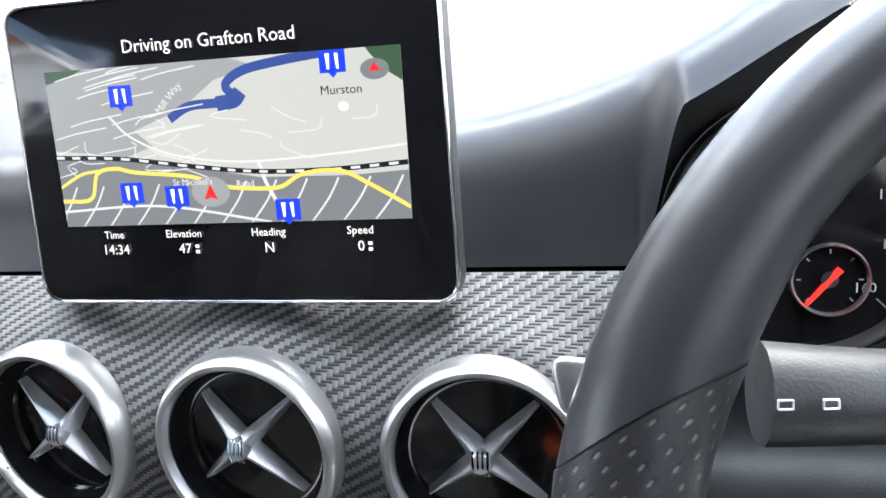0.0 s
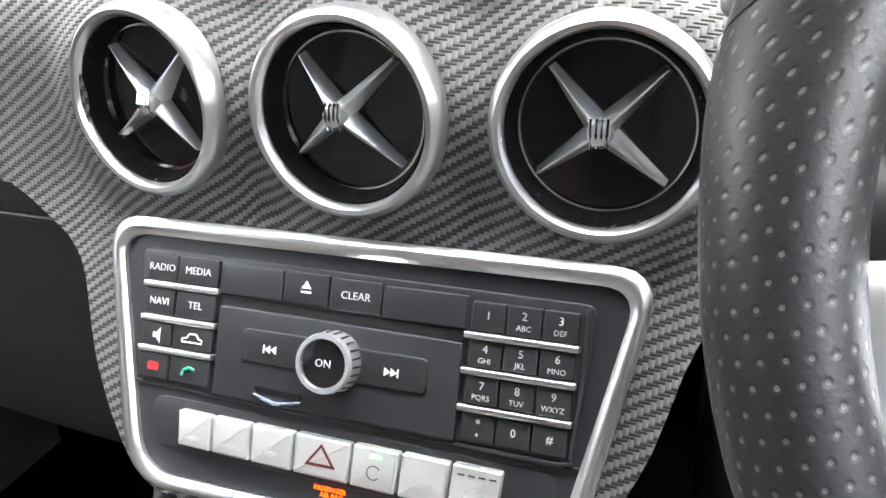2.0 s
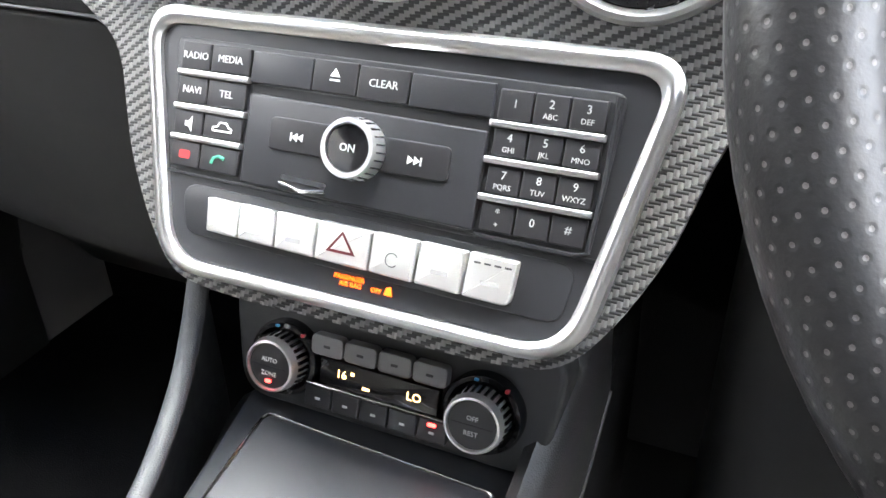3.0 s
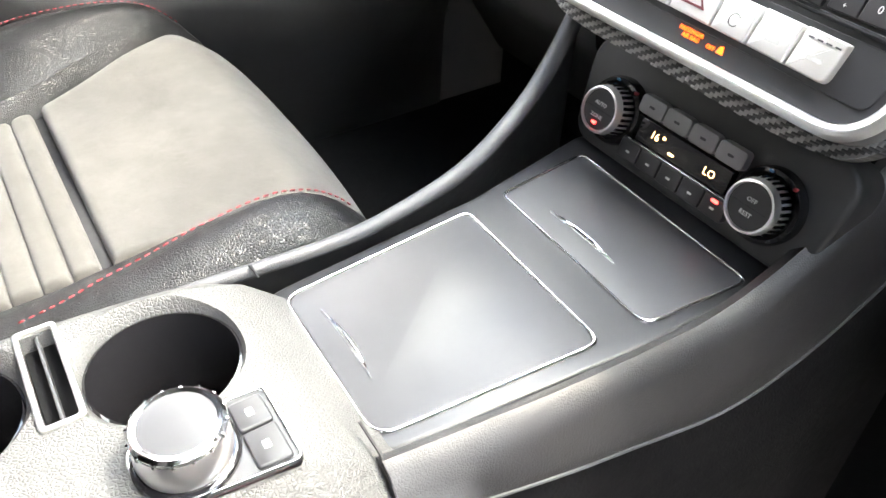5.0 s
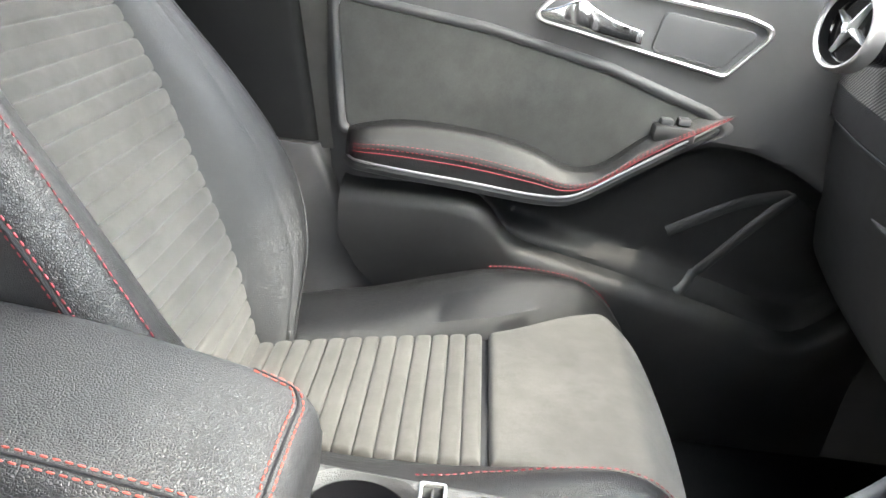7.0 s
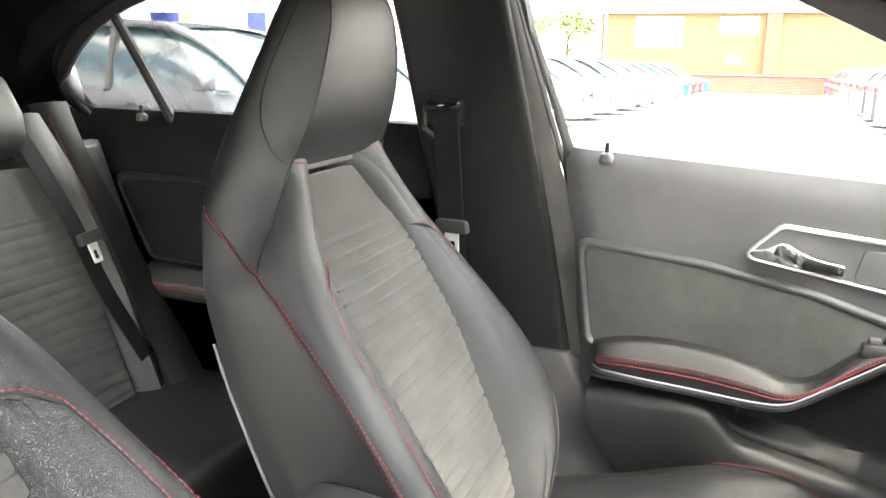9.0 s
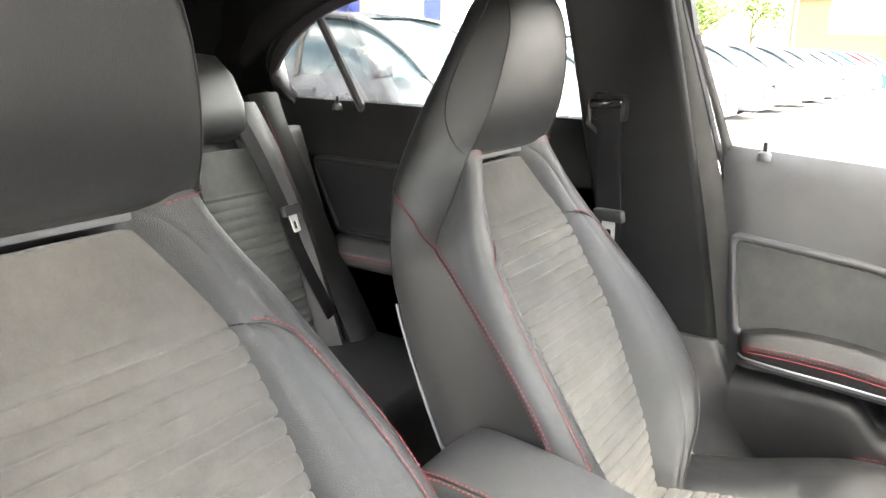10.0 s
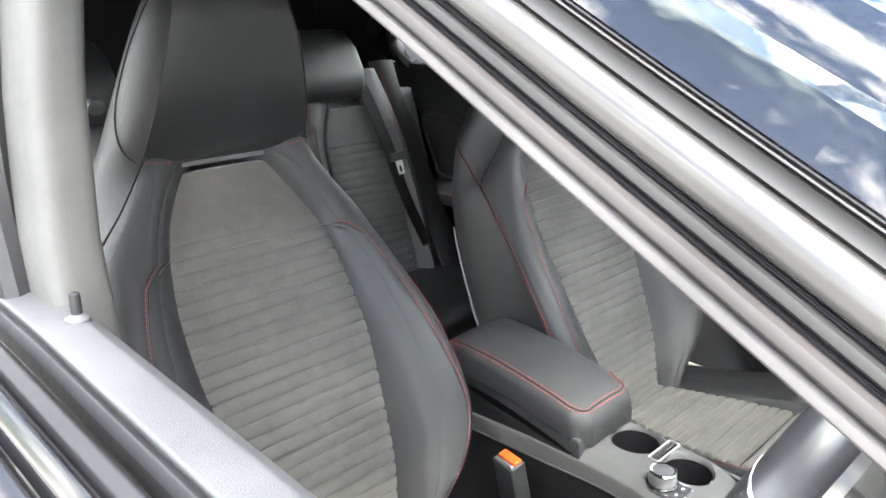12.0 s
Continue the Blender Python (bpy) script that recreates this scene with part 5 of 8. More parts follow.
for x in [float(v) for v in np.linspace(-0.735, -0.165, 30)]:
    y0, zt = glove_y(x), Z_BOT(abs(x)) - 0.001
    band.append([Vector((x, y0 + dy, z)) for dy, z in ((0.002, zt), (0.003, zt - 0.006), (0.004, min(0.803, zt - 0.008)), (0.008, min(0.797, zt - 0.012)), (0.03, min(0.797, zt - 0.012)), (0.03, zt))])
    edge.append(Vector((x, y0 + 0.0055, min(0.7975, zt - 0.0115))))
    o = rounded([(y0 + 0.013, 0.793), (y0 + 0.022, 0.72), (y0 + 0.045, 0.60), (y0 + 0.16, 0.49), (0.615, 0.33), (0.615, 0.793)], [0.006, 0.03, 0.06, 0.04, 0.004, 0.004], 5)
    secs.append([Vector((x, p.x, p.y)) for p in o])
part("fascia_band", loft(band), M_SOFT, dash, "dark soft band under the fascia")
part("band_edge", tube(edge, 0.0012, 6), M_PLASTIC_GREY, dash, "fine grey edge line")
glove = part("glovebox", loft(secs), M_GLOVE, dash, "dark grey glovebox front")
part("glovebox_latch", tube([Vector((x, glove_y(x) + 0.0175, 0.738 + (x + 0.34) * 0.02)) for x in (-0.42, -0.39, -0.36, -0.34)], lambda q: 0.0035 * math.sin(math.pi * (0.1 + 0.8 * q)), 8), M_PLASTIC_GREY, glove, "slim grey latch")
part("lower_body", box((0.16, 0.30, 0.45), (0.74, 0.62, 0.85), 0.03, 3), M_PLASTIC, dash, "black lower driver side panel")


def vent_frame(c, face=(0, -1, 0.0)):
    n = Vector(face).normalized()
    x = Vector((0, 0, 1)).cross(n).normalized()
    return plane_frame(c, x, n.cross(x))


def air_vent(c, face, spin=0.0, swivel=0.0):
    v = thing("air_vent", "round air vent with satin silver ring and cross-shaped vane", "air vent", c, "dashboard air vents")
    f0 = vent_frame(c, face)
    ca, sa = math.cos(spin), math.sin(spin)
    f = lambda a, b, d=0.0: f0(a * ca - b * sa, a * sa + b * ca, d)
    prof = [(0.0378, -0.012), (0.0376, 0.0035), (0.0381, 0.0055), (0.0393, 0.0074), (0.0412, 0.0078), (0.0432, 0.006), (0.0443, 0.003), (0.0445, -0.002), (0.044, -0.012)]
    part("ring", lathe(prof, f, 72, close=True), M_SILVER, v, "satin silver ring")
    part("collar", lathe([(0.0379, -0.02), (0.0379, 0.0030), (0.0370, 0.0036), (0.0362, 0.002), (0.0336, -0.006), (0.0332, -0.02)], f, 64, close=True), M_HEAD, v, "ribbed black inner collar")
    for k in range(60):
        a = 2 * math.pi * k / 60
        part("collar_rib", tube([f(0.0361 * math.cos(a), 0.0361 * math.sin(a), 0.0018), f(0.0340 * math.cos(a), 0.0340 * math.sin(a), -0.0055)], 0.0004, 4), M_HEAD, v)
    part("inner_ring", lathe([(0.0338, -0.007), (0.0338, -0.0045), (0.0329, -0.0045), (0.0329, -0.007)], f, 64, close=True), M_CHROME, v, "thin chrome inner ring")
    part("barrel", lathe([(0.0333, -0.006), (0.0322, -0.03), (0.0315, -0.05), (0.0, -0.05)], f, 48), M_GLOSS, v, "black vent barrel")
    part("duct_ring", lathe([(0.0182, -0.030), (0.0182, -0.026), (0.0178, -0.026), (0.0178, -0.030)], f, 40, close=True), M_SILVER, v, "thin grey duct ring")
    # cross of four tapered vanes round a ribbed hub
    for k in range(4):
        a = math.radians((46, 132, 216, 318)[k])
        u = Vector((math.cos(a), math.sin(a)))
        w = Vector((-u.y, u.x))
        secs = []
        for t in np.linspace(0, 1, 9):
            r = 0.002 + 0.0295 * t
            hw = 0.0024 * (1 - t) + 0.0017
            top = 0.004 - 0.006 * t
            secs.append([f(u.x * r + swivel * (1 - t) + w.x * q * hw, u.y * r + w.y * q * hw, d) for q, d in ((-1.1, top - 0.021), (-1, top - 0.0042), (-0.15, top), (0.15, top), (1, top - 0.0042), (1.1, top - 0.021))])
        part("vane", loft(secs), M_VANE, v, "satin chrome vane")
    part("hub", lathe([(0.0050, -0.006), (0.0052, 0.003), (0.0044, 0.0052), (0.0015, 0.0058)], lambda a, b, d=0.0: f(a + swivel, b, d), 24), M_VANE, v)
    for a in (-0.003, -0.001, 0.001, 0.003):
        part("hub_rib", tube([f(a + swivel, -0.0055, 0.0042), f(a + swivel, 0.0, 0.0062), f(a + swivel, 0.0055, 0.0042)], 0.0006, 6), M_CHROME, v)
    return v


for c, swivel in zip(VENTS, (0.003, -0.0035, -0.0015)):
    air_vent((c[0], c[1] + 0.002, c[2]), (c[0] * 0.9 - 0.05, -1, 0.05), 0.0, swivel)
air_vent((-0.488, 0.262, 0.915), (0.25, -1, 0.1), 0.3)

# ---- infotainment screen ----
SCR = plane_frame((0.002, 0.2875, 0.93), (1, 0, 0), (0, 0.10, 1))
screen = thing("infotainment_screen", "tablet-style screen showing a navigation map, thin silver rim", "screen", (0.002, 0.29, 0.93))
out = rounded([(-0.099, 0), (0.099, 0), (0.0975, 0.132), (-0.0975, 0.132)], 0.011, 6)
part("housing", plate(out, SCR, -0.012, 0.0, 0.002), M_PLASTIC, screen, "black screen housing")
inn = rounded([(-0.0978, 0.0012), (0.0978, 0.0012), (0.0963, 0.1308), (-0.0963, 0.1308)], 0.0102, 6)
part("rim", ring_plate(out, inn, SCR, -0.001, 0.0008, 0.0004), M_CHROME, screen, "thin chrome rim")
part("glass", plate(inn, SCR, -0.001, 0.0006, 0.0003), M_GLOSS, screen, "glossy black screen glass")

# ---- audio unit ----
STK = plane_frame((0.0038, 0.266, 0.808), (1, 0, 0), (0, 0.5, 1))
radio = thing("audio_unit", "black car audio unit in a wide satin silver frame", "car stereo", (0, 0.25, 0.70))
fo = rounded([(-0.131, 0.006), (0.131, 0.006), (0.106, -0.121), (-0.106, -0.121)], [0.017, 0.017, 0.03, 0.03], 7)
fi = rounded([(-0.1225, -0.0025), (0.1225, -0.0025), (0.0985, -0.1145), (-0.0985, -0.1145)], [0.012, 0.012, 0.024, 0.024], 7)
part("surround", ring_plate(fo, fi, STK, -0.012, 0.003, 0.0025), M_SILVER, radio, "satin silver surround")
part("faceplate", plate(fi, STK, -0.012, 0.0005, 0.0), M_FACE, radio, "satin black faceplate")

# ---- climate panel ----
CLM = plane_frame((0, 0.243, 0.636), (1, 0, 0), (0, 0.35, 1))
climate = thing("climate_panel", "black climate control panel with two knurled rotary knobs", "climate control", (0, 0.25, 0.6))
part("body", plate(rounded([(-0.1, 0.035), (0.1, 0.035), (0.09, -0.035), (-0.09, -0.035)], 0.02), CLM, -0.03, -0.004, 0.004), M_PLASTIC, climate)

# ---- centre console ----
console = thing("centre_console", "black leather-grained centre console with two satin lids", "centre console", (0, 0.0, 0.3))
CT = curve1([(-0.62, 0.585), (-0.3, 0.612), (-0.12, 0.617), (-0.04, 0.615), (-0.01, 0.604), (0.005, 0.590), (0.02, 0.578), (0.14, 0.576), (0.25, 0.580)])
CL = curve1([(-0.62, -0.10), (-0.2, -0.088), (-0.1, -0.08), (0.0, -0.075), (0.1, -0.078), (0.16, -0.09), (0.25, -0.115)])
CR = curve1([(-0.62, 0.072), (-0.2, 0.066), (-0.12, 0.068), (-0.04, 0.081), (0.02, 0.089), (0.11, 0.098), (0.25, 0.104)])
LINE_X = curve1([(-0.62, 0.066), (-0.25, 0.062), (-0.13, 0.064), (-0.083, 0.074), (-0.013, 0.087), (0.104, 0.101), (0.34, 0.104)])
LINE_Z = curve1([(-0.62, 0.560), (-0.25, 0.576), (-0.13, 0.583), (-0.083, 0.581), (-0.013, 0.580), (0.104, 0.562), (0.215, 0.536), (0.34, 0.528)])
secs = []
for y in np.linspace(-0.62, 0.26, 50):
    l, r, t = CL(y), CR(y), CT(y)
    lx, lz = LINE_X(y), min(LINE_Z(y), t - 0.02)
    o = rounded([(l - 0.015, 0.3), (lx - 0.02, 0.3), (lx - 0.02, lz - 0.014), (lx, lz - 0.004), (r - 0.006, t - 0.012), (r - 0.022, t), (l + 0.016, t), (l, t - 0.012)], [0.004, 0.004, 0.003, 0.003, 0.008, 0.012, 0.012, 0.01], 3)
    secs.append([Vector((p.x, y, p.y)) for p in o])
M_CONSOLE = leather("grained_console", (0.066, 0.066, 0.065), 0.5, 520.0, 0.6)
console_body = part("body", loft(secs), M_CONSOLE, console, "leather-grained black console body")


# ---- console details ----
def cut(ob, cutters):
    """Takes the cutters' volume out of a mesh object."""
    for c in cutters:
        mod = ob.modifiers.new("cut", "BOOLEAN")
        mod.object = c
        mod.operation = "DIFFERENCE"
        mod.solver = "EXACT"
    me = bpy.data.meshes.new_from_object(ob.evaluated_get(bpy.context.evaluated_depsgraph_get()))
    ob.modifiers.clear()
    ob.data = me
    me.shade_smooth()
    me.set_sharp_from_angle(angle=radians(35))
    for c in cutters:
        bpy.data.objects.remove(c)


CUPS = [(-0.036, -0.155, 0.0355), (-0.022, -0.062, 0.0345)]
cutters = []
for x, y, r in CUPS:
    f = lambda a, b, d=0.0, x=x, y=y: Vector((x + a * 0.98, y + b, 0.61 + d))
    cutters.append(part("cutter", lathe([(r - 0.004, -0.085), (r - 0.001, -0.02), (r, -0.004), (r + 0.004, 0.004), (r + 0.012, 0.012)], f, 48), M_RUBBER))
cutters.append(part("cutter", box((-0.063, -0.1155, 0.600), (-0.006, -0.0985, 0.65), 0.002), M_RUBBER))
cut(console_body, cutters)
for x, y, r in CUPS:
    f = lambda a, b, d=0.0, x=x, y=y: Vector((x + a * 0.98, y + b, 0.61 + d))
    part("cup_liner", lathe([(r - 0.0055, -0.083), (r - 0.0025, -0.02), (r - 0.0012, -0.006), (r + 0.0008, -0.002), (r - 0.0005, -0.0015), (r - 0.0040, -0.02), (r - 0.007, -0.080)], f, 48, close=True), M_GLOSS, console, "glossy black cup holder liner")
    part("cup_floor", lathe([(r - 0.006, -0.084), (r - 0.006, -0.080), (0.001, -0.080)], f, 40), M_GLOSS, console)
# slotted insert between the cups
clipf = plane_frame((-0.0345, -0.107, 0.6175), (1, 0, 0), (0, 1, 0))
oo = rounded([(-0.032, -0.0095), (0.032, -0.0095), (0.032, 0.0095), (-0.032, 0.0095)], 0.003, 4)
ii = rounded([(-0.0295, -0.007), (0.0295, -0.007), (0.0295, 0.007), (-0.0295, 0.007)], 0.002, 4)
part("slot_rim", ring_plate(oo, ii, clipf, -0.004, 0.001, 0.0005), M_SILVER, console, "satin silver slot rim")
part("slot_floor", plate(ii, clipf, -0.016, -0.010), M_HEAD, console)
for b in (0.0,):
    part("slot_bar", box((-0.064, -0.107 + b - 0.0008, 0.606), (-0.005, -0.107 + b + 0.0008, 0.6155), 0.0004), M_PLASTIC, console)

# smooth surround with the two lids
SUR = lambda a, b, d=0.0: Vector((a, b, 0.5765 + 0.045 * b + d))
so = rounded([(-0.066, -0.006), (0.058, -0.006), (0.076, 0.145), (0.080, 0.248), (-0.092, 0.248), (-0.074, 0.145)], [0.022, 0.03, 0.05, 0.008, 0.008, 0.05], 6)
part("lid_surround", plate(so, SUR, -0.03, 0.0085, 0.003), M_FACE, console, "smooth satin black lid surround")


def console_lid(corners, radii, grip, label):
    lid = thing("console_lid", label, "storage lid", (0, corners[0][1], 0.59), "console lids")
    o = rounded(corners, radii, 6)
    c = sum(o, Vector((0, 0))) / len(o)
    i = [c + (p - c) * 0.972 for p in o]
    part("rim", ring_plate(o, i, SUR, 0.002, 0.0098, 0.0007), M_CHROME, lid, "thin chrome rim")
    part("panel", plate(i, SUR, 0.002, 0.0096, 0.0008), M_LID, lid, "satin dark grey lid panel")
    gx0, gx1, gy = grip
    secs = []
    for t in np.linspace(0, 1, 15):
        x = gx0 + (gx1 - gx0) * t
        h = 0.0042 * math.sin(math.pi * t) + 0.0003
        secs.append([SUR(x, gy + q * h * 0.5 + 0.003 * math.sin(math.pi * t), d) for q, d in ((-1, 0.0094), (-0.6, 0.0108), (0, 0.0112), (0.6, 0.0104), (1, 0.0094))])
    part("grip", loft(secs), M_CHROME, lid, "slim crescent finger grip")
    return lid


console_lid([(-0.0575, 0.0085), (0.050, 0.0065), (0.0625, 0.131), (-0.0635, 0.134)], [0.010, 0.014, 0.008, 0.006], (-0.037, 0.019, 0.022), "satin dark storage lid with thin chrome rim and crescent grip")
console_lid([(-0.0665, 0.160), (0.066, 0.156), (0.0735, 0.225), (-0.0715, 0.230)], [0.007, 0.009, 0.006, 0.006], (-0.034, 0.022, 0.174), "small satin dark lid with thin chrome rim below the climate panel")

# side rails that sweep up to the dashboard
for sx in (-1, 1):
    line = spline([(-0.074, -0.06, 0.600), (-0.074, -0.02, 0.599), (-0.074, 0.05, 0.596), (-0.079, 0.10, 0.598), (-0.088, 0.15, 0.605), (-0.103, 0.2, 0.622), (-0.115, 0.235, 0.645), (-0.122, 0.262, 0.68), (-0.126, 0.275, 0.71)] if sx < 0 else [(sx * 0.088, -0.16, 0.612), (sx * 0.092, -0.04, 0.607), (sx * 0.094, 0.02, 0.604), (sx * 0.099, 0.10, 0.603), (sx * 0.107, 0.17, 0.612), (sx * 0.116, 0.225, 0.636), (sx * 0.122, 0.258, 0.668), (sx * 0.125, 0.275, 0.705)], 8)
    if sx < 0:
        part("side_rail", tube(line, lambda t: 0.0035 + 0.003 * min(1, t * 1.3), 10), M_SOFT, console, "soft rail sweeping up to the dashboard")
    side_rows = []
    for p in line:
        side_rows.append([p + Vector((0, 0, -0.004)), p + Vector((sx * 0.012, 0, -0.05)), Vector((p.x + sx * 0.02, p.y, 0.42)), Vector((p.x + sx * 0.02, p.y, 0.3))])
    if sx > 0:
        continue
    bm = bmesh.new()
    quad_grid(bm, side_rows)
    bmesh.ops.solidify(bm, geom=bm.faces[:], thickness=0.006)
    part("side_panel", bm, M_PLASTIC, console, "black console side panel")
M_FLANK = leather("flank_plastic", (0.021, 0.021, 0.022), 0.42, 650.0, 0.2)
# driver side: rounded shoulder and a fine bright line low on the flank
secs = []
for y in np.linspace(0.0, 0.33, 24):
    lift = 0.10 * max(0, (y - 0.16) / 0.17) ** 2
    x0, lx, lz = CR(y) - 0.020, LINE_X(y), LINE_Z(y) + lift * 0.6
    zt = 0.599 + lift
    secs.append([Vector(p) for p in ((x0 - 0.004, y, zt - 0.022), (x0 - 0.003, y, zt - 0.004), (x0 + 0.003, y, zt), (x0 + 0.010, y, zt - 0.003), (x0 + 0.016, y, zt - 0.012), (lx + 0.001, y, lz + 0.004), (lx + 0.001, y, lz), (lx - 0.012, y, lz - 0.006), (lx - 0.018, y, lz - 0.05), (x0 - 0.02, y, lz - 0.05))])
part("flank", loft(secs), M_FLANK, console, "soft black console flank")
line = [Vector((LINE_X(y) + 0.0015, y, LINE_Z(y) + 0.06 * max(0, (y - 0.16) / 0.17) ** 2)) for y in np.linspace(-0.45, 0.33, 50)]
part("flank_line", tube(line, 0.0010, 6), M_PLASTIC_GREY, console, "fine bright line on the console flank")
secs = []
for y in np.linspace(-0.46, 0.40, 30):
    y = float(y)
    lx, lz = LINE_X(y), LINE_Z(y) + 0.06 * max(0, (y - 0.16) / 0.17) ** 2
    secs.append([Vector(p) for p in ((lx - 0.001, y, lz - 0.003), (lx + 0.003, y, lz - 0.018), (lx + 0.005, y, lz - 0.10), (lx + 0.006, y, 0.275), (lx - 0.02, y, 0.275), (lx - 0.03, y, lz - 0.03))])
part("lower_side", loft(secs), M_HEAD, console, "black lower console side")
part("joint", tube([Vector((0.05, 0.0, 0.6040)), Vector((0.066, 0.001, 0.600)), Vector((0.078, 0.0, 0.592)), Vector((0.088, -0.001, 0.582))], 0.0008, 6), M_RUBBER, console, "fine joint in the console")
part("joint", tube([Vector((-0.06, -0.001, 0.604)), Vector((-0.072, -0.001, 0.603)), Vector((-0.079, -0.001, 0.597))], 0.0008, 6), M_RUBBER, console)

# ---- rotary controller ----
ctrl = thing("rotary_controller", "chrome and silver rotary controller on a small button plate", "control knob", (0.037, -0.066, 0.617))
CF = plane_frame((0.0, 0.0, 0.6165), (1, 0, 0), (0, 1, 0))
bo = rounded([(0.017, -0.094), (0.058, -0.088), (0.064, -0.030), (0.021, -0.030)], [0.018, 0.02, 0.004, 0.004], 6)
bc = sum(bo, Vector((0, 0))) / len(bo)
bi = [bc + (p - bc) * 0.94 for p in bo]
part("base_rim", ring_plate(bo, bi, CF, -0.004, 0.0015, 0.0008), M_CHROME, ctrl, "chrome rim")
part("base_plate", plate(bi, CF, -0.004, 0.0012), M_FACE, ctrl, "satin black plate")
part("button", plate(rounded([(0.0245, -0.048), (0.0405, -0.048), (0.0405, -0.0335), (0.0245, -0.0335)], 0.002), CF, 0.0, 0.0032, 0.001), M_BUTTON, ctrl)
part("button", plate(rounded([(0.0415, -0.048), (0.0600, -0.048), (0.0610, -0.0335), (0.0415, -0.0335)], 0.002), CF, 0.0, 0.0032, 0.001), M_BUTTON, ctrl)
for a, b in ((0.0325, -0.041), (0.051, -0.041)):
    part("symbol", plate(rounded([(a - 0.002, b - 0.0015), (a + 0.002, b - 0.0015), (a + 0.002, b + 0.0015), (a - 0.002, b + 0.0015)], 0.0005), CF, 0.003, 0.0034), M_WHITE, ctrl)
KF = lambda a, b, d=0.0: Vector((0.0385 + a, -0.0695 + b, 0.6170 + d * 0.74))
part("foot", lathe([(0.0215, 0.0), (0.0215, 0.003), (0.0205, 0.0045), (0.018, 0.005)], KF, 40), M_GLOSS, ctrl)
part("grip", lathe([(0.0185, 0.005), (0.0192, 0.010), (0.0186, 0.021), (0.0178, 0.0245)], KF, 48), M_SILVER, ctrl, "brushed silver grip")
part("collar", lathe([(0.0178, 0.0245), (0.0186, 0.026), (0.0186, 0.0285), (0.0172, 0.030), (0.0150, 0.0296), (0.0150, 0.0245)], KF, 48, close=True), M_CHROME, ctrl, "bright chrome collar")
for k in range(16):
    a = 2 * math.pi * k / 16
    part("knurl", lathe([(0.0007, 0.0255), (0.0010, 0.027), (0.0007, 0.0288)], lambda x, y, d=0.0, a=a: KF(0.0186 * math.cos(a) + x, 0.0186 * math.sin(a) + y, d), 6), M_CHROME, ctrl)
part("cap", lathe([(0.0150, 0.026), (0.0150, 0.0292), (0.010, 0.0300), (0.001, 0.0303)], KF, 40), M_LID, ctrl, "satin grey cap")

# ---- armrest box ----
arm = thing("storage_armrest", "padded black leather centre armrest with red double stitching in sunlit colour", "armrest", (-0.015, -0.35, 0.60))
ATOP = curve1([(-0.47, 0.704), (-0.44, 0.709), (-0.4, 0.708), (-0.34, 0.702), (-0.27, 0.690), (-0.22, 0.679), (-0.185, 0.668)])
AW = lambda y: (-0.088 - 0.006 * max(0, (-y - 0.25)), 0.062 + 0.02 * max(0, (-y - 0.25)))
part("pad", pad(lambda x, s, d: Vector((x, s, d)), lambda s: AW(s)[0] + 0.02 * max(0, (s + 0.215) / 0.03) ** 2, lambda s: AW(s)[1] - 0.025 * max(0, (s + 0.215) / 0.03) ** 2, -0.47, -0.185, lambda x, s: ATOP(s) + 0.004 - 0.9 * (x + 0.013) ** 2 - 14 * max(0, s + 0.225) ** 2 * 0.3, 0.028, 0.016, 20, 34), M_ARM_SUNLIT, arm, "soft black leather pad, sunlight put into its paler colour")
part("lid_base", pad(lambda x, s, d: Vector((x, s, d)), lambda s: -0.083, lambda s: 0.060, -0.462, -0.192, lambda x, s: ATOP(s) - 0.036, 0.022, 0.006, 10, 14), M_PLASTIC, arm, "black plastic lid base")


def arm_line(off):
    pts = []
    for y in np.linspace(-0.455, -0.225, 24):
        pts.append((AW(y)[1] - off, y))
    pts += [(AW(-0.22)[1] - off - 0.002, -0.214 - off * 0.1), (0.052 - off, -0.2 - off * 0.35), (0.036 - off * 0.6, -0.192 - off * 0.7)]
    for x in np.linspace(0.025, -0.055, 8):
        pts.append((x, -0.189 - off))
    pts += [(-0.066, -0.192 - off), (-0.0765 + off * 0.4, -0.200 - off * 0.6), (-0.084 + off, -0.214), (-0.088 + off, -0.235)]

    def zz(x, y):
        e = min(AW(y)[1] - x, x - AW(y)[0], -0.185 - y)
        k = max(0.0, 1 - max(e, 0.0) / 0.016)
        return ATOP(y) + 0.004 - 0.9 * (x + 0.013) ** 2 - 14 * max(0, y + 0.225) ** 2 * 0.3 - 0.016 * (1 - math.sqrt(max(0.0, 1 - k * k)))
    return [Vector((x, y, zz(x, y) + 0.0006)) for x, y in pts]


# red stitching with the sunlight on it put into the thread colour
stitches(spline(arm_line(0.014), 2), M_RED_SUNLIT, arm, r=0.0007)
stitches(spline(arm_line(0.0075), 2), M_RED_SUNLIT, arm, r=0.0007)
part("seam", tube(spline(arm_line(0.0108), 2), 0.0010, 6), M_RUBBER, arm)
part("box", box((-0.085, -0.465, 0.42), (0.058, -0.20, 0.628), 0.012, 3), M_LEATHER, arm, "leather-grained storage box")

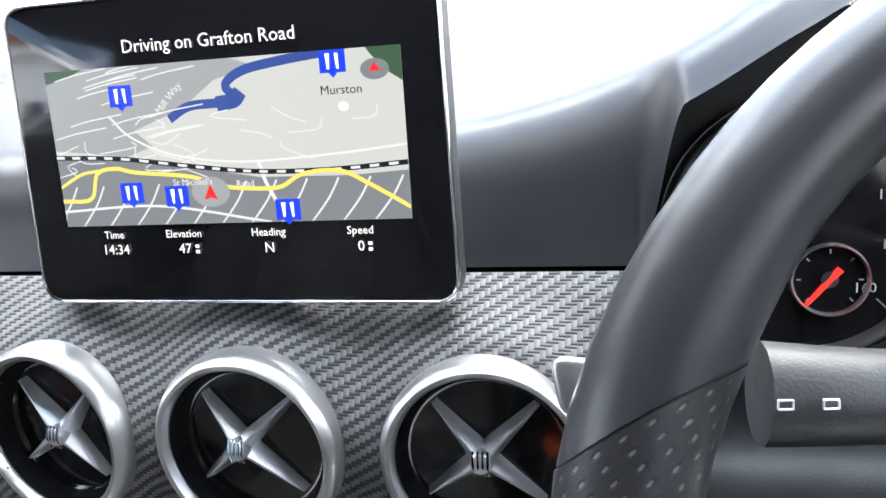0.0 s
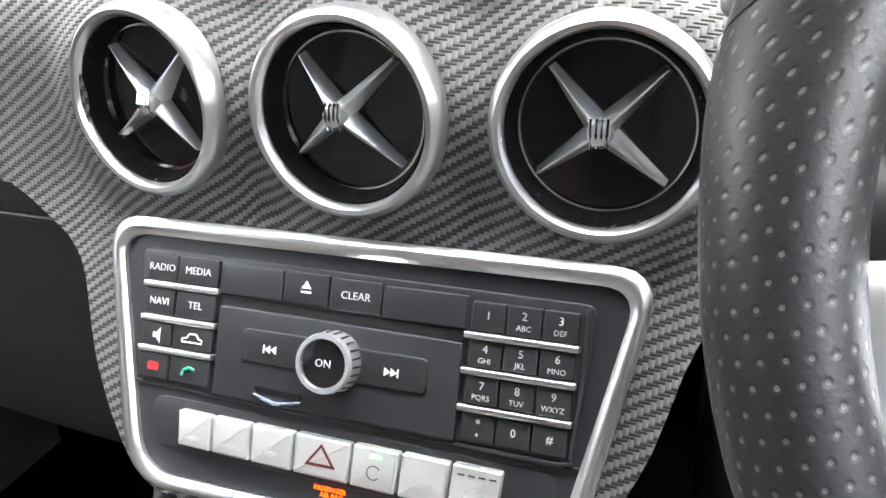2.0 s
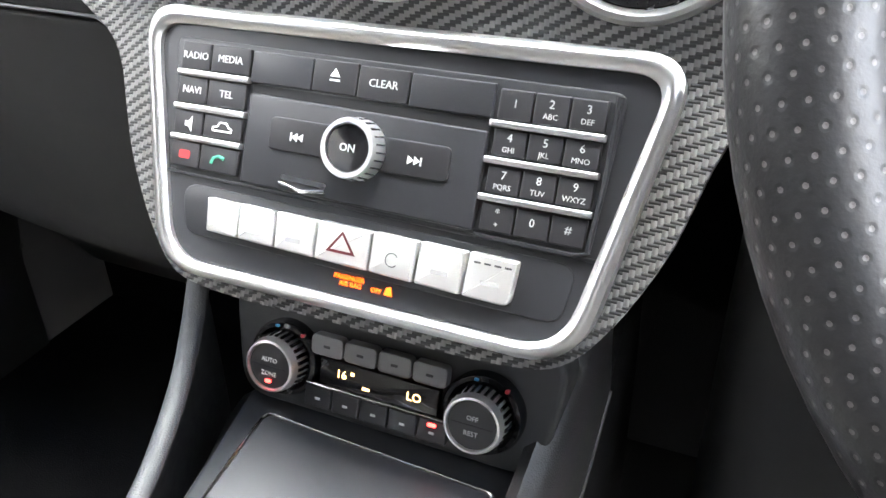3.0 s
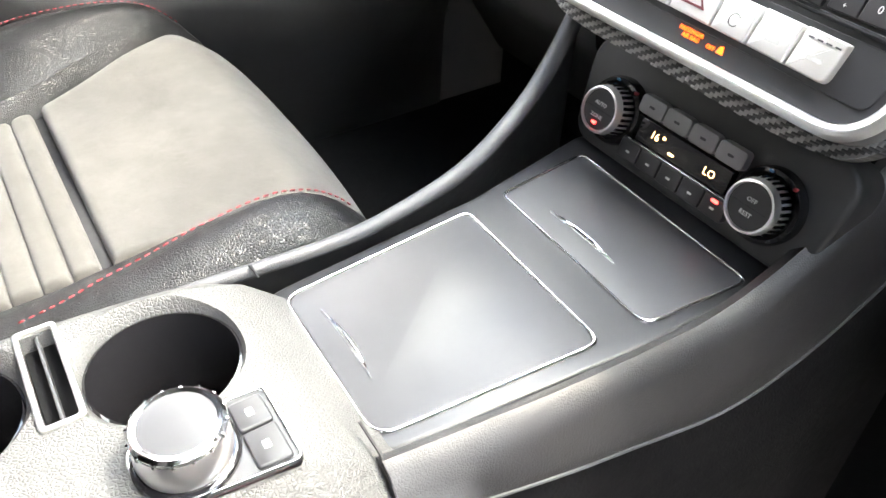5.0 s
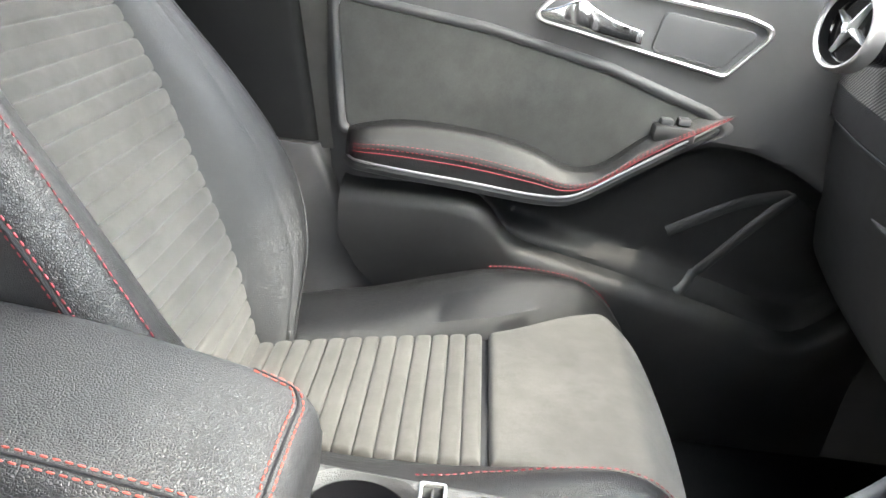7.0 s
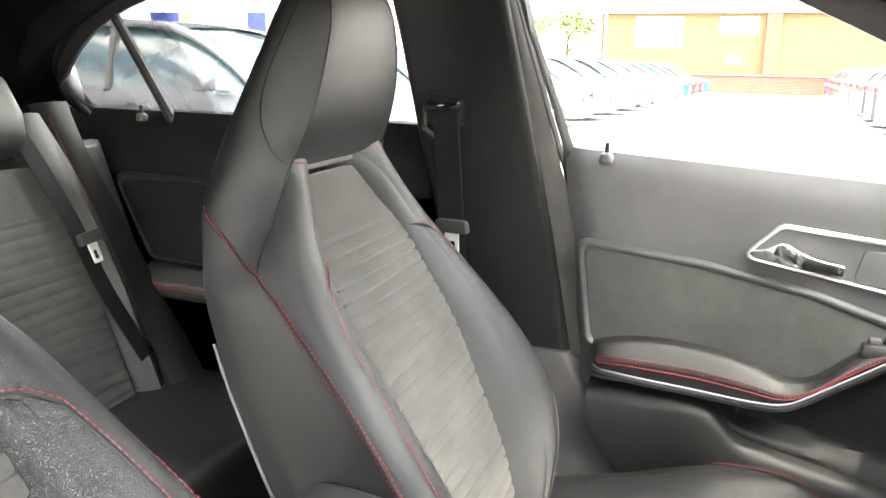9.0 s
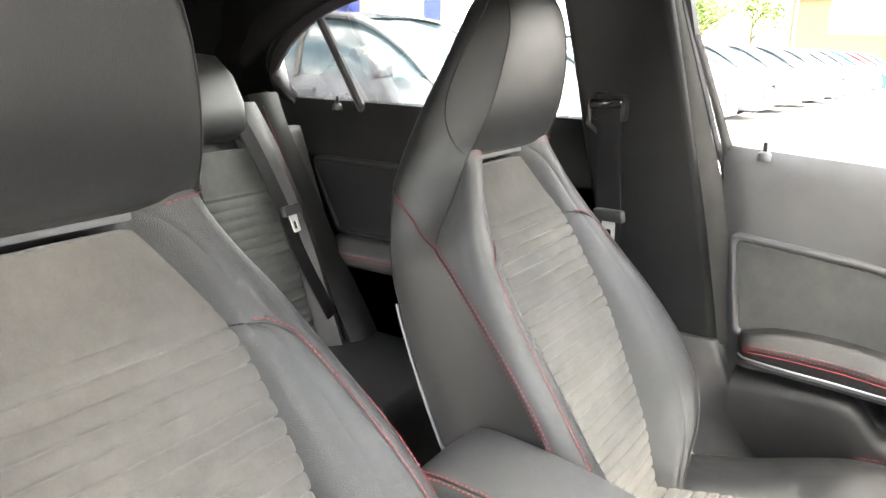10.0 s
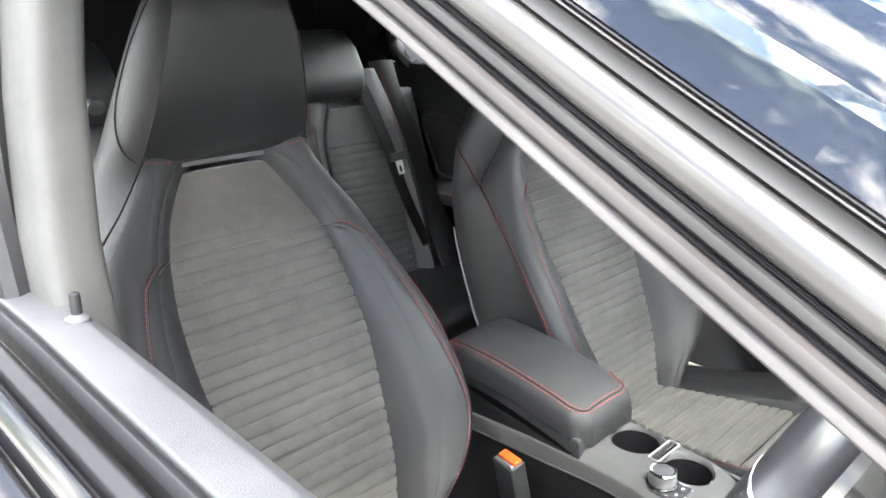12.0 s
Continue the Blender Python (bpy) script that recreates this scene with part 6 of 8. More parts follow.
# ---- seat belts ----
def webbing(points, width, across, name, parent, thick=0.0014):
    pts = spline(points, 6)
    ac = Vector(across).normalized()
    secs = []
    for i, p in enumerate(pts):
        t = (pts[min(i + 1, len(pts) - 1)] - pts[max(i - 1, 0)]).normalized()
        w = (ac - t * ac.dot(t)).normalized()
        n = t.cross(w)
        secs.append([p + w * a * width / 2 + n * d * thick for a, d in ((-1, -1), (-0.5, -1.2), (0.5, -1.2), (1, -1), (1, 1), (0.5, 1.2), (-0.5, 1.2), (-1, 1))])
    return part(name, loft(secs), M_WEB, parent, "dark woven belt webbing")


M_STEEL = surface("brushed_steel", (0.72, 0.72, 0.71), 0.45, 0.35)


def tongue(origin, down, across, parent):
    f = plane_frame(origin, across, (-Vector(down)))
    o = rounded([(-0.033, -0.010), (0.033, -0.010), (0.030, 0.012), (-0.030, 0.012)], 0.006, 4)
    part("tongue_body", plate(o, f, -0.006, 0.006, 0.003), M_PLASTIC, parent, "black plastic belt tongue")
    o2 = rounded([(-0.012, -0.048), (0.012, -0.048), (0.014, -0.008), (-0.014, -0.008)], 0.004, 4)
    i2 = rounded([(-0.006, -0.041), (0.006, -0.041), (0.006, -0.024), (-0.006, -0.024)], 0.002, 4)
    part("tongue_plate", ring_plate(o2, i2, f, -0.001, 0.0015), M_STEEL, parent, "bright steel tongue")


belt = thing("seat_belt", "dark seat belt hanging by the pillar with steel tongue", "seat belt", (-0.64, -0.52, 0.4), "seat belts")
webbing([(-0.640, -0.535, 1.06), (-0.624, -0.520, 0.95), (-0.612, -0.508, 0.86), (-0.610, -0.50, 0.75), (-0.63, -0.47, 0.55), (-0.65, -0.44, 0.40)], 0.047, (0.15, 1, 0), "webbing", belt)
tongue((-0.606, -0.508, 0.882), (0.02, 0.08, -1), (0.25, 1, 0.05), belt)
gf = plane_frame((-0.655, -0.537, 1.075), (0.1, 1, 0), (0.0, 0, 1))
part("guide", plate(rounded([(-0.034, -0.028), (0.034, -0.028), (0.032, 0.018), (-0.032, 0.024)], 0.012), gf, -0.005, 0.016, 0.007), M_TRIM, belt, "black belt guide")
part("guide_slider", plate(rounded([(-0.032, -0.008), (0.032, -0.002), (0.033, 0.014), (-0.032, 0.010)], 0.005), gf, 0.01, 0.026, 0.004), M_GLOSS, belt)
part("guide_loop", tube([gf(-0.036, 0.0, 0.012), gf(-0.036, -0.035, 0.016), gf(-0.015, -0.05, 0.012), gf(0.02, -0.05, 0.01)], 0.005, 8), M_PLASTIC, belt)

rbelt = thing("seat_belt", "dark rear seat belt across the seat edge with steel tongue", "seat belt", (-0.54, -1.3, 0.5), "seat belts")
webbing([(-0.425, -1.33, 1.086), (-0.444, -1.268, 0.991), (-0.473, -1.206, 0.848), (-0.487, -1.159, 0.725), (-0.511, -1.092, 0.59)], 0.047, (1, 0.25, 0), "webbing", rbelt)
tongue((-0.483, -1.178, 0.822), (-0.1, 0.28, -1), (1, 0.2, 0), rbelt)

dbelt = thing("seat_belt", "dark driver's seat belt on the door pillar", "seat belt", (0.64, -0.52, 0.4), "seat belts")
webbing([(0.648, -0.535, 1.06), (0.642, -0.520, 0.95), (0.638, -0.508, 0.86), (0.64, -0.49, 0.7), (0.65, -0.44, 0.45)], 0.047, (-0.15, 1, 0), "webbing", dbelt)
part("belt_stop", lathe([(0.006, -0.004), (0.010, -0.002), (0.010, 0.006), (0.006, 0.009)], plane_frame((0.54, -0.565, 1.125), (1, 0, 0), (0, 0.3, 1)), 16), M_PLASTIC, dbelt, "black belt clip")

buckle = thing("belt_buckle", "black seat belt buckle with bright orange-red release button", "buckle", (0.125, -0.27, 0.45))
bf = plane_frame((0.128, -0.268, 0.602), (0.15, 1, 0.0), (-1, 0.15, 0.25))
part("housing", plate(rounded([(-0.022, -0.014), (0.022, -0.014), (0.022, 0.014), (-0.022, 0.014)], 0.005), bf, -0.10, 0.0, 0.003), M_PLASTIC, buckle, "black plastic housing")
n_or = surface("orange_red_plastic", (0.75, 0.10, 0.02), 0.35)
part("release_button", plate(rounded([(-0.018, -0.004), (0.018, -0.004), (0.018, 0.011), (-0.018, 0.011)], 0.003), bf, 0.0, 0.004, 0.002), n_or, buckle, "orange-red release button")
part("button_edge", plate(rounded([(-0.018, -0.011), (0.018, -0.011), (0.018, -0.006), (-0.018, -0.006)], 0.001), bf, 0.0, 0.002, 0.0005), M_SILVER, buckle)

# pale hinge covers between backrest and cushion, on the door side
for x0 in (-0.572, 0.535):
    ob = part("seat_hinge_cover", box((x0, -0.372, 0.458), (x0 + 0.037, -0.298, 0.492), 0.009, 3), M_HINGE)
    tagged(ob, "pale plastic hinge cover between backrest and cushion", "seat trim")


# ---- screen content ----
M_MAP_LAND = glow("map_land", (0.62, 0.63, 0.60), 0.165)
M_MAP_TOWN = glow("map_town", (0.25, 0.27, 0.29), 0.143)
M_MAP_GREY = glow("map_grey", (0.42, 0.44, 0.45), 0.143)
M_MAP_WATER = glow("map_water", (0.03, 0.07, 0.30), 0.180)
M_MAP_ROAD = glow("map_road", (0.75, 0.76, 0.75), 0.180)
M_MAP_MAIN = glow("map_main_road", (0.80, 0.62, 0.12), 0.210)
M_MAP_DARK = glow("map_dark", (0.015, 0.015, 0.02), 0.075)
M_MAP_ICON = glow("map_icon_blue", (0.005, 0.04, 0.75), 0.210)
M_MAP_WHITE = glow("map_text", (0.9, 0.9, 0.9), 0.240)
M_MAP_RED = glow("map_red", (0.8, 0.02, 0.02), 0.210)
M_MAP_GREEN = glow("map_green", (0.06, 0.14, 0.07), 0.128)
X0, X1, Y0, Y1 = -0.0805, 0.081, 0.0355, 0.1035     # the map's area on the glass


def map_at(u, v, d=0.0):
    """u, v from 0 to 1 across the map, v downwards."""
    return SCR(X0 + (X1 - X0) * u, Y1 - (Y1 - Y0) * v, 0.0008 + d)


def map_patch(name, pts, layer, material, label=""):
    bm = bmesh.new()
    lo = [bm.verts.new(map_at(u, v, layer - 0.00006)) for u, v in pts]
    hi = [bm.verts.new(map_at(u, v, layer)) for u, v in pts]
    bm.faces.new(hi)
    for i in range(len(pts)):
        bm.faces.new((lo[i - 1], lo[i], hi[i], hi[i - 1]))
    bmesh.ops.triangulate(bm, faces=bm.faces[:])
    return part(name, bm, material, screen, label, smooth=False)


def map_line(name, pts, width, layer, material, n=6):
    p = spline([(u, v, 0) for u, v in pts], n)
    left, right = [], []
    asp = (X1 - X0) / (Y1 - Y0)
    for i, q in enumerate(p):
        t = p[min(i + 1, len(p) - 1)] - p[max(i - 1, 0)]
        t = Vector((t.x * asp, t.y)).normalized()
        w = Vector((-t.y / asp, t.x)) * width
        left.append((q.x + w.x, q.y + w.y))
        right.append((q.x - w.x, q.y - w.y))
    cl = lambda a: (min(1, max(0, a[0])), min(1, max(0, a[1])))
    bm = bmesh.new()
    L = [bm.verts.new(map_at(*cl(a), layer)) for a in left]
    R = [bm.verts.new(map_at(*cl(a), layer)) for a in right]
    for i in range(len(L) - 1):
        bm.faces.new((L[i], L[i + 1], R[i + 1], R[i]))
    return part(name, bm, material, screen, smooth=False)


map_patch("map_ground", [(0, 0), (1, 0), (1, 1), (0, 1)], 0.0001, M_MAP_LAND, "pale map land")
map_patch("map_town", [(0, 0.56), (0.2, 0.58), (0.4, 0.64), (0.6, 0.72), (0.85, 0.73), (1, 0.71), (1, 1), (0, 1)], 0.0002, M_MAP_TOWN, "grey map town")
map_patch("map_hill", [(0, 0.0), (0.55, 0.0), (0.62, 0.06), (0.50, 0.12), (0.40, 0.28), (0.25, 0.40), (0.30, 0.50), (0.22, 0.56), (0, 0.50)], 0.0002, M_MAP_GREY, "grey map area")
map_patch("map_wood", [(0.91, 0.0), (1, 0.0), (1, 0.2), (0.95, 0.12)], 0.00025, M_MAP_GREEN)
map_patch("map_wood", [(0, 0.0), (0.12, 0.0), (0.05, 0.06), (0, 0.08)], 0.00025, M_MAP_GREEN)
map_line("map_river", [(0.36, 0.34), (0.42, 0.27), (0.5, 0.26), (0.56, 0.25), (0.53, 0.16), (0.58, 0.08), (0.68, 0.04), (0.80, 0.01)], 0.028, 0.0003, M_MAP_WATER)
map_line("map_river", [(0.50, 0.265), (0.55, 0.25), (0.57, 0.2)], 0.045, 0.00031, M_MAP_WATER)
rng = random.Random(7)
for k in range(26):
    u, v = rng.uniform(0.02, 0.95), rng.uniform(0.28, 0.66)
    if v < 0.45 and u < 0.3:
        continue
    map_line("map_street", [(u, v), (u + rng.uniform(-0.06, 0.06), v + rng.uniform(0.02, 0.08)), (u + rng.uniform(-0.1, 0.12), v + rng.uniform(0.03, 0.12))], 0.0035, 0.00034, M_MAP_ROAD, 3)
for k in range(12):
    u = 0.02 + k * 0.085
    map_line("map_street", [(u + 0.03, 0.74), (u, 0.86), (u - 0.05, 1.0)], 0.006, 0.00034, M_MAP_ROAD, 3)
for k in range(16):
    u, v = rng.uniform(0.0, 0.35), rng.uniform(0.02, 0.45)
    map_line("map_street", [(u, v), (u + 0.06, v - 0.03), (u + 0.16, v - 0.06)], 0.004, 0.00034, M_MAP_ROAD, 3)
map_line("map_street", [(0.18, 0.30), (0.24, 0.44), (0.36, 0.56), (0.55, 0.62), (0.8, 0.60), (1.0, 0.56)], 0.007, 0.00035, M_MAP_ROAD)
map_line("map_street", [(0.60, 0.62), (0.62, 0.78), (0.67, 1.0)], 0.012, 0.00035, M_MAP_ROAD)
map_line("map_street", [(0.0, 0.90), (0.3, 0.88), (0.62, 1.0)], 0.008, 0.00035, M_MAP_ROAD)
map_line("map_rail", [(0.0, 0.545), (0.2, 0.57), (0.42, 0.64), (0.6, 0.685), (0.8, 0.69), (1.0, 0.665)], 0.015, 0.0004, M_MAP_DARK)
rail_pts = spline([(0.0, 0.545, 0), (0.2, 0.57, 0), (0.42, 0.64, 0), (0.6, 0.685, 0), (0.8, 0.69, 0), (1.0, 0.665, 0)], 8)
for k in range(0, 40, 2):
    map_line("map_sleeper", [(rail_pts[k].x, rail_pts[k].y), (rail_pts[k + 1].x, rail_pts[k + 1].y)], 0.008, 0.00043, M_MAP_ROAD, 1)
map_line("map_main", [(0.0, 0.83), (0.09, 0.82), (0.12, 0.66), (0.18, 0.63), (0.24, 0.66), (0.4, 0.70), (0.5, 0.77), (0.6, 0.79), (0.66, 0.78), (0.72, 0.71), (0.82, 0.70), (0.9, 0.79), (1.0, 0.93)], 0.013, 0.00045, M_MAP_MAIN)
map_line("map_main", [(0.0, 0.74), (0.07, 0.66), (0.13, 0.64)], 0.010, 0.00045, M_MAP_MAIN)


def map_icon(u, v):
    ic = map_patch("map_pin", [(u - 0.034, v - 0.075), (u + 0.034, v - 0.075), (u + 0.034, v + 0.055), (u + 0.012, v + 0.055), (u, v + 0.085), (u - 0.012, v + 0.055), (u - 0.034, v + 0.055)], 0.0006, M_MAP_ICON)
    map_patch("map_pin_mark", [(u - 0.018, v - 0.055), (u - 0.006, v - 0.055), (u - 0.009, v + 0.035), (u - 0.015, v + 0.035)], 0.0007, M_MAP_WHITE)
    map_patch("map_pin_mark", [(u + 0.006, v - 0.055), (u + 0.016, v - 0.055), (u + 0.016, v + 0.035), (u + 0.010, v + 0.035)], 0.0007, M_MAP_WHITE)


for u, v in ((0.225, 0.19), (0.825, 0.075), (0.22, 0.80), (0.355, 0.83), (0.67, 0.935)):
    map_icon(u, v)
ring = [(0.455 + 0.055 * math.cos(a), 0.80 + 0.095 * math.sin(a)) for a in np.linspace(0, 2 * math.pi, 28)[:-1]]
map_patch("map_cursor", ring, 0.00055, M_MAP_GREY)
map_patch("map_arrow", [(0.455, 0.75), (0.435, 0.85), (0.455, 0.835), (0.475, 0.85)], 0.0007, M_MAP_RED)
ring = [(0.932 + 0.037 * math.cos(a), 0.125 + 0.06 * math.sin(a)) for a in np.linspace(0, 2 * math.pi, 24)[:-1]]
map_patch("map_compass", ring, 0.00055, M_MAP_TOWN)
map_patch("map_compass_needle", [(0.932, 0.085), (0.916, 0.135), (0.948, 0.135)], 0.0007, M_MAP_RED)
ring = [(0.845 + 0.013 * math.cos(a), 0.325 + 0.027 * math.sin(a)) for a in np.linspace(0, 2 * math.pi, 16)[:-1]]
map_patch("map_place", ring, 0.0006, M_MAP_WHITE)
SCT = lambda a, b, d=0.0: SCR(a, b, 0.0014 + d)
lettering("Murston", SCT, 0.0555, 0.0878, 0.0052, M_MAP_DARK, screen, "map_text", 0.0, thick=0.00002)
TILTED = lambda a, b, d=0.0: SCR(-0.0215 + 0.72 * a - 0.69 * b, 0.0890 + 0.69 * a + 0.72 * b, 0.0014 + d)
lettering("Mill Way", TILTED, 0.0, 0.0, 0.0046, M_MAP_ROAD, screen, "map_text", 0.0, thick=0.00002)
lettering("St Michael's", SCT, -0.0150, 0.0535, 0.0040, M_MAP_ROAD, screen, "map_text", 0.0, thick=0.00002)
lettering("Road", SCT, 0.0095, 0.0520, 0.0040, M_MAP_ROAD, screen, "map_text", 0.0, thick=0.00002)
lettering("Driving on Grafton Road", SCT, -0.0012, 0.1112, 0.0078, M_MAP_WHITE, screen, "screen_title", 0.0, thick=0.00002)
for word, val, x in (("Time", "14:34", -0.057), ("Elevation", "47", -0.0225), ("Heading", "N", 0.0175), ("Speed", "0", 0.0585)):
    lettering(word, SCT, x, 0.0312, 0.0048, M_MAP_WHITE, screen, "screen_caption", 0.0, thick=0.00002)
    lettering(val, SCT, x, 0.0245, 0.0062, M_MAP_WHITE, screen, "screen_value", 0.0, thick=0.00002)
for x in (-0.0165, 0.0625):
    for dy in (0.0012, -0.0012):
        part("screen_unit", plate([Vector((x - 0.0009, 0.0245 + dy - 0.0007)), Vector((x + 0.0009, 0.0245 + dy - 0.0007)), Vector((x + 0.0009, 0.0245 + dy + 0.0007)), Vector((x - 0.0009, 0.0245 + dy + 0.0007))], SCT, 0.0, 0.0001), M_MAP_WHITE, screen)

# ---- audio unit details ----
def rect(x0, x1, b0, b1, r=0.0012, n=3):
    return rounded([(x0, b0), (x1, b0), (x1, b1), (x0, b1)], r, n)


def key(name, x0, x1, b0, b1, parent, frame_of, material, h=0.0022, r=0.001, gap=0.00035, label=""):
    return part(name, plate(rect(x0 + gap, x1 - gap, b0 + gap, b1 - gap, r), frame_of, -0.002, h, 0.0007), material, parent, label)


# raised upper face of the unit
part("upper_face", plate(rounded([(-0.1105, -0.0085), (0.1075, -0.0105), (0.1035, -0.0755), (-0.1035, -0.0735)], [0.004, 0.005, 0.006, 0.002], 4), STK, -0.002, 0.0016, 0.0008), M_FACE, radio, "satin black radio face")
part("lower_step", tube([STK(-0.111, -0.0728, 0.001), STK(0.0, -0.0745, 0.0012), STK(0.113, -0.0765, 0.001)], 0.0009, 6), M_FACE, radio)
ST2 = lambda a, b, d=0.0: STK(a, b, d + 0.0016)
rows_b = [(-0.0105, -0.0238), (-0.0268, -0.0398), (-0.0430, -0.0545), (-0.0575, -0.0705)]
words = [("RADIO", "MEDIA"), ("NAVI", "TEL"), ("", ""), ("", "")]
for (b1, b0), (w0, w1) in zip(rows_b, words):
    for (x0, x1), w in zip(((-0.1055, -0.0880), (-0.0880, -0.0655)), (w0, w1)):
        k = key("key", x0, x1, b0, b1, radio, ST2, M_BUTTON)
        if w:
            lettering(w, ST2, (x0 + x1) / 2, (b0 + b1) / 2, 0.0048, M_MARK, k, "key_word", 0.0023)
M_SIG_RED = surface("red_symbol", (0.34, 0.025, 0.03), 0.5)
M_SIG_GREEN = surface("green_symbol", (0.05, 0.30, 0.20), 0.5)
part("symbol", plate(rect(-0.1, -0.0935, -0.066, -0.062, 0.0012), ST2, 0.002, 0.0025), M_SIG_RED, radio, "red call symbol")
part("symbol", tube([ST2(-0.0805, -0.066, 0.0025), ST2(-0.0795, -0.0635, 0.0025), ST2(-0.0765, -0.0622, 0.0025), ST2(-0.0735, -0.0632, 0.0025)], 0.0008, 6), M_SIG_GREEN, radio, "green call symbol")
part("symbol", plate([Vector((-0.0985, -0.0505)), Vector((-0.0965, -0.0505)), Vector((-0.0945, -0.053)), Vector((-0.0945, -0.0455)), Vector((-0.0965, -0.048)), Vector((-0.0985, -0.048))], ST2, 0.002, 0.0025), M_WHITE, radio, "white mute symbol")
part("symbol", tube([ST2(-0.082, -0.0505, 0.0024), ST2(-0.082, -0.049, 0.0024), ST2(-0.0795, -0.0485, 0.0024), ST2(-0.0782, -0.0465, 0.0024), ST2(-0.0745, -0.0465, 0.0024), ST2(-0.073, -0.0485, 0.0024), ST2(-0.0712, -0.049, 0.0024), ST2(-0.0712, -0.0505, 0.0024), ST2(-0.082, -0.0505, 0.0024)], 0.00045, 5), M_WHITE, radio, "white car outline symbol")
for b in (-0.0253, -0.0414, -0.0560):
    part("chrome_bar", plate(rect(-0.1058, -0.0648, b - 0.0014, b + 0.0014, 0.0006), ST2, 0.0, 0.0038, 0.0008), M_SILVER, radio, "satin silver bar")
# top strip, slot and eject keys
key("strip", -0.0648, -0.0318, -0.0262, -0.0112, radio, ST2, M_FACE)
e = key("eject_key", -0.0318, -0.0088, -0.0262, -0.0112, radio, ST2, M_BUTTON)
part("symbol", plate([Vector((-0.0225, -0.0185)), Vector((-0.0175, -0.0185)), Vector((-0.02, -0.0150))], ST2, 0.002, 0.0026), M_WHITE, radio)
part("symbol", plate([Vector((-0.0225, -0.0205)), Vector((-0.0175, -0.0205)), Vector((-0.0175, -0.0196)), Vector((-0.0225, -0.0196))], ST2, 0.002, 0.0026), M_WHITE, radio)
c = key("clear_key", -0.0088, 0.0165, -0.0266, -0.0118, radio, ST2, M_BUTTON)
lettering("CLEAR", ST2, 0.004, -0.0192, 0.0048, M_MARK, c, "key_word", 0.0023)
key("strip", 0.0165, 0.0550, -0.0272, -0.0124, radio, ST2, M_FACE)
part("disc_slot", plate(rounded([(-0.063, -0.0304), (0.0545, -0.0320), (0.0545, -0.0276), (-0.063, -0.0264)], 0.0008, 3), ST2, -0.001, 0.0008), M_RUBBER, radio, "black disc slot")
part("lower_leaf", plate(rounded([(-0.063, -0.0720), (0.0545, -0.0735), (0.0545, -0.0322), (-0.063, -0.0306)], 0.0015, 3), ST2, -0.001, 0.0030, 0.0010), M_FACE, radio, "satin black centre leaf")
# previous / next keys and the knob
ST3 = lambda a, b, d=0.0: STK(a, b, d + 0.0044)
p1 = part("skip_key", plate(rounded([(-0.049, -0.0545), (-0.005, -0.0545), (-0.005, -0.0395), (-0.049, -0.0395)], 0.003, 4), ST3, -0.002, 0.0014, 0.0006), M_BUTTON, radio)
p2 = part("skip_key", plate(rounded([(-0.008, -0.0560), (0.0405, -0.0560), (0.0405, -0.0410), (-0.008, -0.0410)], 0.003, 4), ST3, -0.002, 0.0014, 0.0006), M_BUTTON, radio)


def skip_mark(x, b, sx):
    for k in (0, 1):
        o = x + sx * 0.003 * k
        part("symbol", plate([Vector((o, b - 0.0018)), Vector((o + sx * 0.0028, b)), Vector((o, b + 0.0018))], ST3, 0.001, 0.0018), M_WHITE, radio)
    o = x + sx * 0.0062
    part("symbol", plate([Vector((o - 0.0003, b - 0.0018)), Vector((o + 0.0003, b - 0.0018)), Vector((o + 0.0003, b + 0.0018)), Vector((o - 0.0003, b + 0.0018))], ST3, 0.001, 0.0018), M_WHITE, radio)


skip_mark(-0.031, -0.0475, -1)
skip_mark(0.0215, -0.0490, 1)
KN = lambda a, b, d=0.0: STK(-0.0030 + a * 0.86, -0.0482 + b * 0.86, d + 0.004)
knob = part("volume_knob", lathe([(0.0158, 0.0), (0.0160, 0.004), (0.0152, 0.0105), (0.0146, 0.0118), (0.0125, 0.0118), (0.0120, 0.0105), (0.0120, 0.0)], KN, 64, close=True), M_VANE, radio, "chrome-ringed volume knob")
for k in range(24):
    a = 2 * math.pi * k / 24
    part("knurl", tube([KN(0.0158 * math.cos(a), 0.0158 * math.sin(a), 0.0025), KN(0.0152 * math.cos(a), 0.0152 * math.sin(a), 0.0100)], 0.0006, 5), M_CHROME, knob)
part("knob_face", lathe([(0.0121, 0.004), (0.0121, 0.0100), (0.0115, 0.0106), (0.001, 0.0108)], KN, 40), M_GLOSS, knob, "gloss black knob face")
lettering("ON", KN, 0.0, 0.0, 0.0056, M_MARK, knob, "key_word", 0.0109)
part("card_slot", plate(rounded([(-0.0405, -0.0672), (-0.0165, -0.0680), (-0.0165, -0.0655), (-0.0405, -0.0647)], 0.001, 3), ST3, -0.001, 0.0006), M_GLOSS, radio, "memory card slot")
part("card_lip", tube([ST3(-0.0405, -0.0688, 0.001), ST3(-0.0285, -0.0712, 0.0022), ST3(-0.0165, -0.0692, 0.001)], 0.0009, 6), M_CHROME, radio)
# number pad
cols = [0.0565, 0.0715, 0.0865, 0.1015]
rws = [(-0.0140, -0.0272), (-0.0300, -0.0418), (-0.0450, -0.0572), (-0.0602, -0.0728)]
marks = [("1", ""), ("2", "ABC"), ("3", "DEF"), ("4", "GHI"), ("5", "JKL"), ("6", "MNO"), ("7", "PQRS"), ("8", "TUV"), ("9", "WXYZ"), ("*", "+"), ("0", ""), ("#", "")]
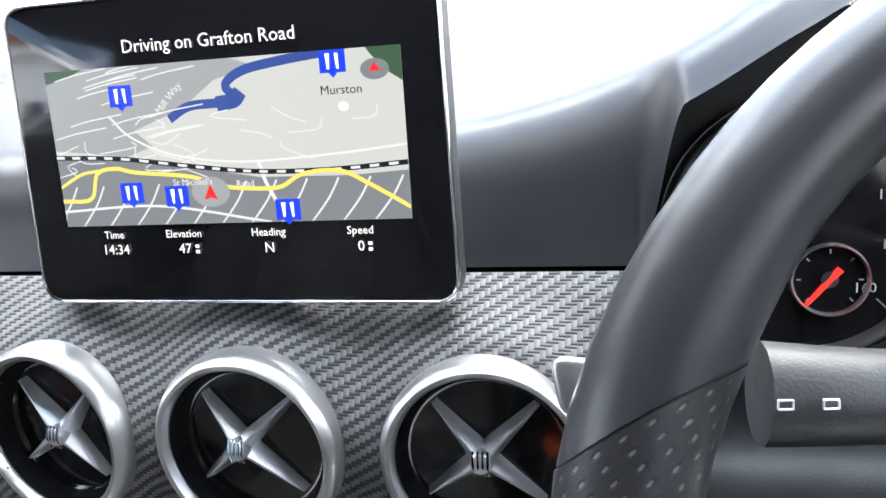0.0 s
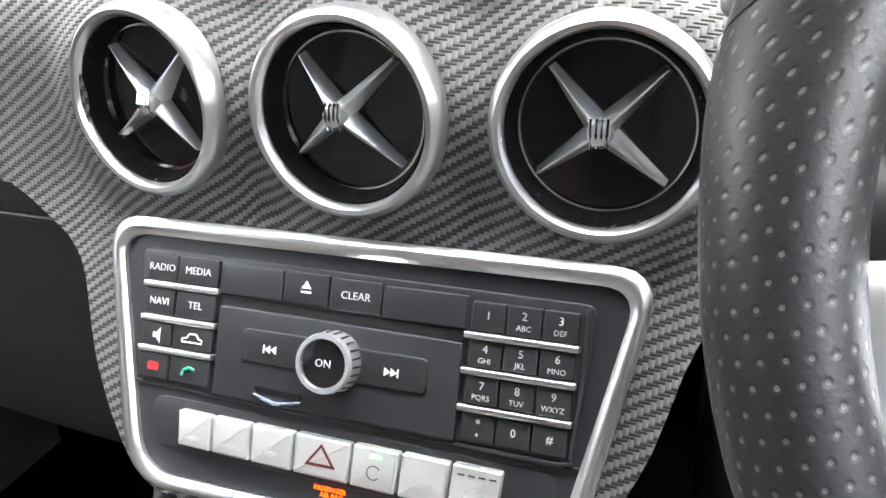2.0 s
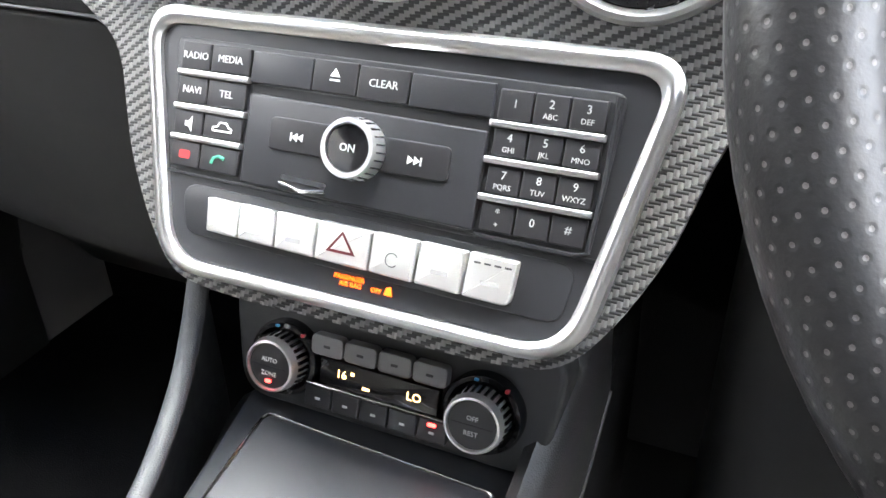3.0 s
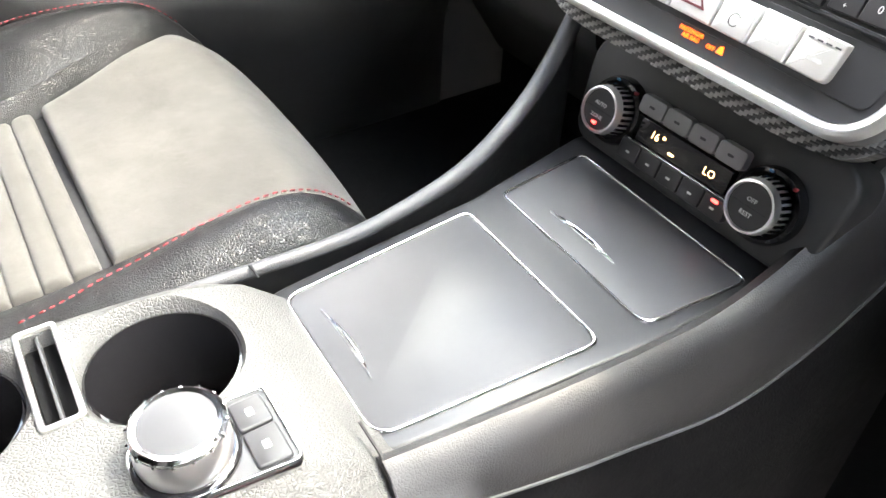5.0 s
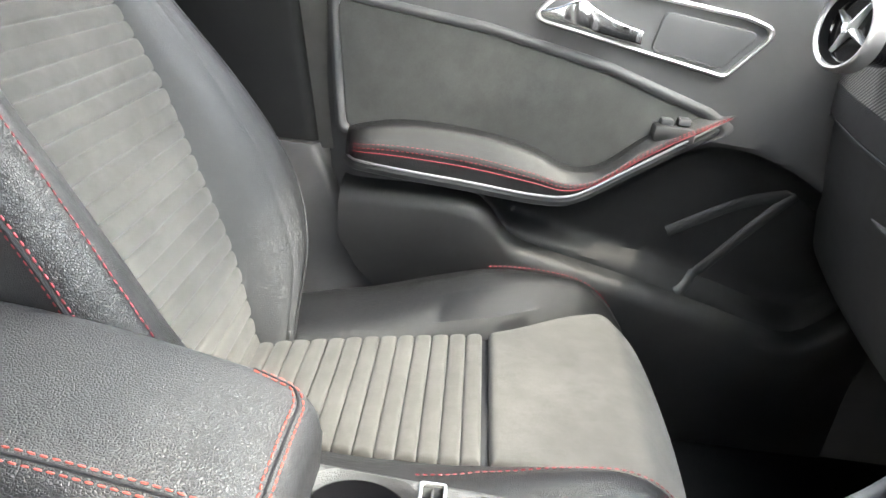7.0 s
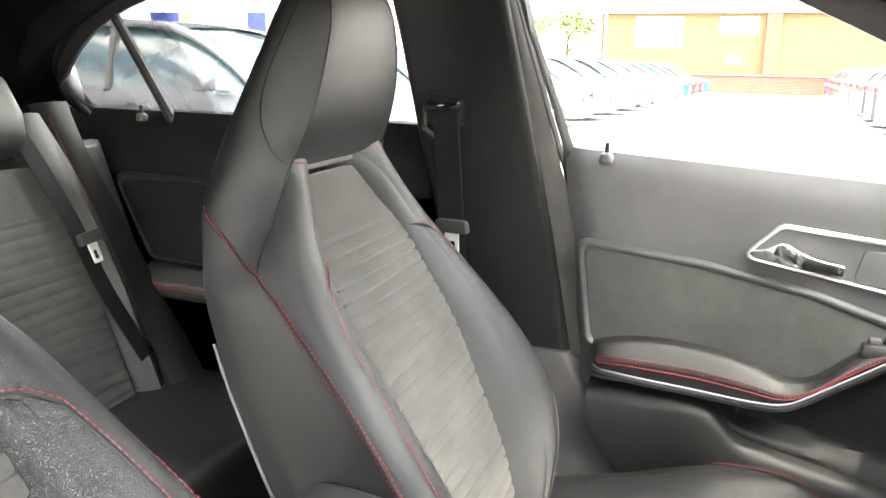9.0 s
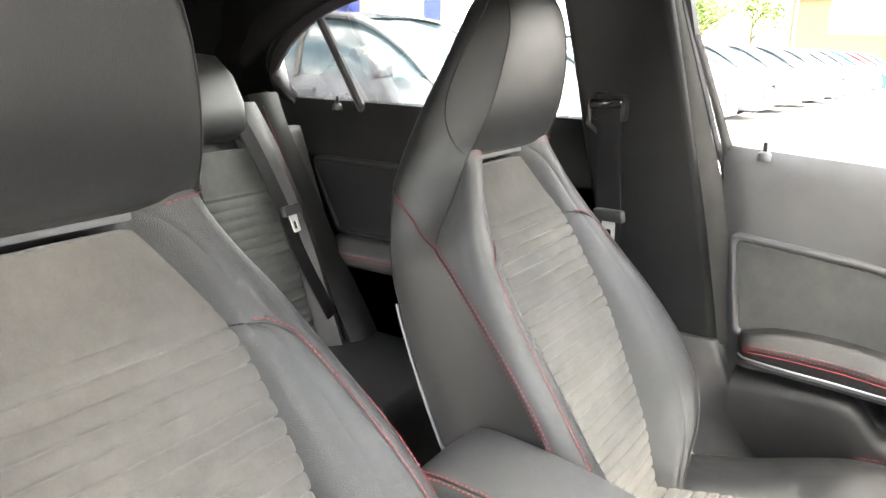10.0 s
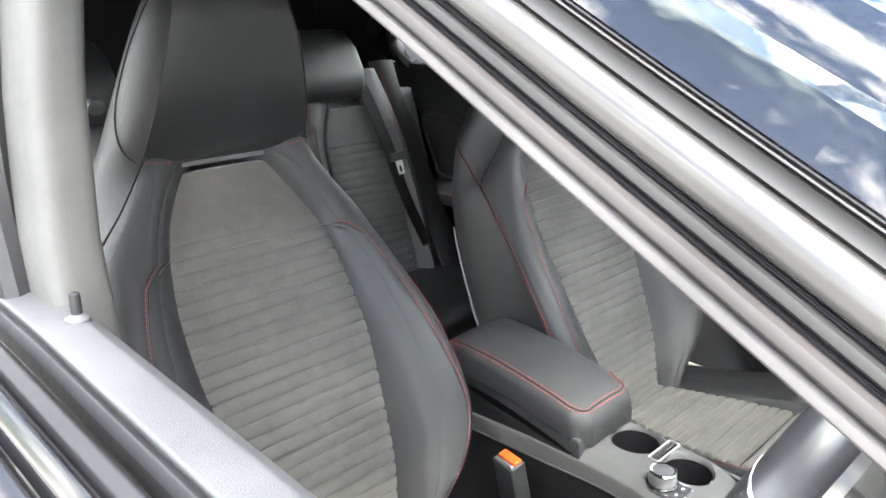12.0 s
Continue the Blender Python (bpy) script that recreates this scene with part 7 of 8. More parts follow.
for r, (b1, b0) in enumerate(rws):
    for ci in range(3):
        k = key("number_key", cols[ci], cols[ci + 1], b0, b1, radio, ST2, M_BUTTON)
        d, w = marks[r * 3 + ci]
        cx = (cols[ci] + cols[ci + 1]) / 2
        lettering(d, ST2, cx, (b0 + b1) / 2 + (0.002 if w else 0.0005), 0.0048, M_MARK, k, "digit", 0.0023)
        if w:
            lettering(w, ST2, cx, (b0 + b1) / 2 - 0.0028, 0.0032, M_MARK, k, "letters", 0.0023)
for b in (-0.0286, -0.0434, -0.0587):
    part("chrome_bar", plate(rect(0.0545, 0.1022, b - 0.0014, b + 0.0014, 0.0006), ST2, 0.0, 0.0038, 0.0008), M_SILVER, radio, "satin silver bar")
part("pad_edge", tube([ST2(0.1045, -0.0125, 0.0012), ST2(0.1046, -0.045, 0.0014), ST2(0.1030, -0.0735, 0.0014), ST2(0.098, -0.0755, 0.0012), ST2(0.055, -0.0748, 0.0008)], 0.0011, 6), M_FACE, radio)
# row of silver switches
M_SWITCH = surface("silver_switch", (0.60, 0.60, 0.59), 0.32, 0.55, vary=0.05, rough_vary=0.03)
M_SWITCH_MARK = surface("switch_mark", (0.36, 0.36, 0.36), 0.5)
M_HAZARD = surface("hazard_red", (0.10, 0.014, 0.018), 0.5)
part("switch_tray", plate(rounded([(-0.093, -0.1015), (0.0965, -0.1045), (0.1005, -0.0795), (-0.098, -0.0775)], 0.008, 5), STK, -0.004, 0.0012, 0.0006), M_FACE, radio)
edges = [-0.0795, -0.0608, -0.0400, -0.0180, 0.0100, 0.0325, 0.0550, 0.0775]
for i in range(7):
    x0, x1 = edges[i] + 0.0007, edges[i + 1] - 0.0007
    o = rounded([(x0 * 0.985, -0.0978 - 0.0008 * i * 0.6), (x1 * 0.985, -0.0984 - 0.0008 * i * 0.6), (x1, -0.0822), (x0, -0.0818)], [0.001, 0.004 if i == 6 else 0.001, 0.001, 0.001], 3)
    s = part("switch", plate(o, STK, -0.002, 0.006, 0.0012), M_SWITCH, radio, "satin silver switch")
    xm = (x0 + x1) / 2
    if i == 3:
        tri = [(-0.0075, -0.0945), (0.0075, -0.0945), (0.0, -0.0845)]
        tri2 = [(-0.0053, -0.0933), (0.0053, -0.0933), (0.0, -0.0862)]
        part("hazard_symbol", ring_plate([Vector((xm + a, b)) for a, b in tri], [Vector((xm + a, b)) for a, b in tri2], STK, 0.0058, 0.0063), M_HAZARD, s, "dark red warning triangle")
    elif i == 4:
        part("indicator", plate(rect(xm - 0.002, xm + 0.003, -0.0862, -0.0848, 0.0004), STK, 0.0058, 0.0063), glow("green_light", (0.05, 0.9, 0.15), 2.0), s, "lit green indicator")
        part("symbol", tube([STK(xm + 0.003 * math.cos(a), -0.0925 + 0.003 * math.sin(a), 0.0061) for a in np.linspace(0.6, 5.6, 14)], 0.0003, 4), M_PLASTIC_GREY, s)
    elif i == 6:
        for q in range(4):
            part("symbol", plate(rect(xm - 0.008 + q * 0.0045, xm - 0.005 + q * 0.0045, -0.0860, -0.0852, 0.0003), STK, 0.0058, 0.0062), M_PLASTIC_GREY, s)
    if i not in (3, 4):
        part("symbol", plate(rect(xm - 0.004, xm + 0.004, -0.0945, -0.0925, 0.0005), STK, 0.0058, 0.0061), M_SWITCH_MARK, s)
M_AMBER = glow("amber_light", (1.0, 0.10, 0.01), 0.5)
lettering("PASSENGER", STK, -0.0005, -0.1055, 0.0030, M_AMBER, radio, "warning_text", 0.0008)
lettering("AIR BAG", STK, 0.0005, -0.1083, 0.0030, M_AMBER, radio, "warning_text", 0.0008)
lettering("OFF", STK, 0.0135, -0.1083, 0.0030, M_AMBER, radio, "warning_text", 0.0008)
part("warning_symbol", plate([Vector((0.0175, -0.1092)), Vector((0.0215, -0.1092)), Vector((0.0205, -0.1052)), Vector((0.0185, -0.1058))], STK, 0.0006, 0.001), M_AMBER, radio, "amber seat symbol")

# ---- climate panel details ----
M_AMBER_TXT = glow("amber_display", (1.0, 0.55, 0.22), 0.5)
M_SIG_BLUE = surface("blue_mark", (0.03, 0.2, 0.4), 0.5)


def climate_knob(cx, words, lit):
    n = Vector((0, -1, 0.35)).normalized()
    seat_of = plane_frame((cx, 0.241, 0.632), (1, 0, 0), (0, 0.35, 1))
    f0 = lambda a, b, d=0.0: seat_of(a * 0.84, b * 0.84, d)
    part("knob_cup", lathe([(0.0255, -0.008), (0.026, 0.0), (0.0245, 0.003), (0.022, 0.0035), (0.020, 0.0)], f0, 48), M_GLOSS, climate, "gloss black knob surround")
    kb = part("temperature_knob", lathe([(0.0188, 0.002), (0.0190, 0.008), (0.0180, 0.014), (0.0172, 0.0162), (0.0158, 0.0166), (0.0152, 0.0155), (0.0152, 0.002)], f0, 64, close=True), M_VANE, climate, "knurled chrome temperature knob")
    for k in range(28):
        a = 2 * math.pi * k / 28
        part("knurl", tube([f0(0.0192 * math.cos(a), 0.0192 * math.sin(a), 0.003), f0(0.0184 * math.cos(a), 0.0184 * math.sin(a), 0.0115)], 0.0011, 5), M_GLOSS, kb)
    part("knob_face", lathe([(0.0153, 0.004), (0.0153, 0.0150), (0.0148, 0.0156), (0.001, 0.0158)], f0, 40), M_BUTTON, kb, "satin black knob face")
    for w, b in zip(words, (0.0042, -0.0052)):
        lettering(w, f0, 0.0, b, 0.0042, M_MARK, kb, "key_word", 0.0159)
    part("knob_divide", plate(rect(-0.013, 0.013, -0.0002, 0.0002, 0.0001), f0, 0.0155, 0.0160), M_RUBBER, kb)
    if lit:
        part("indicator", plate(rect(-0.002, 0.002, -0.0112, -0.0092, 0.0005), f0, 0.0155, 0.0162), glow("red_light", (1.0, 0.02, 0.02), 2.0), kb, "lit red indicator")
    part("cold_mark", plate(rect(-0.0065, -0.0035, 0.0215, 0.0230, 0.0005), f0, 0.002, 0.0042), M_SIG_BLUE, climate)
    part("warm_mark", plate(rect(0.013, 0.0155, 0.0185, 0.0205, 0.0005), f0, 0.002, 0.0042), M_SIG_RED, climate)


climate_knob(-0.0585, ("AUTO", "ZONE"), True)
climate_knob(0.0585, ("OFF", "REST"), False)
CL2 = plane_frame((0, 0.2395, 0.632), (1, 0, 0), (0, 0.35, 1))
part("display", plate(rect(-0.035, 0.035, -0.0075, 0.0075, 0.001), CL2, -0.004, 0.0012, 0.0005), M_GLOSS, climate, "dark climate display")
lettering("16", CL2, -0.0215, 0.0008, 0.0066, M_AMBER_TXT, climate, "display_digits", 0.0014)
part("display_mark", plate(rect(-0.0158, -0.0138, 0.0018, 0.0035, 0.0003), CL2, 0.001, 0.0016), M_AMBER_TXT, climate)
part("display_mark", plate(rect(-0.0085, -0.0040, -0.0042, -0.0028, 0.0003), CL2, 0.001, 0.0016), M_AMBER_TXT, climate)
lettering("LO", CL2, 0.0215, -0.0005, 0.0066, M_AMBER_TXT, climate, "display_digits", 0.0014)
for i in range(4):
    x0 = -0.0400 + i * 0.0200
    k = key("climate_key", x0, x0 + 0.0198, 0.0095, 0.0215, climate, CL2, M_KEY_SILVER, 0.004, 0.003)
    part("symbol", plate(rect(x0 + 0.008, x0 + 0.012, 0.0145, 0.0160, 0.0005), CL2, 0.0038, 0.0042), M_BUTTON, k)
for i in range(5):
    x0 = -0.0425 + i * 0.0170
    k = key("climate_key", x0, x0 + 0.0168, -0.0215, -0.0088, climate, CL2, M_BUTTON, 0.003, 0.0012)
    part("symbol", plate(rect(x0 + 0.007, x0 + 0.010, -0.0165, -0.0152, 0.0004), CL2, 0.0028, 0.0032), M_MARK, k)
    if i == 4:
        part("indicator", plate(rect(x0 + 0.006, x0 + 0.0105, -0.0122, -0.0105, 0.0004), CL2, 0.0028, 0.0035), glow("red_light", (1.0, 0.02, 0.02), 2.0), k, "lit red indicator")
part("chrome_line", tube([CL2(-0.042, -0.0082, 0.002), CL2(0.042, -0.0082, 0.002)], 0.0005, 5), M_CHROME, climate)

# ---- instrument cluster ----
clus = thing("instrument_cluster", "black instrument cluster with ringed speedometer and small fuel gauge", "instrument cluster", (0.365, 0.38, 0.87))
CLF = plane_frame((0, 0.372, 0.933), (1, 0, 0), (0, 0.12, 1))
part("housing", plate(rounded([(0.168, -0.085), (0.57, -0.085), (0.57, 0.075), (0.50, 0.10), (0.23, 0.10), (0.168, 0.07)], 0.03, 5), CLF, -0.03, -0.006, 0.003), M_PLASTIC, clus, "matt black cluster housing")
for cx in (0.245, 0.485):
    df = lambda a, b, d=0.0, cx=cx: CLF(cx + a, b, d)
    dial = part("dial", lathe([(0.0575, -0.008), (0.0575, -0.004), (0.001, -0.004)], df, 64), M_GLOSS, clus, "black dial face")
    part("dial_ring", lathe([(0.057, -0.006), (0.0570, 0.002), (0.0585, 0.006), (0.0605, 0.004), (0.0605, -0.006)], df, 72, close=True), M_SILVER, clus, "silver dial ring")
    part("inner_ring", lathe([(0.0635, -0.006), (0.0635, 0.0005), (0.0642, 0.0005), (0.0642, -0.006)], df, 72, close=True), M_CHROME, clus)
    for k in range(33):
        a = math.radians(225 - k * 270 / 32)
        r0 = 0.050 if k % 2 else 0.047
        part("tick", tube([df(r0 * math.cos(a), r0 * math.sin(a), -0.0035), df(0.0545 * math.cos(a), 0.0545 * math.sin(a), -0.0035)], 0.00035, 4), M_WHITE, dial)
    if cx < 0.3:
        for k in range(9):
            a = math.radians(225 - k * 270 / 8)
            lettering(str(k * 20), df, 0.040 * math.cos(a), 0.040 * math.sin(a), 0.0068, M_WHITE, dial, "digit", -0.0038)
    gf2 = lambda a, b, d=0.0, cx=cx: CLF(cx + 0.013 + a, -0.024 + b, d)
    gauge = part("small_gauge", lathe([(0.0160, -0.004), (0.0160, -0.0015), (0.0168, -0.0005), (0.0176, -0.0015), (0.0176, -0.004)], gf2, 40, close=True), M_SILVER, clus, "silver gauge ring")
    for k in range(7):
        a = math.radians(225 - k * 45)
        part("tick", tube([gf2(0.0125 * math.cos(a), 0.0125 * math.sin(a), -0.0032), gf2(0.0145 * math.cos(a), 0.0145 * math.sin(a), -0.0032)], 0.0004, 4), M_WHITE, gauge)
    part("needle", tube([gf2(-0.0105, -0.0125, -0.0025), gf2(0.0045, 0.0052, -0.0025)], lambda t: 0.0010 + 0.0008 * t, 6), glow("needle_red", (0.9, 0.04, 0.03), 0.22), gauge, "red needle")
    part("hub", lathe([(0.0038, -0.004), (0.0038, -0.0020), (0.001, -0.0016)], gf2, 20), M_PLASTIC_GREY, gauge)

# ---- steering wheel ----
wheel = thing("steering_wheel", "thick black leather steering wheel with perforated grips and silver spokes", "steering wheel", (0.35, 0.178, 0.885))
WU = Vector((0, 0.387, 0.922)).normalized()
WN = Vector((0, -0.922, 0.387)).normalized()
WC = Vector((0.350, 0.178, 0.885))
TURN = radians(12.0)        # the wheel stands turned a little to the left
WFR = lambda a, b, d=0.0: WC + Vector((a * math.cos(TURN) - b * math.sin(TURN), 0, 0)) + WU * (a * math.sin(TURN) + b * math.cos(TURN)) + WN * d
M_PERF = perforated("perforated_leather", (0.018, 0.018, 0.019))
M_SMOOTH = leather("smooth_wheel_leather", (0.022, 0.022, 0.024), 0.31, 1100.0, 0.05)


def rim(a0, a1, name, material, thick=0.0182, n=None):
    secs = []
    n = n or max(6, int(abs(a1 - a0) / 4))
    for k in range(n + 1):
        a = math.radians(a0 + (a1 - a0) * k / n)
        ca, sa = math.cos(a), math.sin(a)
        rr = 0.1856
        if sa < -0.75:
            rr = 0.1856 * (0.75 / -sa) ** 0.85
        grip = 1.0 + 0.14 * math.exp(-((math.degrees(a) % 180 - 150) / 14) ** 2) * (1 if ca < 0 else 0) + 0.14 * math.exp(-((math.degrees(a) - 30) / 14) ** 2)
        ring = []
        for j in range(20):
            q = 2 * math.pi * j / 20
            deg = math.degrees(a)
            lean = math.radians(7.0) * math.cos(q) * (math.exp(-((deg - 151) / 16) ** 2) - math.exp(-((deg - 29) / 16) ** 2))
            rad = rr + math.cos(q) * thick * grip
            ring.append(WFR(rad * math.cos(a + lean), rad * math.sin(a + lean), math.sin(q) * thick))
        secs.append(ring)
    return part(name, loft(secs), material, wheel)


rim(29, 151, "upper_rim", M_SMOOTH)["label"] = "smooth black leather upper rim"
rim(151.4, 236, "grip", M_PERF, 0.0185)["label"] = "perforated leather grip"
rim(-56, 28.6, "grip", M_PERF, 0.0185)["label"] = "perforated leather grip"
rim(236.4, 303.6, "lower_rim", M_SMOOTH)
for a in (28.8, 151.2, 236.2, -56.2):
    rim(a - 0.35, a + 0.35, "rim_seam", M_RUBBER, 0.0179, 2)
for a in (28.8,):
    rim(a - 0.28, a + 0.28, "trim_ring", M_VANE, 0.0187, 2)["label"] = "thin silver trim ring"
part("airbag_cover", lathe([(0.072, -0.03), (0.074, -0.005), (0.066, 0.012), (0.045, 0.02), (0.002, 0.024)], WFR, 48), M_SMOOTH, wheel, "padded black hub cover")
for sx in (-1, 1):
    secs = []
    for t in np.linspace(0, 1, 9):
        x = sx * (0.055 + 0.122 * t)
        hw = 0.030 + 0.012 * t ** 2
        b0 = -0.012 - 0.01 * t
        secs.append([WFR(x, b0 + q * hw, d) for q, d in ((-1, -0.012), (-1, 0.0), (-0.8, 0.005), (0.8, 0.005), (1, 0.0), (1, -0.012))])
    sp = part("spoke", loft(secs), M_SILVER, wheel, "satin silver spoke")
    for b in (0.010, -0.012, -0.034):
        part("spoke_key", plate(rect(min(sx * 0.085, sx * 0.135), max(sx * 0.085, sx * 0.135), b - 0.009, b + 0.009, 0.004), WFR, 0.0, 0.009, 0.002), M_BUTTON, sp)
    o = rounded([(sx * 0.165, 0.078), (sx * 0.190, 0.089), (sx * 0.190, 0.108), (sx * 0.165, 0.100)], 0.005, 4)
    part("shift_paddle", plate(o, WFR, -0.031, -0.026, 0.002), M_SILVER, wheel, "satin silver shift paddle")
part("column", tube([WFR(0, -0.01, -0.02), WFR(0, -0.015, -0.18)], 0.055, 20), M_PLASTIC, wheel, "black steering column shroud")

stalk = thing("column_stalk", "black steering column stalk with white symbols", "stalk", (0.25, 0.24, 0.93))
line = spline([(0.36, 0.27, 0.897), (0.29, 0.245, 0.917), (0.235, 0.228, 0.924), (0.205, 0.224, 0.926)], 6)
part("arm", tube(line, lambda t: 0.011 + 0.005 * t, 14), M_PLASTIC, stalk, "dark plastic stalk arm")
sf = plane_frame((0.2155, 0.2085, 0.931), (1, 0.1, 0), (0, 0.2, 1))
for a in (-0.006, 0.006):
    part("symbol", ring_plate(rect(a - 0.0022, a + 0.0022, -0.0015, 0.0015, 0.0004), rect(a - 0.0018, a + 0.0018, -0.0011, 0.0011, 0.0003), sf, -0.0004, 0.0006), M_WHITE, stalk)

part("sensor_dot", lathe([(0.0035, -0.002), (0.0032, 0.001), (0.001, 0.0014)], plane_frame((0.1325, 0.330, 0.955), (1, 0, 0), (0, 0.15, 1)), 16), M_PLASTIC_GREY, dash, "small sensor dot")
wiper = thing("wiper", "black windscreen wiper at rest beyond the dashboard", "wiper", (0.0, 1.0, 0.98))
part("blade", tube([Vector((-0.55, 1.01, 0.985)), Vector((0.0, 1.06, 0.992)), Vector((0.28, 1.04, 1.0))], lambda t: 0.010 * (1 - 0.6 * abs(t - 0.5)), 8), M_RUBBER, wiper)
part("arm", tube([Vector((-0.5, 1.02, 0.965)), Vector((-0.1, 1.06, 0.985))], 0.007, 8), M_RUBBER, wiper)


# ---- outside: gently sloping car park ----
SLOPE = 0.0175
gz = lambda x: SLOPE * x
M_GROUND = surface("sunlit_concrete", (0.26, 0.25, 0.235), 0.9, scale=0.6, grain=0.3, grain_scale=60)
bm = bmesh.new()
bmesh.ops.create_grid(bm, x_segments=6, y_segments=6, size=900)
for v in bm.verts:
    v.co.z = gz(v.co.x)
ground = tagged(part("ground", bm, M_GROUND, smooth=False), "pale sunlit concrete car park", "ground", kind="structure")

M_TYRE = surface("tyre_rubber", (0.02, 0.02, 0.02), 0.8)
M_CARGLASS = surface("dark_car_glass", (0.03, 0.045, 0.05), 0.06, rough_vary=0.02)
M_LAMP = surface("headlamp_lens", (0.6, 0.62, 0.65), 0.1, 0.3)
M_TAIL = surface("tail_lamp", (0.45, 0.02, 0.02), 0.2)


def car_paint(name, color):
    return surface(name, color, 0.25, 0.35, vary=0.05, rough_vary=0.03)


def parked_car(color_name, color, label):
    """A hatchback that faces +y, standing on z = 0."""
    car = thing("parked_car", label, "car", (0, 0, 0), "parked cars")
    paint = car_paint("paint_" + color_name, color)
    top = curve1([(-2.1, 0.86), (-2.05, 0.92), (-1.9, 0.97), (-1.0, 0.96), (0.0, 0.94), (0.75, 0.93), (1.3, 0.86), (1.8, 0.76), (2.05, 0.64), (2.12, 0.52)])
    wid = curve1([(-2.12, 0.72), (-1.95, 0.84), (-1.2, 0.89), (0, 0.90), (1.2, 0.89), (1.8, 0.83), (2.08, 0.66), (2.12, 0.60)])
    secs = []
    for y in np.linspace(-2.12, 2.12, 44):
        w, t = wid(y), top(y)
        arch = 0.0
        for wy in (-1.28, 1.32):
            q = abs(y - wy)
            if q < 0.36:
                arch = max(arch, math.sqrt(0.36 ** 2 - q * q) * 0.95)
        b = 0.20 + arch
        o = [(-w * 0.93, b), (-w, max(b + 0.03, 0.45)), (-w * 0.99, max(b + 0.06, 0.72)), (-w * 0.93, max(t - 0.02, b + 0.1)), (-w * 0.75, t + 0.01), (0, t + 0.025), (w * 0.75, t + 0.01), (w * 0.93, max(t - 0.02, b + 0.1)), (w * 0.99, max(b + 0.06, 0.72)), (w, max(b + 0.03, 0.45)), (w * 0.93, b)]
        secs.append([Vector((x, y, z)) for x, z in o])
    part("body", loft(secs), paint, car)
    # glasshouse
    cab = [(-1.98, 0.95, 0.76), (-1.75, 1.20, 0.66), (-1.45, 1.36, 0.60), (-0.9, 1.43, 0.58), (-0.2, 1.44, 0.58), (0.25, 1.38, 0.60), (0.7, 1.16, 0.68), (1.12, 0.90, 0.78)]
    ht = curve1([(c[0], c[1]) for c in cab])
    wt = curve1([(c[0], c[2]) for c in cab])
    secs = []
    for y in np.linspace(-1.98, 1.12, 26):
        h, w = ht(y), wt(y)
        lw = wid(y) * 0.93
        secs.append([Vector(p) for p in ((-lw, y, 0.88), (-(lw + w) / 2 - 0.02, y, (0.88 + h) / 2), (-w, y, h - 0.05), (-w * 0.85, y, h), (0, y, h + 0.02), (w * 0.85, y, h), (w, y, h - 0.05), ((lw + w) / 2 + 0.02, y, (0.88 + h) / 2), (lw, y, 0.88))])
    part("glass", loft(secs), M_CARGLASS, car, "dark reflecting windows")
    rows = [[Vector((x * wt(y), y, ht(y) + 0.034 - 0.03 * abs(x) ** 3)) for x in np.linspace(-1, 1, 9)] for y in np.linspace(-1.62, 0.22, 14)]
    bm = bmesh.new()
    quad_grid(bm, rows)
    bmesh.ops.solidify(bm, geom=bm.faces[:], thickness=0.03)
    part("roof", bm, paint, car)
    for sx in (-1, 1):
        for pts in ([(1.10, 0.90), (0.70, 1.16), (0.25, 1.37), (-0.2, 1.43), (-0.9, 1.425), (-1.45, 1.35), (-1.75, 1.19), (-1.95, 0.95)],):
            line = [Vector((sx * (wt(y) + 0.012 + (wid(y) * 0.93 - wt(y)) * max(0, (1.0 - (z - 0.88) / max(0.05, ht(y) - 0.88)))), y, z)) for y, z in pts]
            part("pillar", tube(spline(line, 4), 0.035, 8), paint, car)
        part("pillar", tube([Vector((sx * 0.845, -0.35, 0.90)), Vector((sx * 0.60, -0.45, 1.41))], 0.032, 8), M_TYRE, car)
        mirror = part("wing_mirror", box((min(sx * 0.88, sx * 1.06), 0.62, 0.93), (max(sx * 0.88, sx * 1.06), 0.74, 1.06), 0.035, 3), paint, car)
        part("door_handle", box((min(sx * 0.885, sx * 0.925), -0.28, 0.79), (max(sx * 0.885, sx * 0.925), -0.08, 0.825), 0.012), paint, car)
        part("door_line", tube([Vector((sx * 0.893, 0.62, 0.88)), Vector((sx * 0.903, 0.6, 0.4))], 0.004, 5), M_TYRE, car)
        part("door_line", tube([Vector((sx * 0.893, -0.38, 0.88)), Vector((sx * 0.903, -0.38, 0.3))], 0.004, 5), M_TYRE, car)
        part("headlight", box((min(sx * 0.42, sx * 0.78), 1.90, 0.62), (max(sx * 0.42, sx * 0.78), 2.06, 0.74), 0.04, 3), M_LAMP, car)
        part("tail_light", box((min(sx * 0.52, sx * 0.84), -2.13, 0.74), (max(sx * 0.52, sx * 0.84), -1.95, 0.92), 0.04, 3), M_TAIL, car)
        for wy in (-1.28, 1.32):
            wf2 = lambda a, b, d=0.0, sx=sx, wy=wy: Vector((sx * (0.70 + d), wy + a, 0.315 + b))
            wh = part("wheel", lathe([(0.20, 0.16), (0.23, 0.19), (0.29, 0.19), (0.315, 0.17), (0.315, 0.02), (0.28, 0.0)], wf2, 28), M_TYRE, car)
            part("rim", lathe([(0.215, 0.17), (0.20, 0.185), (0.17, 0.165), (0.06, 0.175), (0.01, 0.178)], wf2, 20), M_SILVER, wh)
    part("grille", box((-0.38, 2.07, 0.42), (0.38, 2.135, 0.60), 0.02), M_TYRE, car, "dark grille")
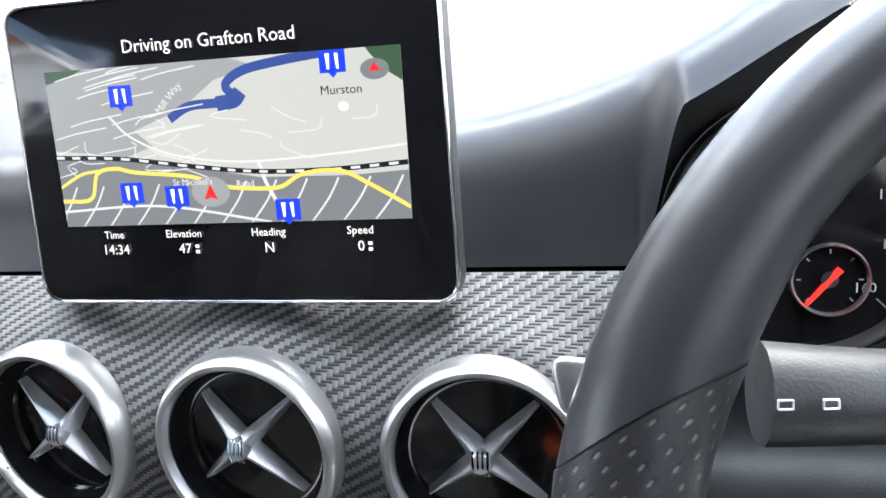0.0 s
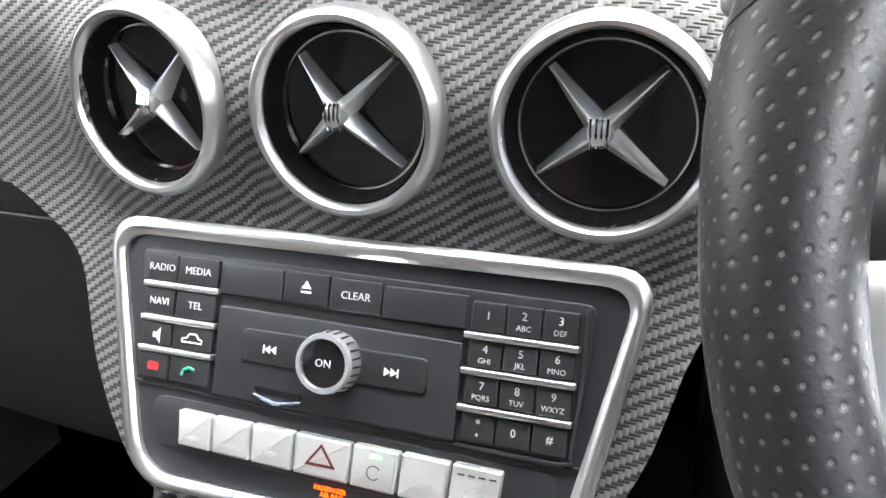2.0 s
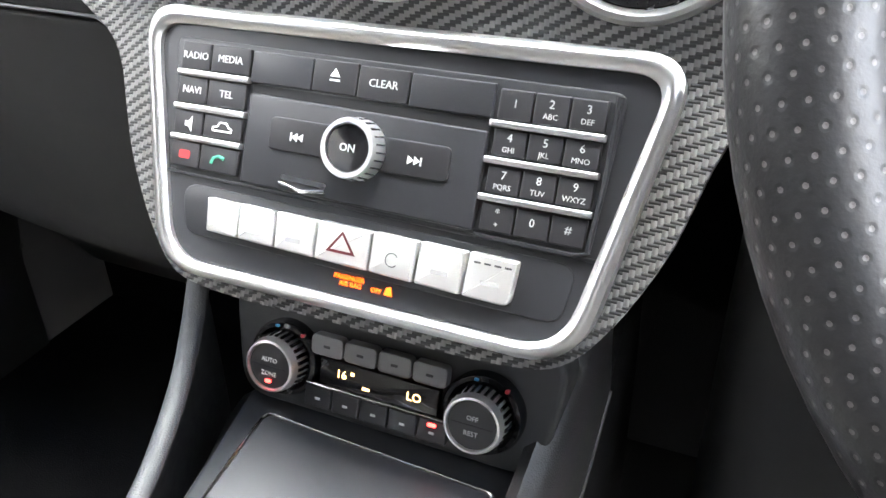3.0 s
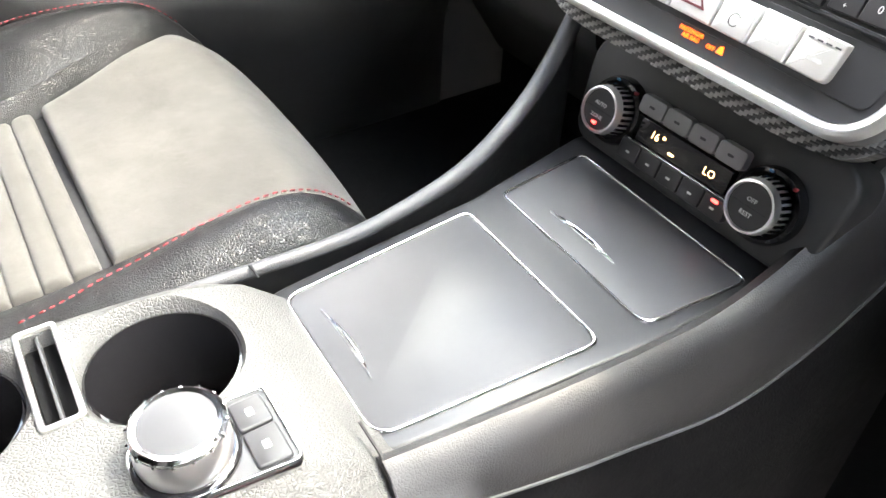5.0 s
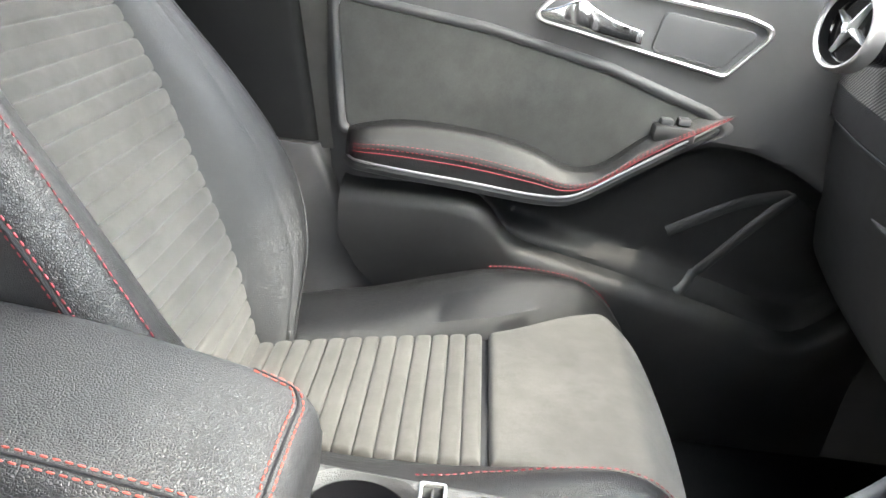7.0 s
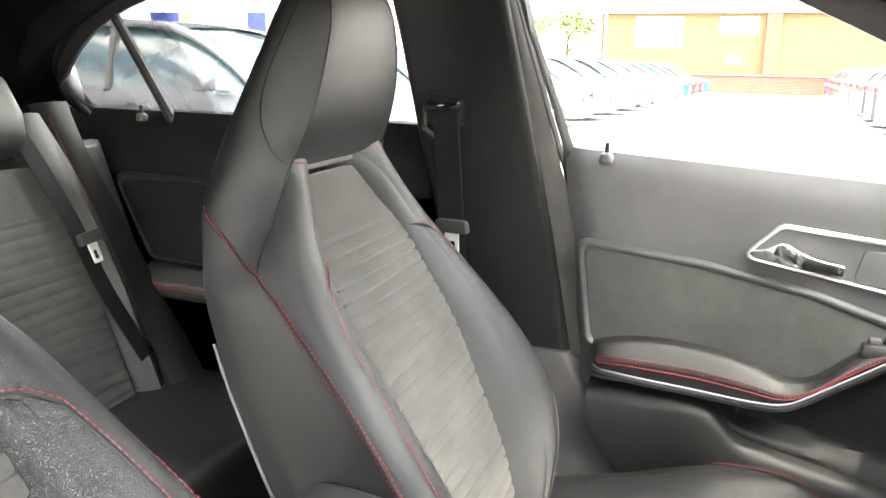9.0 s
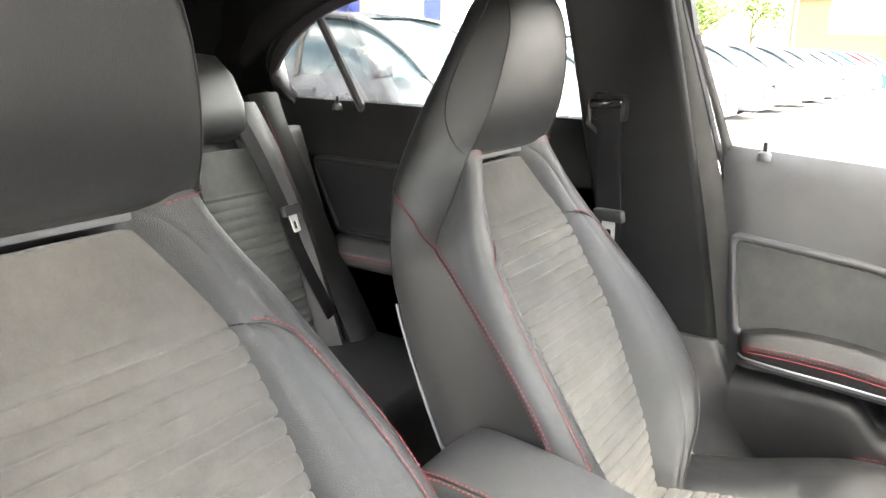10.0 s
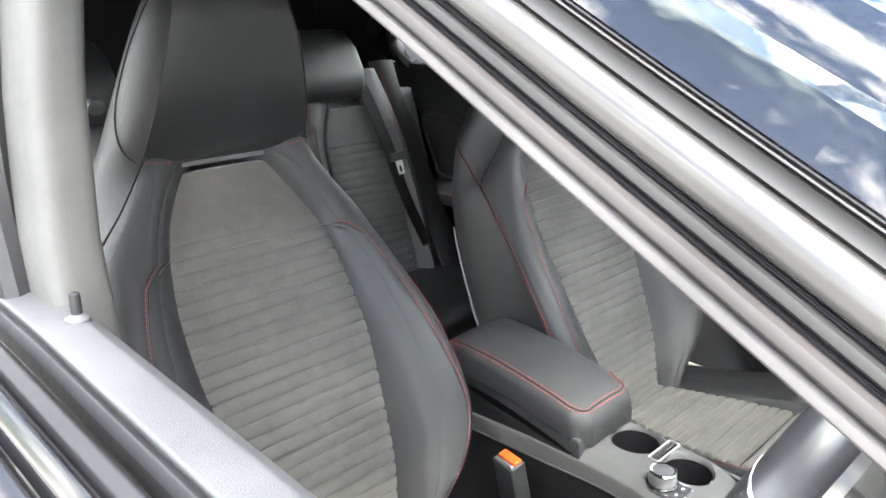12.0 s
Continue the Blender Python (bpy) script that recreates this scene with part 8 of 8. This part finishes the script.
    part("number_plate", box((-0.26, 2.13, 0.36), (0.26, 2.15, 0.46), 0.004), M_WHITE, car)
    part("number_plate", box((-0.26, -2.16, 0.62), (0.26, -2.125, 0.72), 0.004), M_WHITE, car)
    return car


MODELS = [parked_car("silver", (0.062, 0.067, 0.075), "silver hatchback parked beside the car"), parked_car("white", (0.18, 0.18, 0.18), "white hatchback parked in a row"),
          parked_car("blue", (0.01, 0.14, 0.55), "bright blue hatchback parked in a row"), parked_car("grey", (0.05, 0.05, 0.055), "dark grey hatchback parked in a row"),
          parked_car("red", (0.40, 0.03, 0.03), "red hatchback parked in a row")]


def park(model, x, y, turn):
    m = Matrix.Translation((x, y, gz(x))) @ Matrix.Rotation(-math.atan(SLOPE), 4, "Y") @ Matrix.Rotation(radians(turn), 4, "Z")
    if not model.get("placed"):
        model.matrix_basis = m
        model["placed"] = 1
        return model
    return copy_thing(model, m)


row_a = [0, 1, 1, 1, 0, 1, 1, 0, 1, 1, 0, 2, 4, 4, 2]
for i, k in enumerate(row_a):
    x = -5.2 - 2.5 * i
    front = -2.45 if i == 0 else -3.35 + 0.038 * (-x - 10)
    park(MODELS[k], x, front - 2.12, rng.uniform(-1.5, 1.5))
row_b = [1, 2, 1, 0, 3, 1, 0, 1, 3, 3, 4, 2, 0]
for i, k in enumerate(row_b):
    x = -12.0 - 2.55 * i
    park(MODELS[k], x, 2.05 + 0.035 * (-x - 11) + 2.15, rng.uniform(-1.5, 1.5))
for m in MODELS:
    del m["placed"]

# ---- brick building at the end of the aisle ----
def brick_mat(name, c0, c1, mortar, scale=1.0):
    n = Nodes(name)
    br = n.add("TexBrick", Scale=1.0, Mortar_Size=0.011, Brick_Width=0.225, Row_Height=0.075)
    br.inputs["Color1"].default_value, br.inputs["Color2"].default_value, br.inputs["Mortar"].default_value = (*c0, 1), (*c1, 1), (*mortar, 1)
    n.link(n.coords("UV"), br.inputs["Vector"])
    dirt = n.noise(0.7, 5)
    mx = n.add("MixRGB", Fac=0.25)
    mx.blend_type = "MULTIPLY"
    n.link(br.outputs["Color"], mx.inputs["Color1"])
    n.link(n.ramp(dirt, 0.3, 0.7, (0.6, 0.6, 0.6), (1, 1, 1)), mx.inputs["Color2"])
    n.base(mx.outputs["Color"])
    n.set(Roughness=0.9)
    n.bump(br.outputs["Fac"], -0.4, 0.01)
    return n.mat


M_YELLOW = brick_mat("buff_brick", (0.10, 0.058, 0.014), (0.13, 0.078, 0.022), (0.13, 0.10, 0.07))
M_REDBRICK = brick_mat("red_brick", (0.09, 0.032, 0.016), (0.12, 0.042, 0.022), (0.11, 0.09, 0.07))
M_ORANGE = brick_mat("orange_brick", (0.16, 0.036, 0.012), (0.19, 0.046, 0.016), (0.13, 0.09, 0.06))
M_WHITEWALL = surface("white_render", (0.78, 0.78, 0.77), 0.8, scale=0.4)
M_BLUEDOOR = surface("blue_paint", (0.012, 0.02, 0.10), 0.5, spec=0.2)


def wall_slab(name, x, y0, y1, z0, z1, material, parent, thick=0.3, label=""):
    bm = bmesh.new()
    rows = [[Vector((x, y, z)) for y in (y0, y1)] for z in (z0, z1)]
    uv = [[(y, z) for y in (y0, y1)] for z in (z0, z1)]
    quad_grid(bm, rows, uv)
    back = [[Vector((x - thick, y, z)) for y in (y0, y1)] for z in (z0, z1)]
    quad_grid(bm, [back[0], rows[0]], [[(y0, 0), (y1, 0)], [(y0, thick), (y1, thick)]])
    quad_grid(bm, [rows[1], back[1]], [[(y0, 0), (y1, 0)], [(y0, thick), (y1, thick)]])
    quad_grid(bm, [[rows[0][0], rows[1][0]], [back[0][0], back[1][0]]], [[(0, z0), (0, z1)], [(thick, z0), (thick, z1)]])
    quad_grid(bm, [[rows[0][1], rows[1][1]], [back[0][1], back[1][1]]], [[(0, z0), (0, z1)], [(thick, z0), (thick, z1)]])
    quad_grid(bm, [back[1], back[0]])
    bmesh.ops.remove_doubles(bm, verts=bm.verts, dist=1e-5)
    return part(name, bm, material, parent, label, smooth=False)


BX = -46.0
hall = thing("brick_building", "single-storey buff brick building with white windows and flat roof", "building", (BX, 3, gz(BX)))
zb = gz(BX)
y = -8.6
panels = [(-8.6, -6.7, None), (-6.7, -4.1, (1.6, 3.28)), (-4.1, -2.2, None), (-2.2, -0.2, (2.33, 3.28)), (-0.2, 24.0, None)]
for y0, y1, win in panels:
    if win is None:
        wall_slab("wall", BX, y0, y1, zb, 3.45, M_YELLOW, hall)
    else:
        wall_slab("wall", BX, y0, y1, zb, win[0], M_YELLOW, hall)
        wall_slab("wall", BX, y0, y1, win[1], 3.45, M_YELLOW, hall)
        w = part("window", box((BX - 0.2, y0, win[0]), (BX - 0.08, y1, win[1]), 0.0), M_WHITEWALL, hall, "white painted window")
        part("frame", box((BX - 0.1, y0 - 0.02, win[0] - 0.06), (BX + 0.04, y1 + 0.02, win[0]), 0.0), M_REDBRICK, w, "red brick sill")
        part("mullion", box((BX - 0.09, (y0 + y1) / 2 - 0.04, win[0]), (BX - 0.04, (y0 + y1) / 2 + 0.04, win[1]), 0.0), M_WHITE, w)
wall_slab("pier", BX + 0.25, 0.2, 0.95, zb, 3.6, M_REDBRICK, hall, 0.26, "red brick pier")
wall_slab("pier", BX + 0.12, 6.5, 7.6, zb, 3.6, M_REDBRICK, hall, 0.13, "red brick pier")
part("fascia", box((BX - 0.4, -8.9, 3.45), (BX + 0.3, 24.2, 3.78), 0.02), M_WHITEWALL, hall, "white roof fascia")
part("roof", box((BX - 9, -8.9, 3.78), (BX + 0.35, 24.2, 3.86), 0.02), M_PLASTIC_GREY, hall, "flat grey roof")
part("drainpipe", tube([Vector((BX + 0.12, -8.35, zb)), Vector((BX + 0.12, -8.35, 3.5))], 0.07, 10), M_WHITE, hall, "white drainpipe")
part("side_wall", box((BX - 9, -8.6, zb), (BX - 0.3, -8.3, 3.45), 0.0), M_YELLOW, hall)
part("vent_grille", box((BX - 0.02, -1.75, 0.75), (BX + 0.05, -0.9, 1.15), 0.01), M_WHITE, hall, "small white wall vent")
low = thing("low_wall", "low weathered red brick wall along the car park end", "wall", (BX + 0.7, 4, zb))
wall_slab("bricks", BX + 0.8, -3.4, 24.0, gz(BX + 0.8), gz(BX) + 0.95, M_REDBRICK, low)
part("coping", box((BX + 0.42, -3.45, gz(BX) + 0.95), (BX + 0.86, 24.0, gz(BX) + 1.02), 0.015), M_REDBRICK, low)

# ---- white building with blue doors, and an orange brick block behind it ----
WX = -22.0
shed = thing("white_building", "white rendered building on an orange brick base with blue doors", "building", (WX, -22, gz(WX)))
wall_slab("base_wall", WX, -45, -11.2, gz(WX), 1.55, M_ORANGE, shed, 0.3, "orange brick base")
wall_slab("upper_wall", WX - 0.04, -45, -11.2, 1.55, 4.4, M_WHITEWALL, shed, 0.3, "white rendered wall")
for y0, y1 in ((-19.9, -18.7), (-15.9, -15.2), (-24.5, -23.2)):
    d = part("door", box((WX - 0.1, y0, gz(WX)), (WX + 0.04, y1, 2.35), 0.01), M_BLUEDOOR, shed, "blue painted door")
    part("side_light", box((WX - 0.1, y1, gz(WX)), (WX + 0.03, y1 + 0.55, 2.35), 0.01), M_ORANGE, shed, "orange brick panel")
part("eave", box((WX - 6, -45, 4.4), (WX + 0.4, -11.0, 4.6), 0.03), M_WHITEWALL, shed, "white eaves")
part("end_wall", box((WX - 6, -11.5, gz(WX)), (WX - 0.3, -11.2, 4.4), 0.0), M_WHITEWALL, shed)
block = thing("orange_block", "tall orange brick block behind the white building", "building", (-40, -19, gz(-40)))
wall_slab("wall", -38.0, -26.0, -17.8, gz(-38), 9.0, M_ORANGE, block, 0.4)
for yy in (-24.5, -22.3, -20.1):
    part("window", box((-38.2, yy, 4.6), (-37.95, yy + 1.2, 6.2), 0.02), M_WHITEWALL, block, "white window")
part("side_wall", box((-46, -17.9, gz(-38)), (-38.1, -17.75, 9.0), 0.0), M_ORANGE, block)

# ---- trees and hedge between the buildings ----
M_LEAF = surface("leaves", (0.11, 0.17, 0.035), 0.6, scale=1.5, vary=0.45)
M_BARK = surface("bark", (0.10, 0.075, 0.05), 0.9, grain=0.6, grain_scale=80)


def tree(x, y, h, seed):
    r = random.Random(seed)
    z0 = gz(x)
    t = thing("tree", "leafy green deciduous tree behind the parked cars", "tree", (x, y, z0), "trees")
    bm = tube(spline([(x, y, z0), (x + 0.1, y + 0.05, z0 + h * 0.3), (x - 0.05, y, z0 + h * 0.6), (x, y, z0 + h * 0.85)], 5), lambda q: 0.16 * (1 - 0.8 * q), 8)
    limbs = []
    for k in range(7):
        a = r.uniform(0, 6.28)
        zz = z0 + h * r.uniform(0.35, 0.7)
        end = Vector((x + math.cos(a) * h * 0.3, y + math.sin(a) * h * 0.3, zz + h * 0.2))
        limbs.append(end)
        tube([Vector((x, y, zz)), Vector((x, y, zz)).lerp(end, 0.5) + Vector((0, 0, 0.15)), end], lambda q: 0.06 * (1 - 0.75 * q), 6, bm)
    part("trunk", bm, M_BARK, t)
    bm = bmesh.new()
    for k in range(2600):
        c = r.choice(limbs) if r.random() < 0.7 else Vector((x, y, z0 + h * 0.85))
        p = c + Vector((r.gauss(0, 0.11), r.gauss(0, 0.11), r.gauss(0.02, 0.09))) * h
        a, b = r.uniform(0, 6.28), r.uniform(-1, 1)
        u = Vector((math.cos(a), math.sin(a), b * 0.6)).normalized() * r.uniform(0.07, 0.14)
        w = u.cross(Vector((r.uniform(-1, 1), r.uniform(-1, 1), 1))).normalized() * u.length * 0.55
        vs = [bm.verts.new(p - u), bm.verts.new(p + w), bm.verts.new(p + u), bm.verts.new(p - w)]
        bm.faces.new(vs)
    me = bpy.data.meshes.new("crown")
    bm.to_mesh(me)
    bm.free()
    me.materials.append(M_LEAF)
    ob = new("crown", me)
    ob.parent = t
    ob.matrix_parent_inverse = t.matrix_basis.inverted()
    ob["kind"] = "stuff"
    return t


for i, (x, y, h) in enumerate(((-43, -12.5, 4.2), (-45, -15.0, 5.0), (-41, -17.0, 4.4), (-47, -10.8, 4.6))):
    tree(x, y, h, 11 + i)
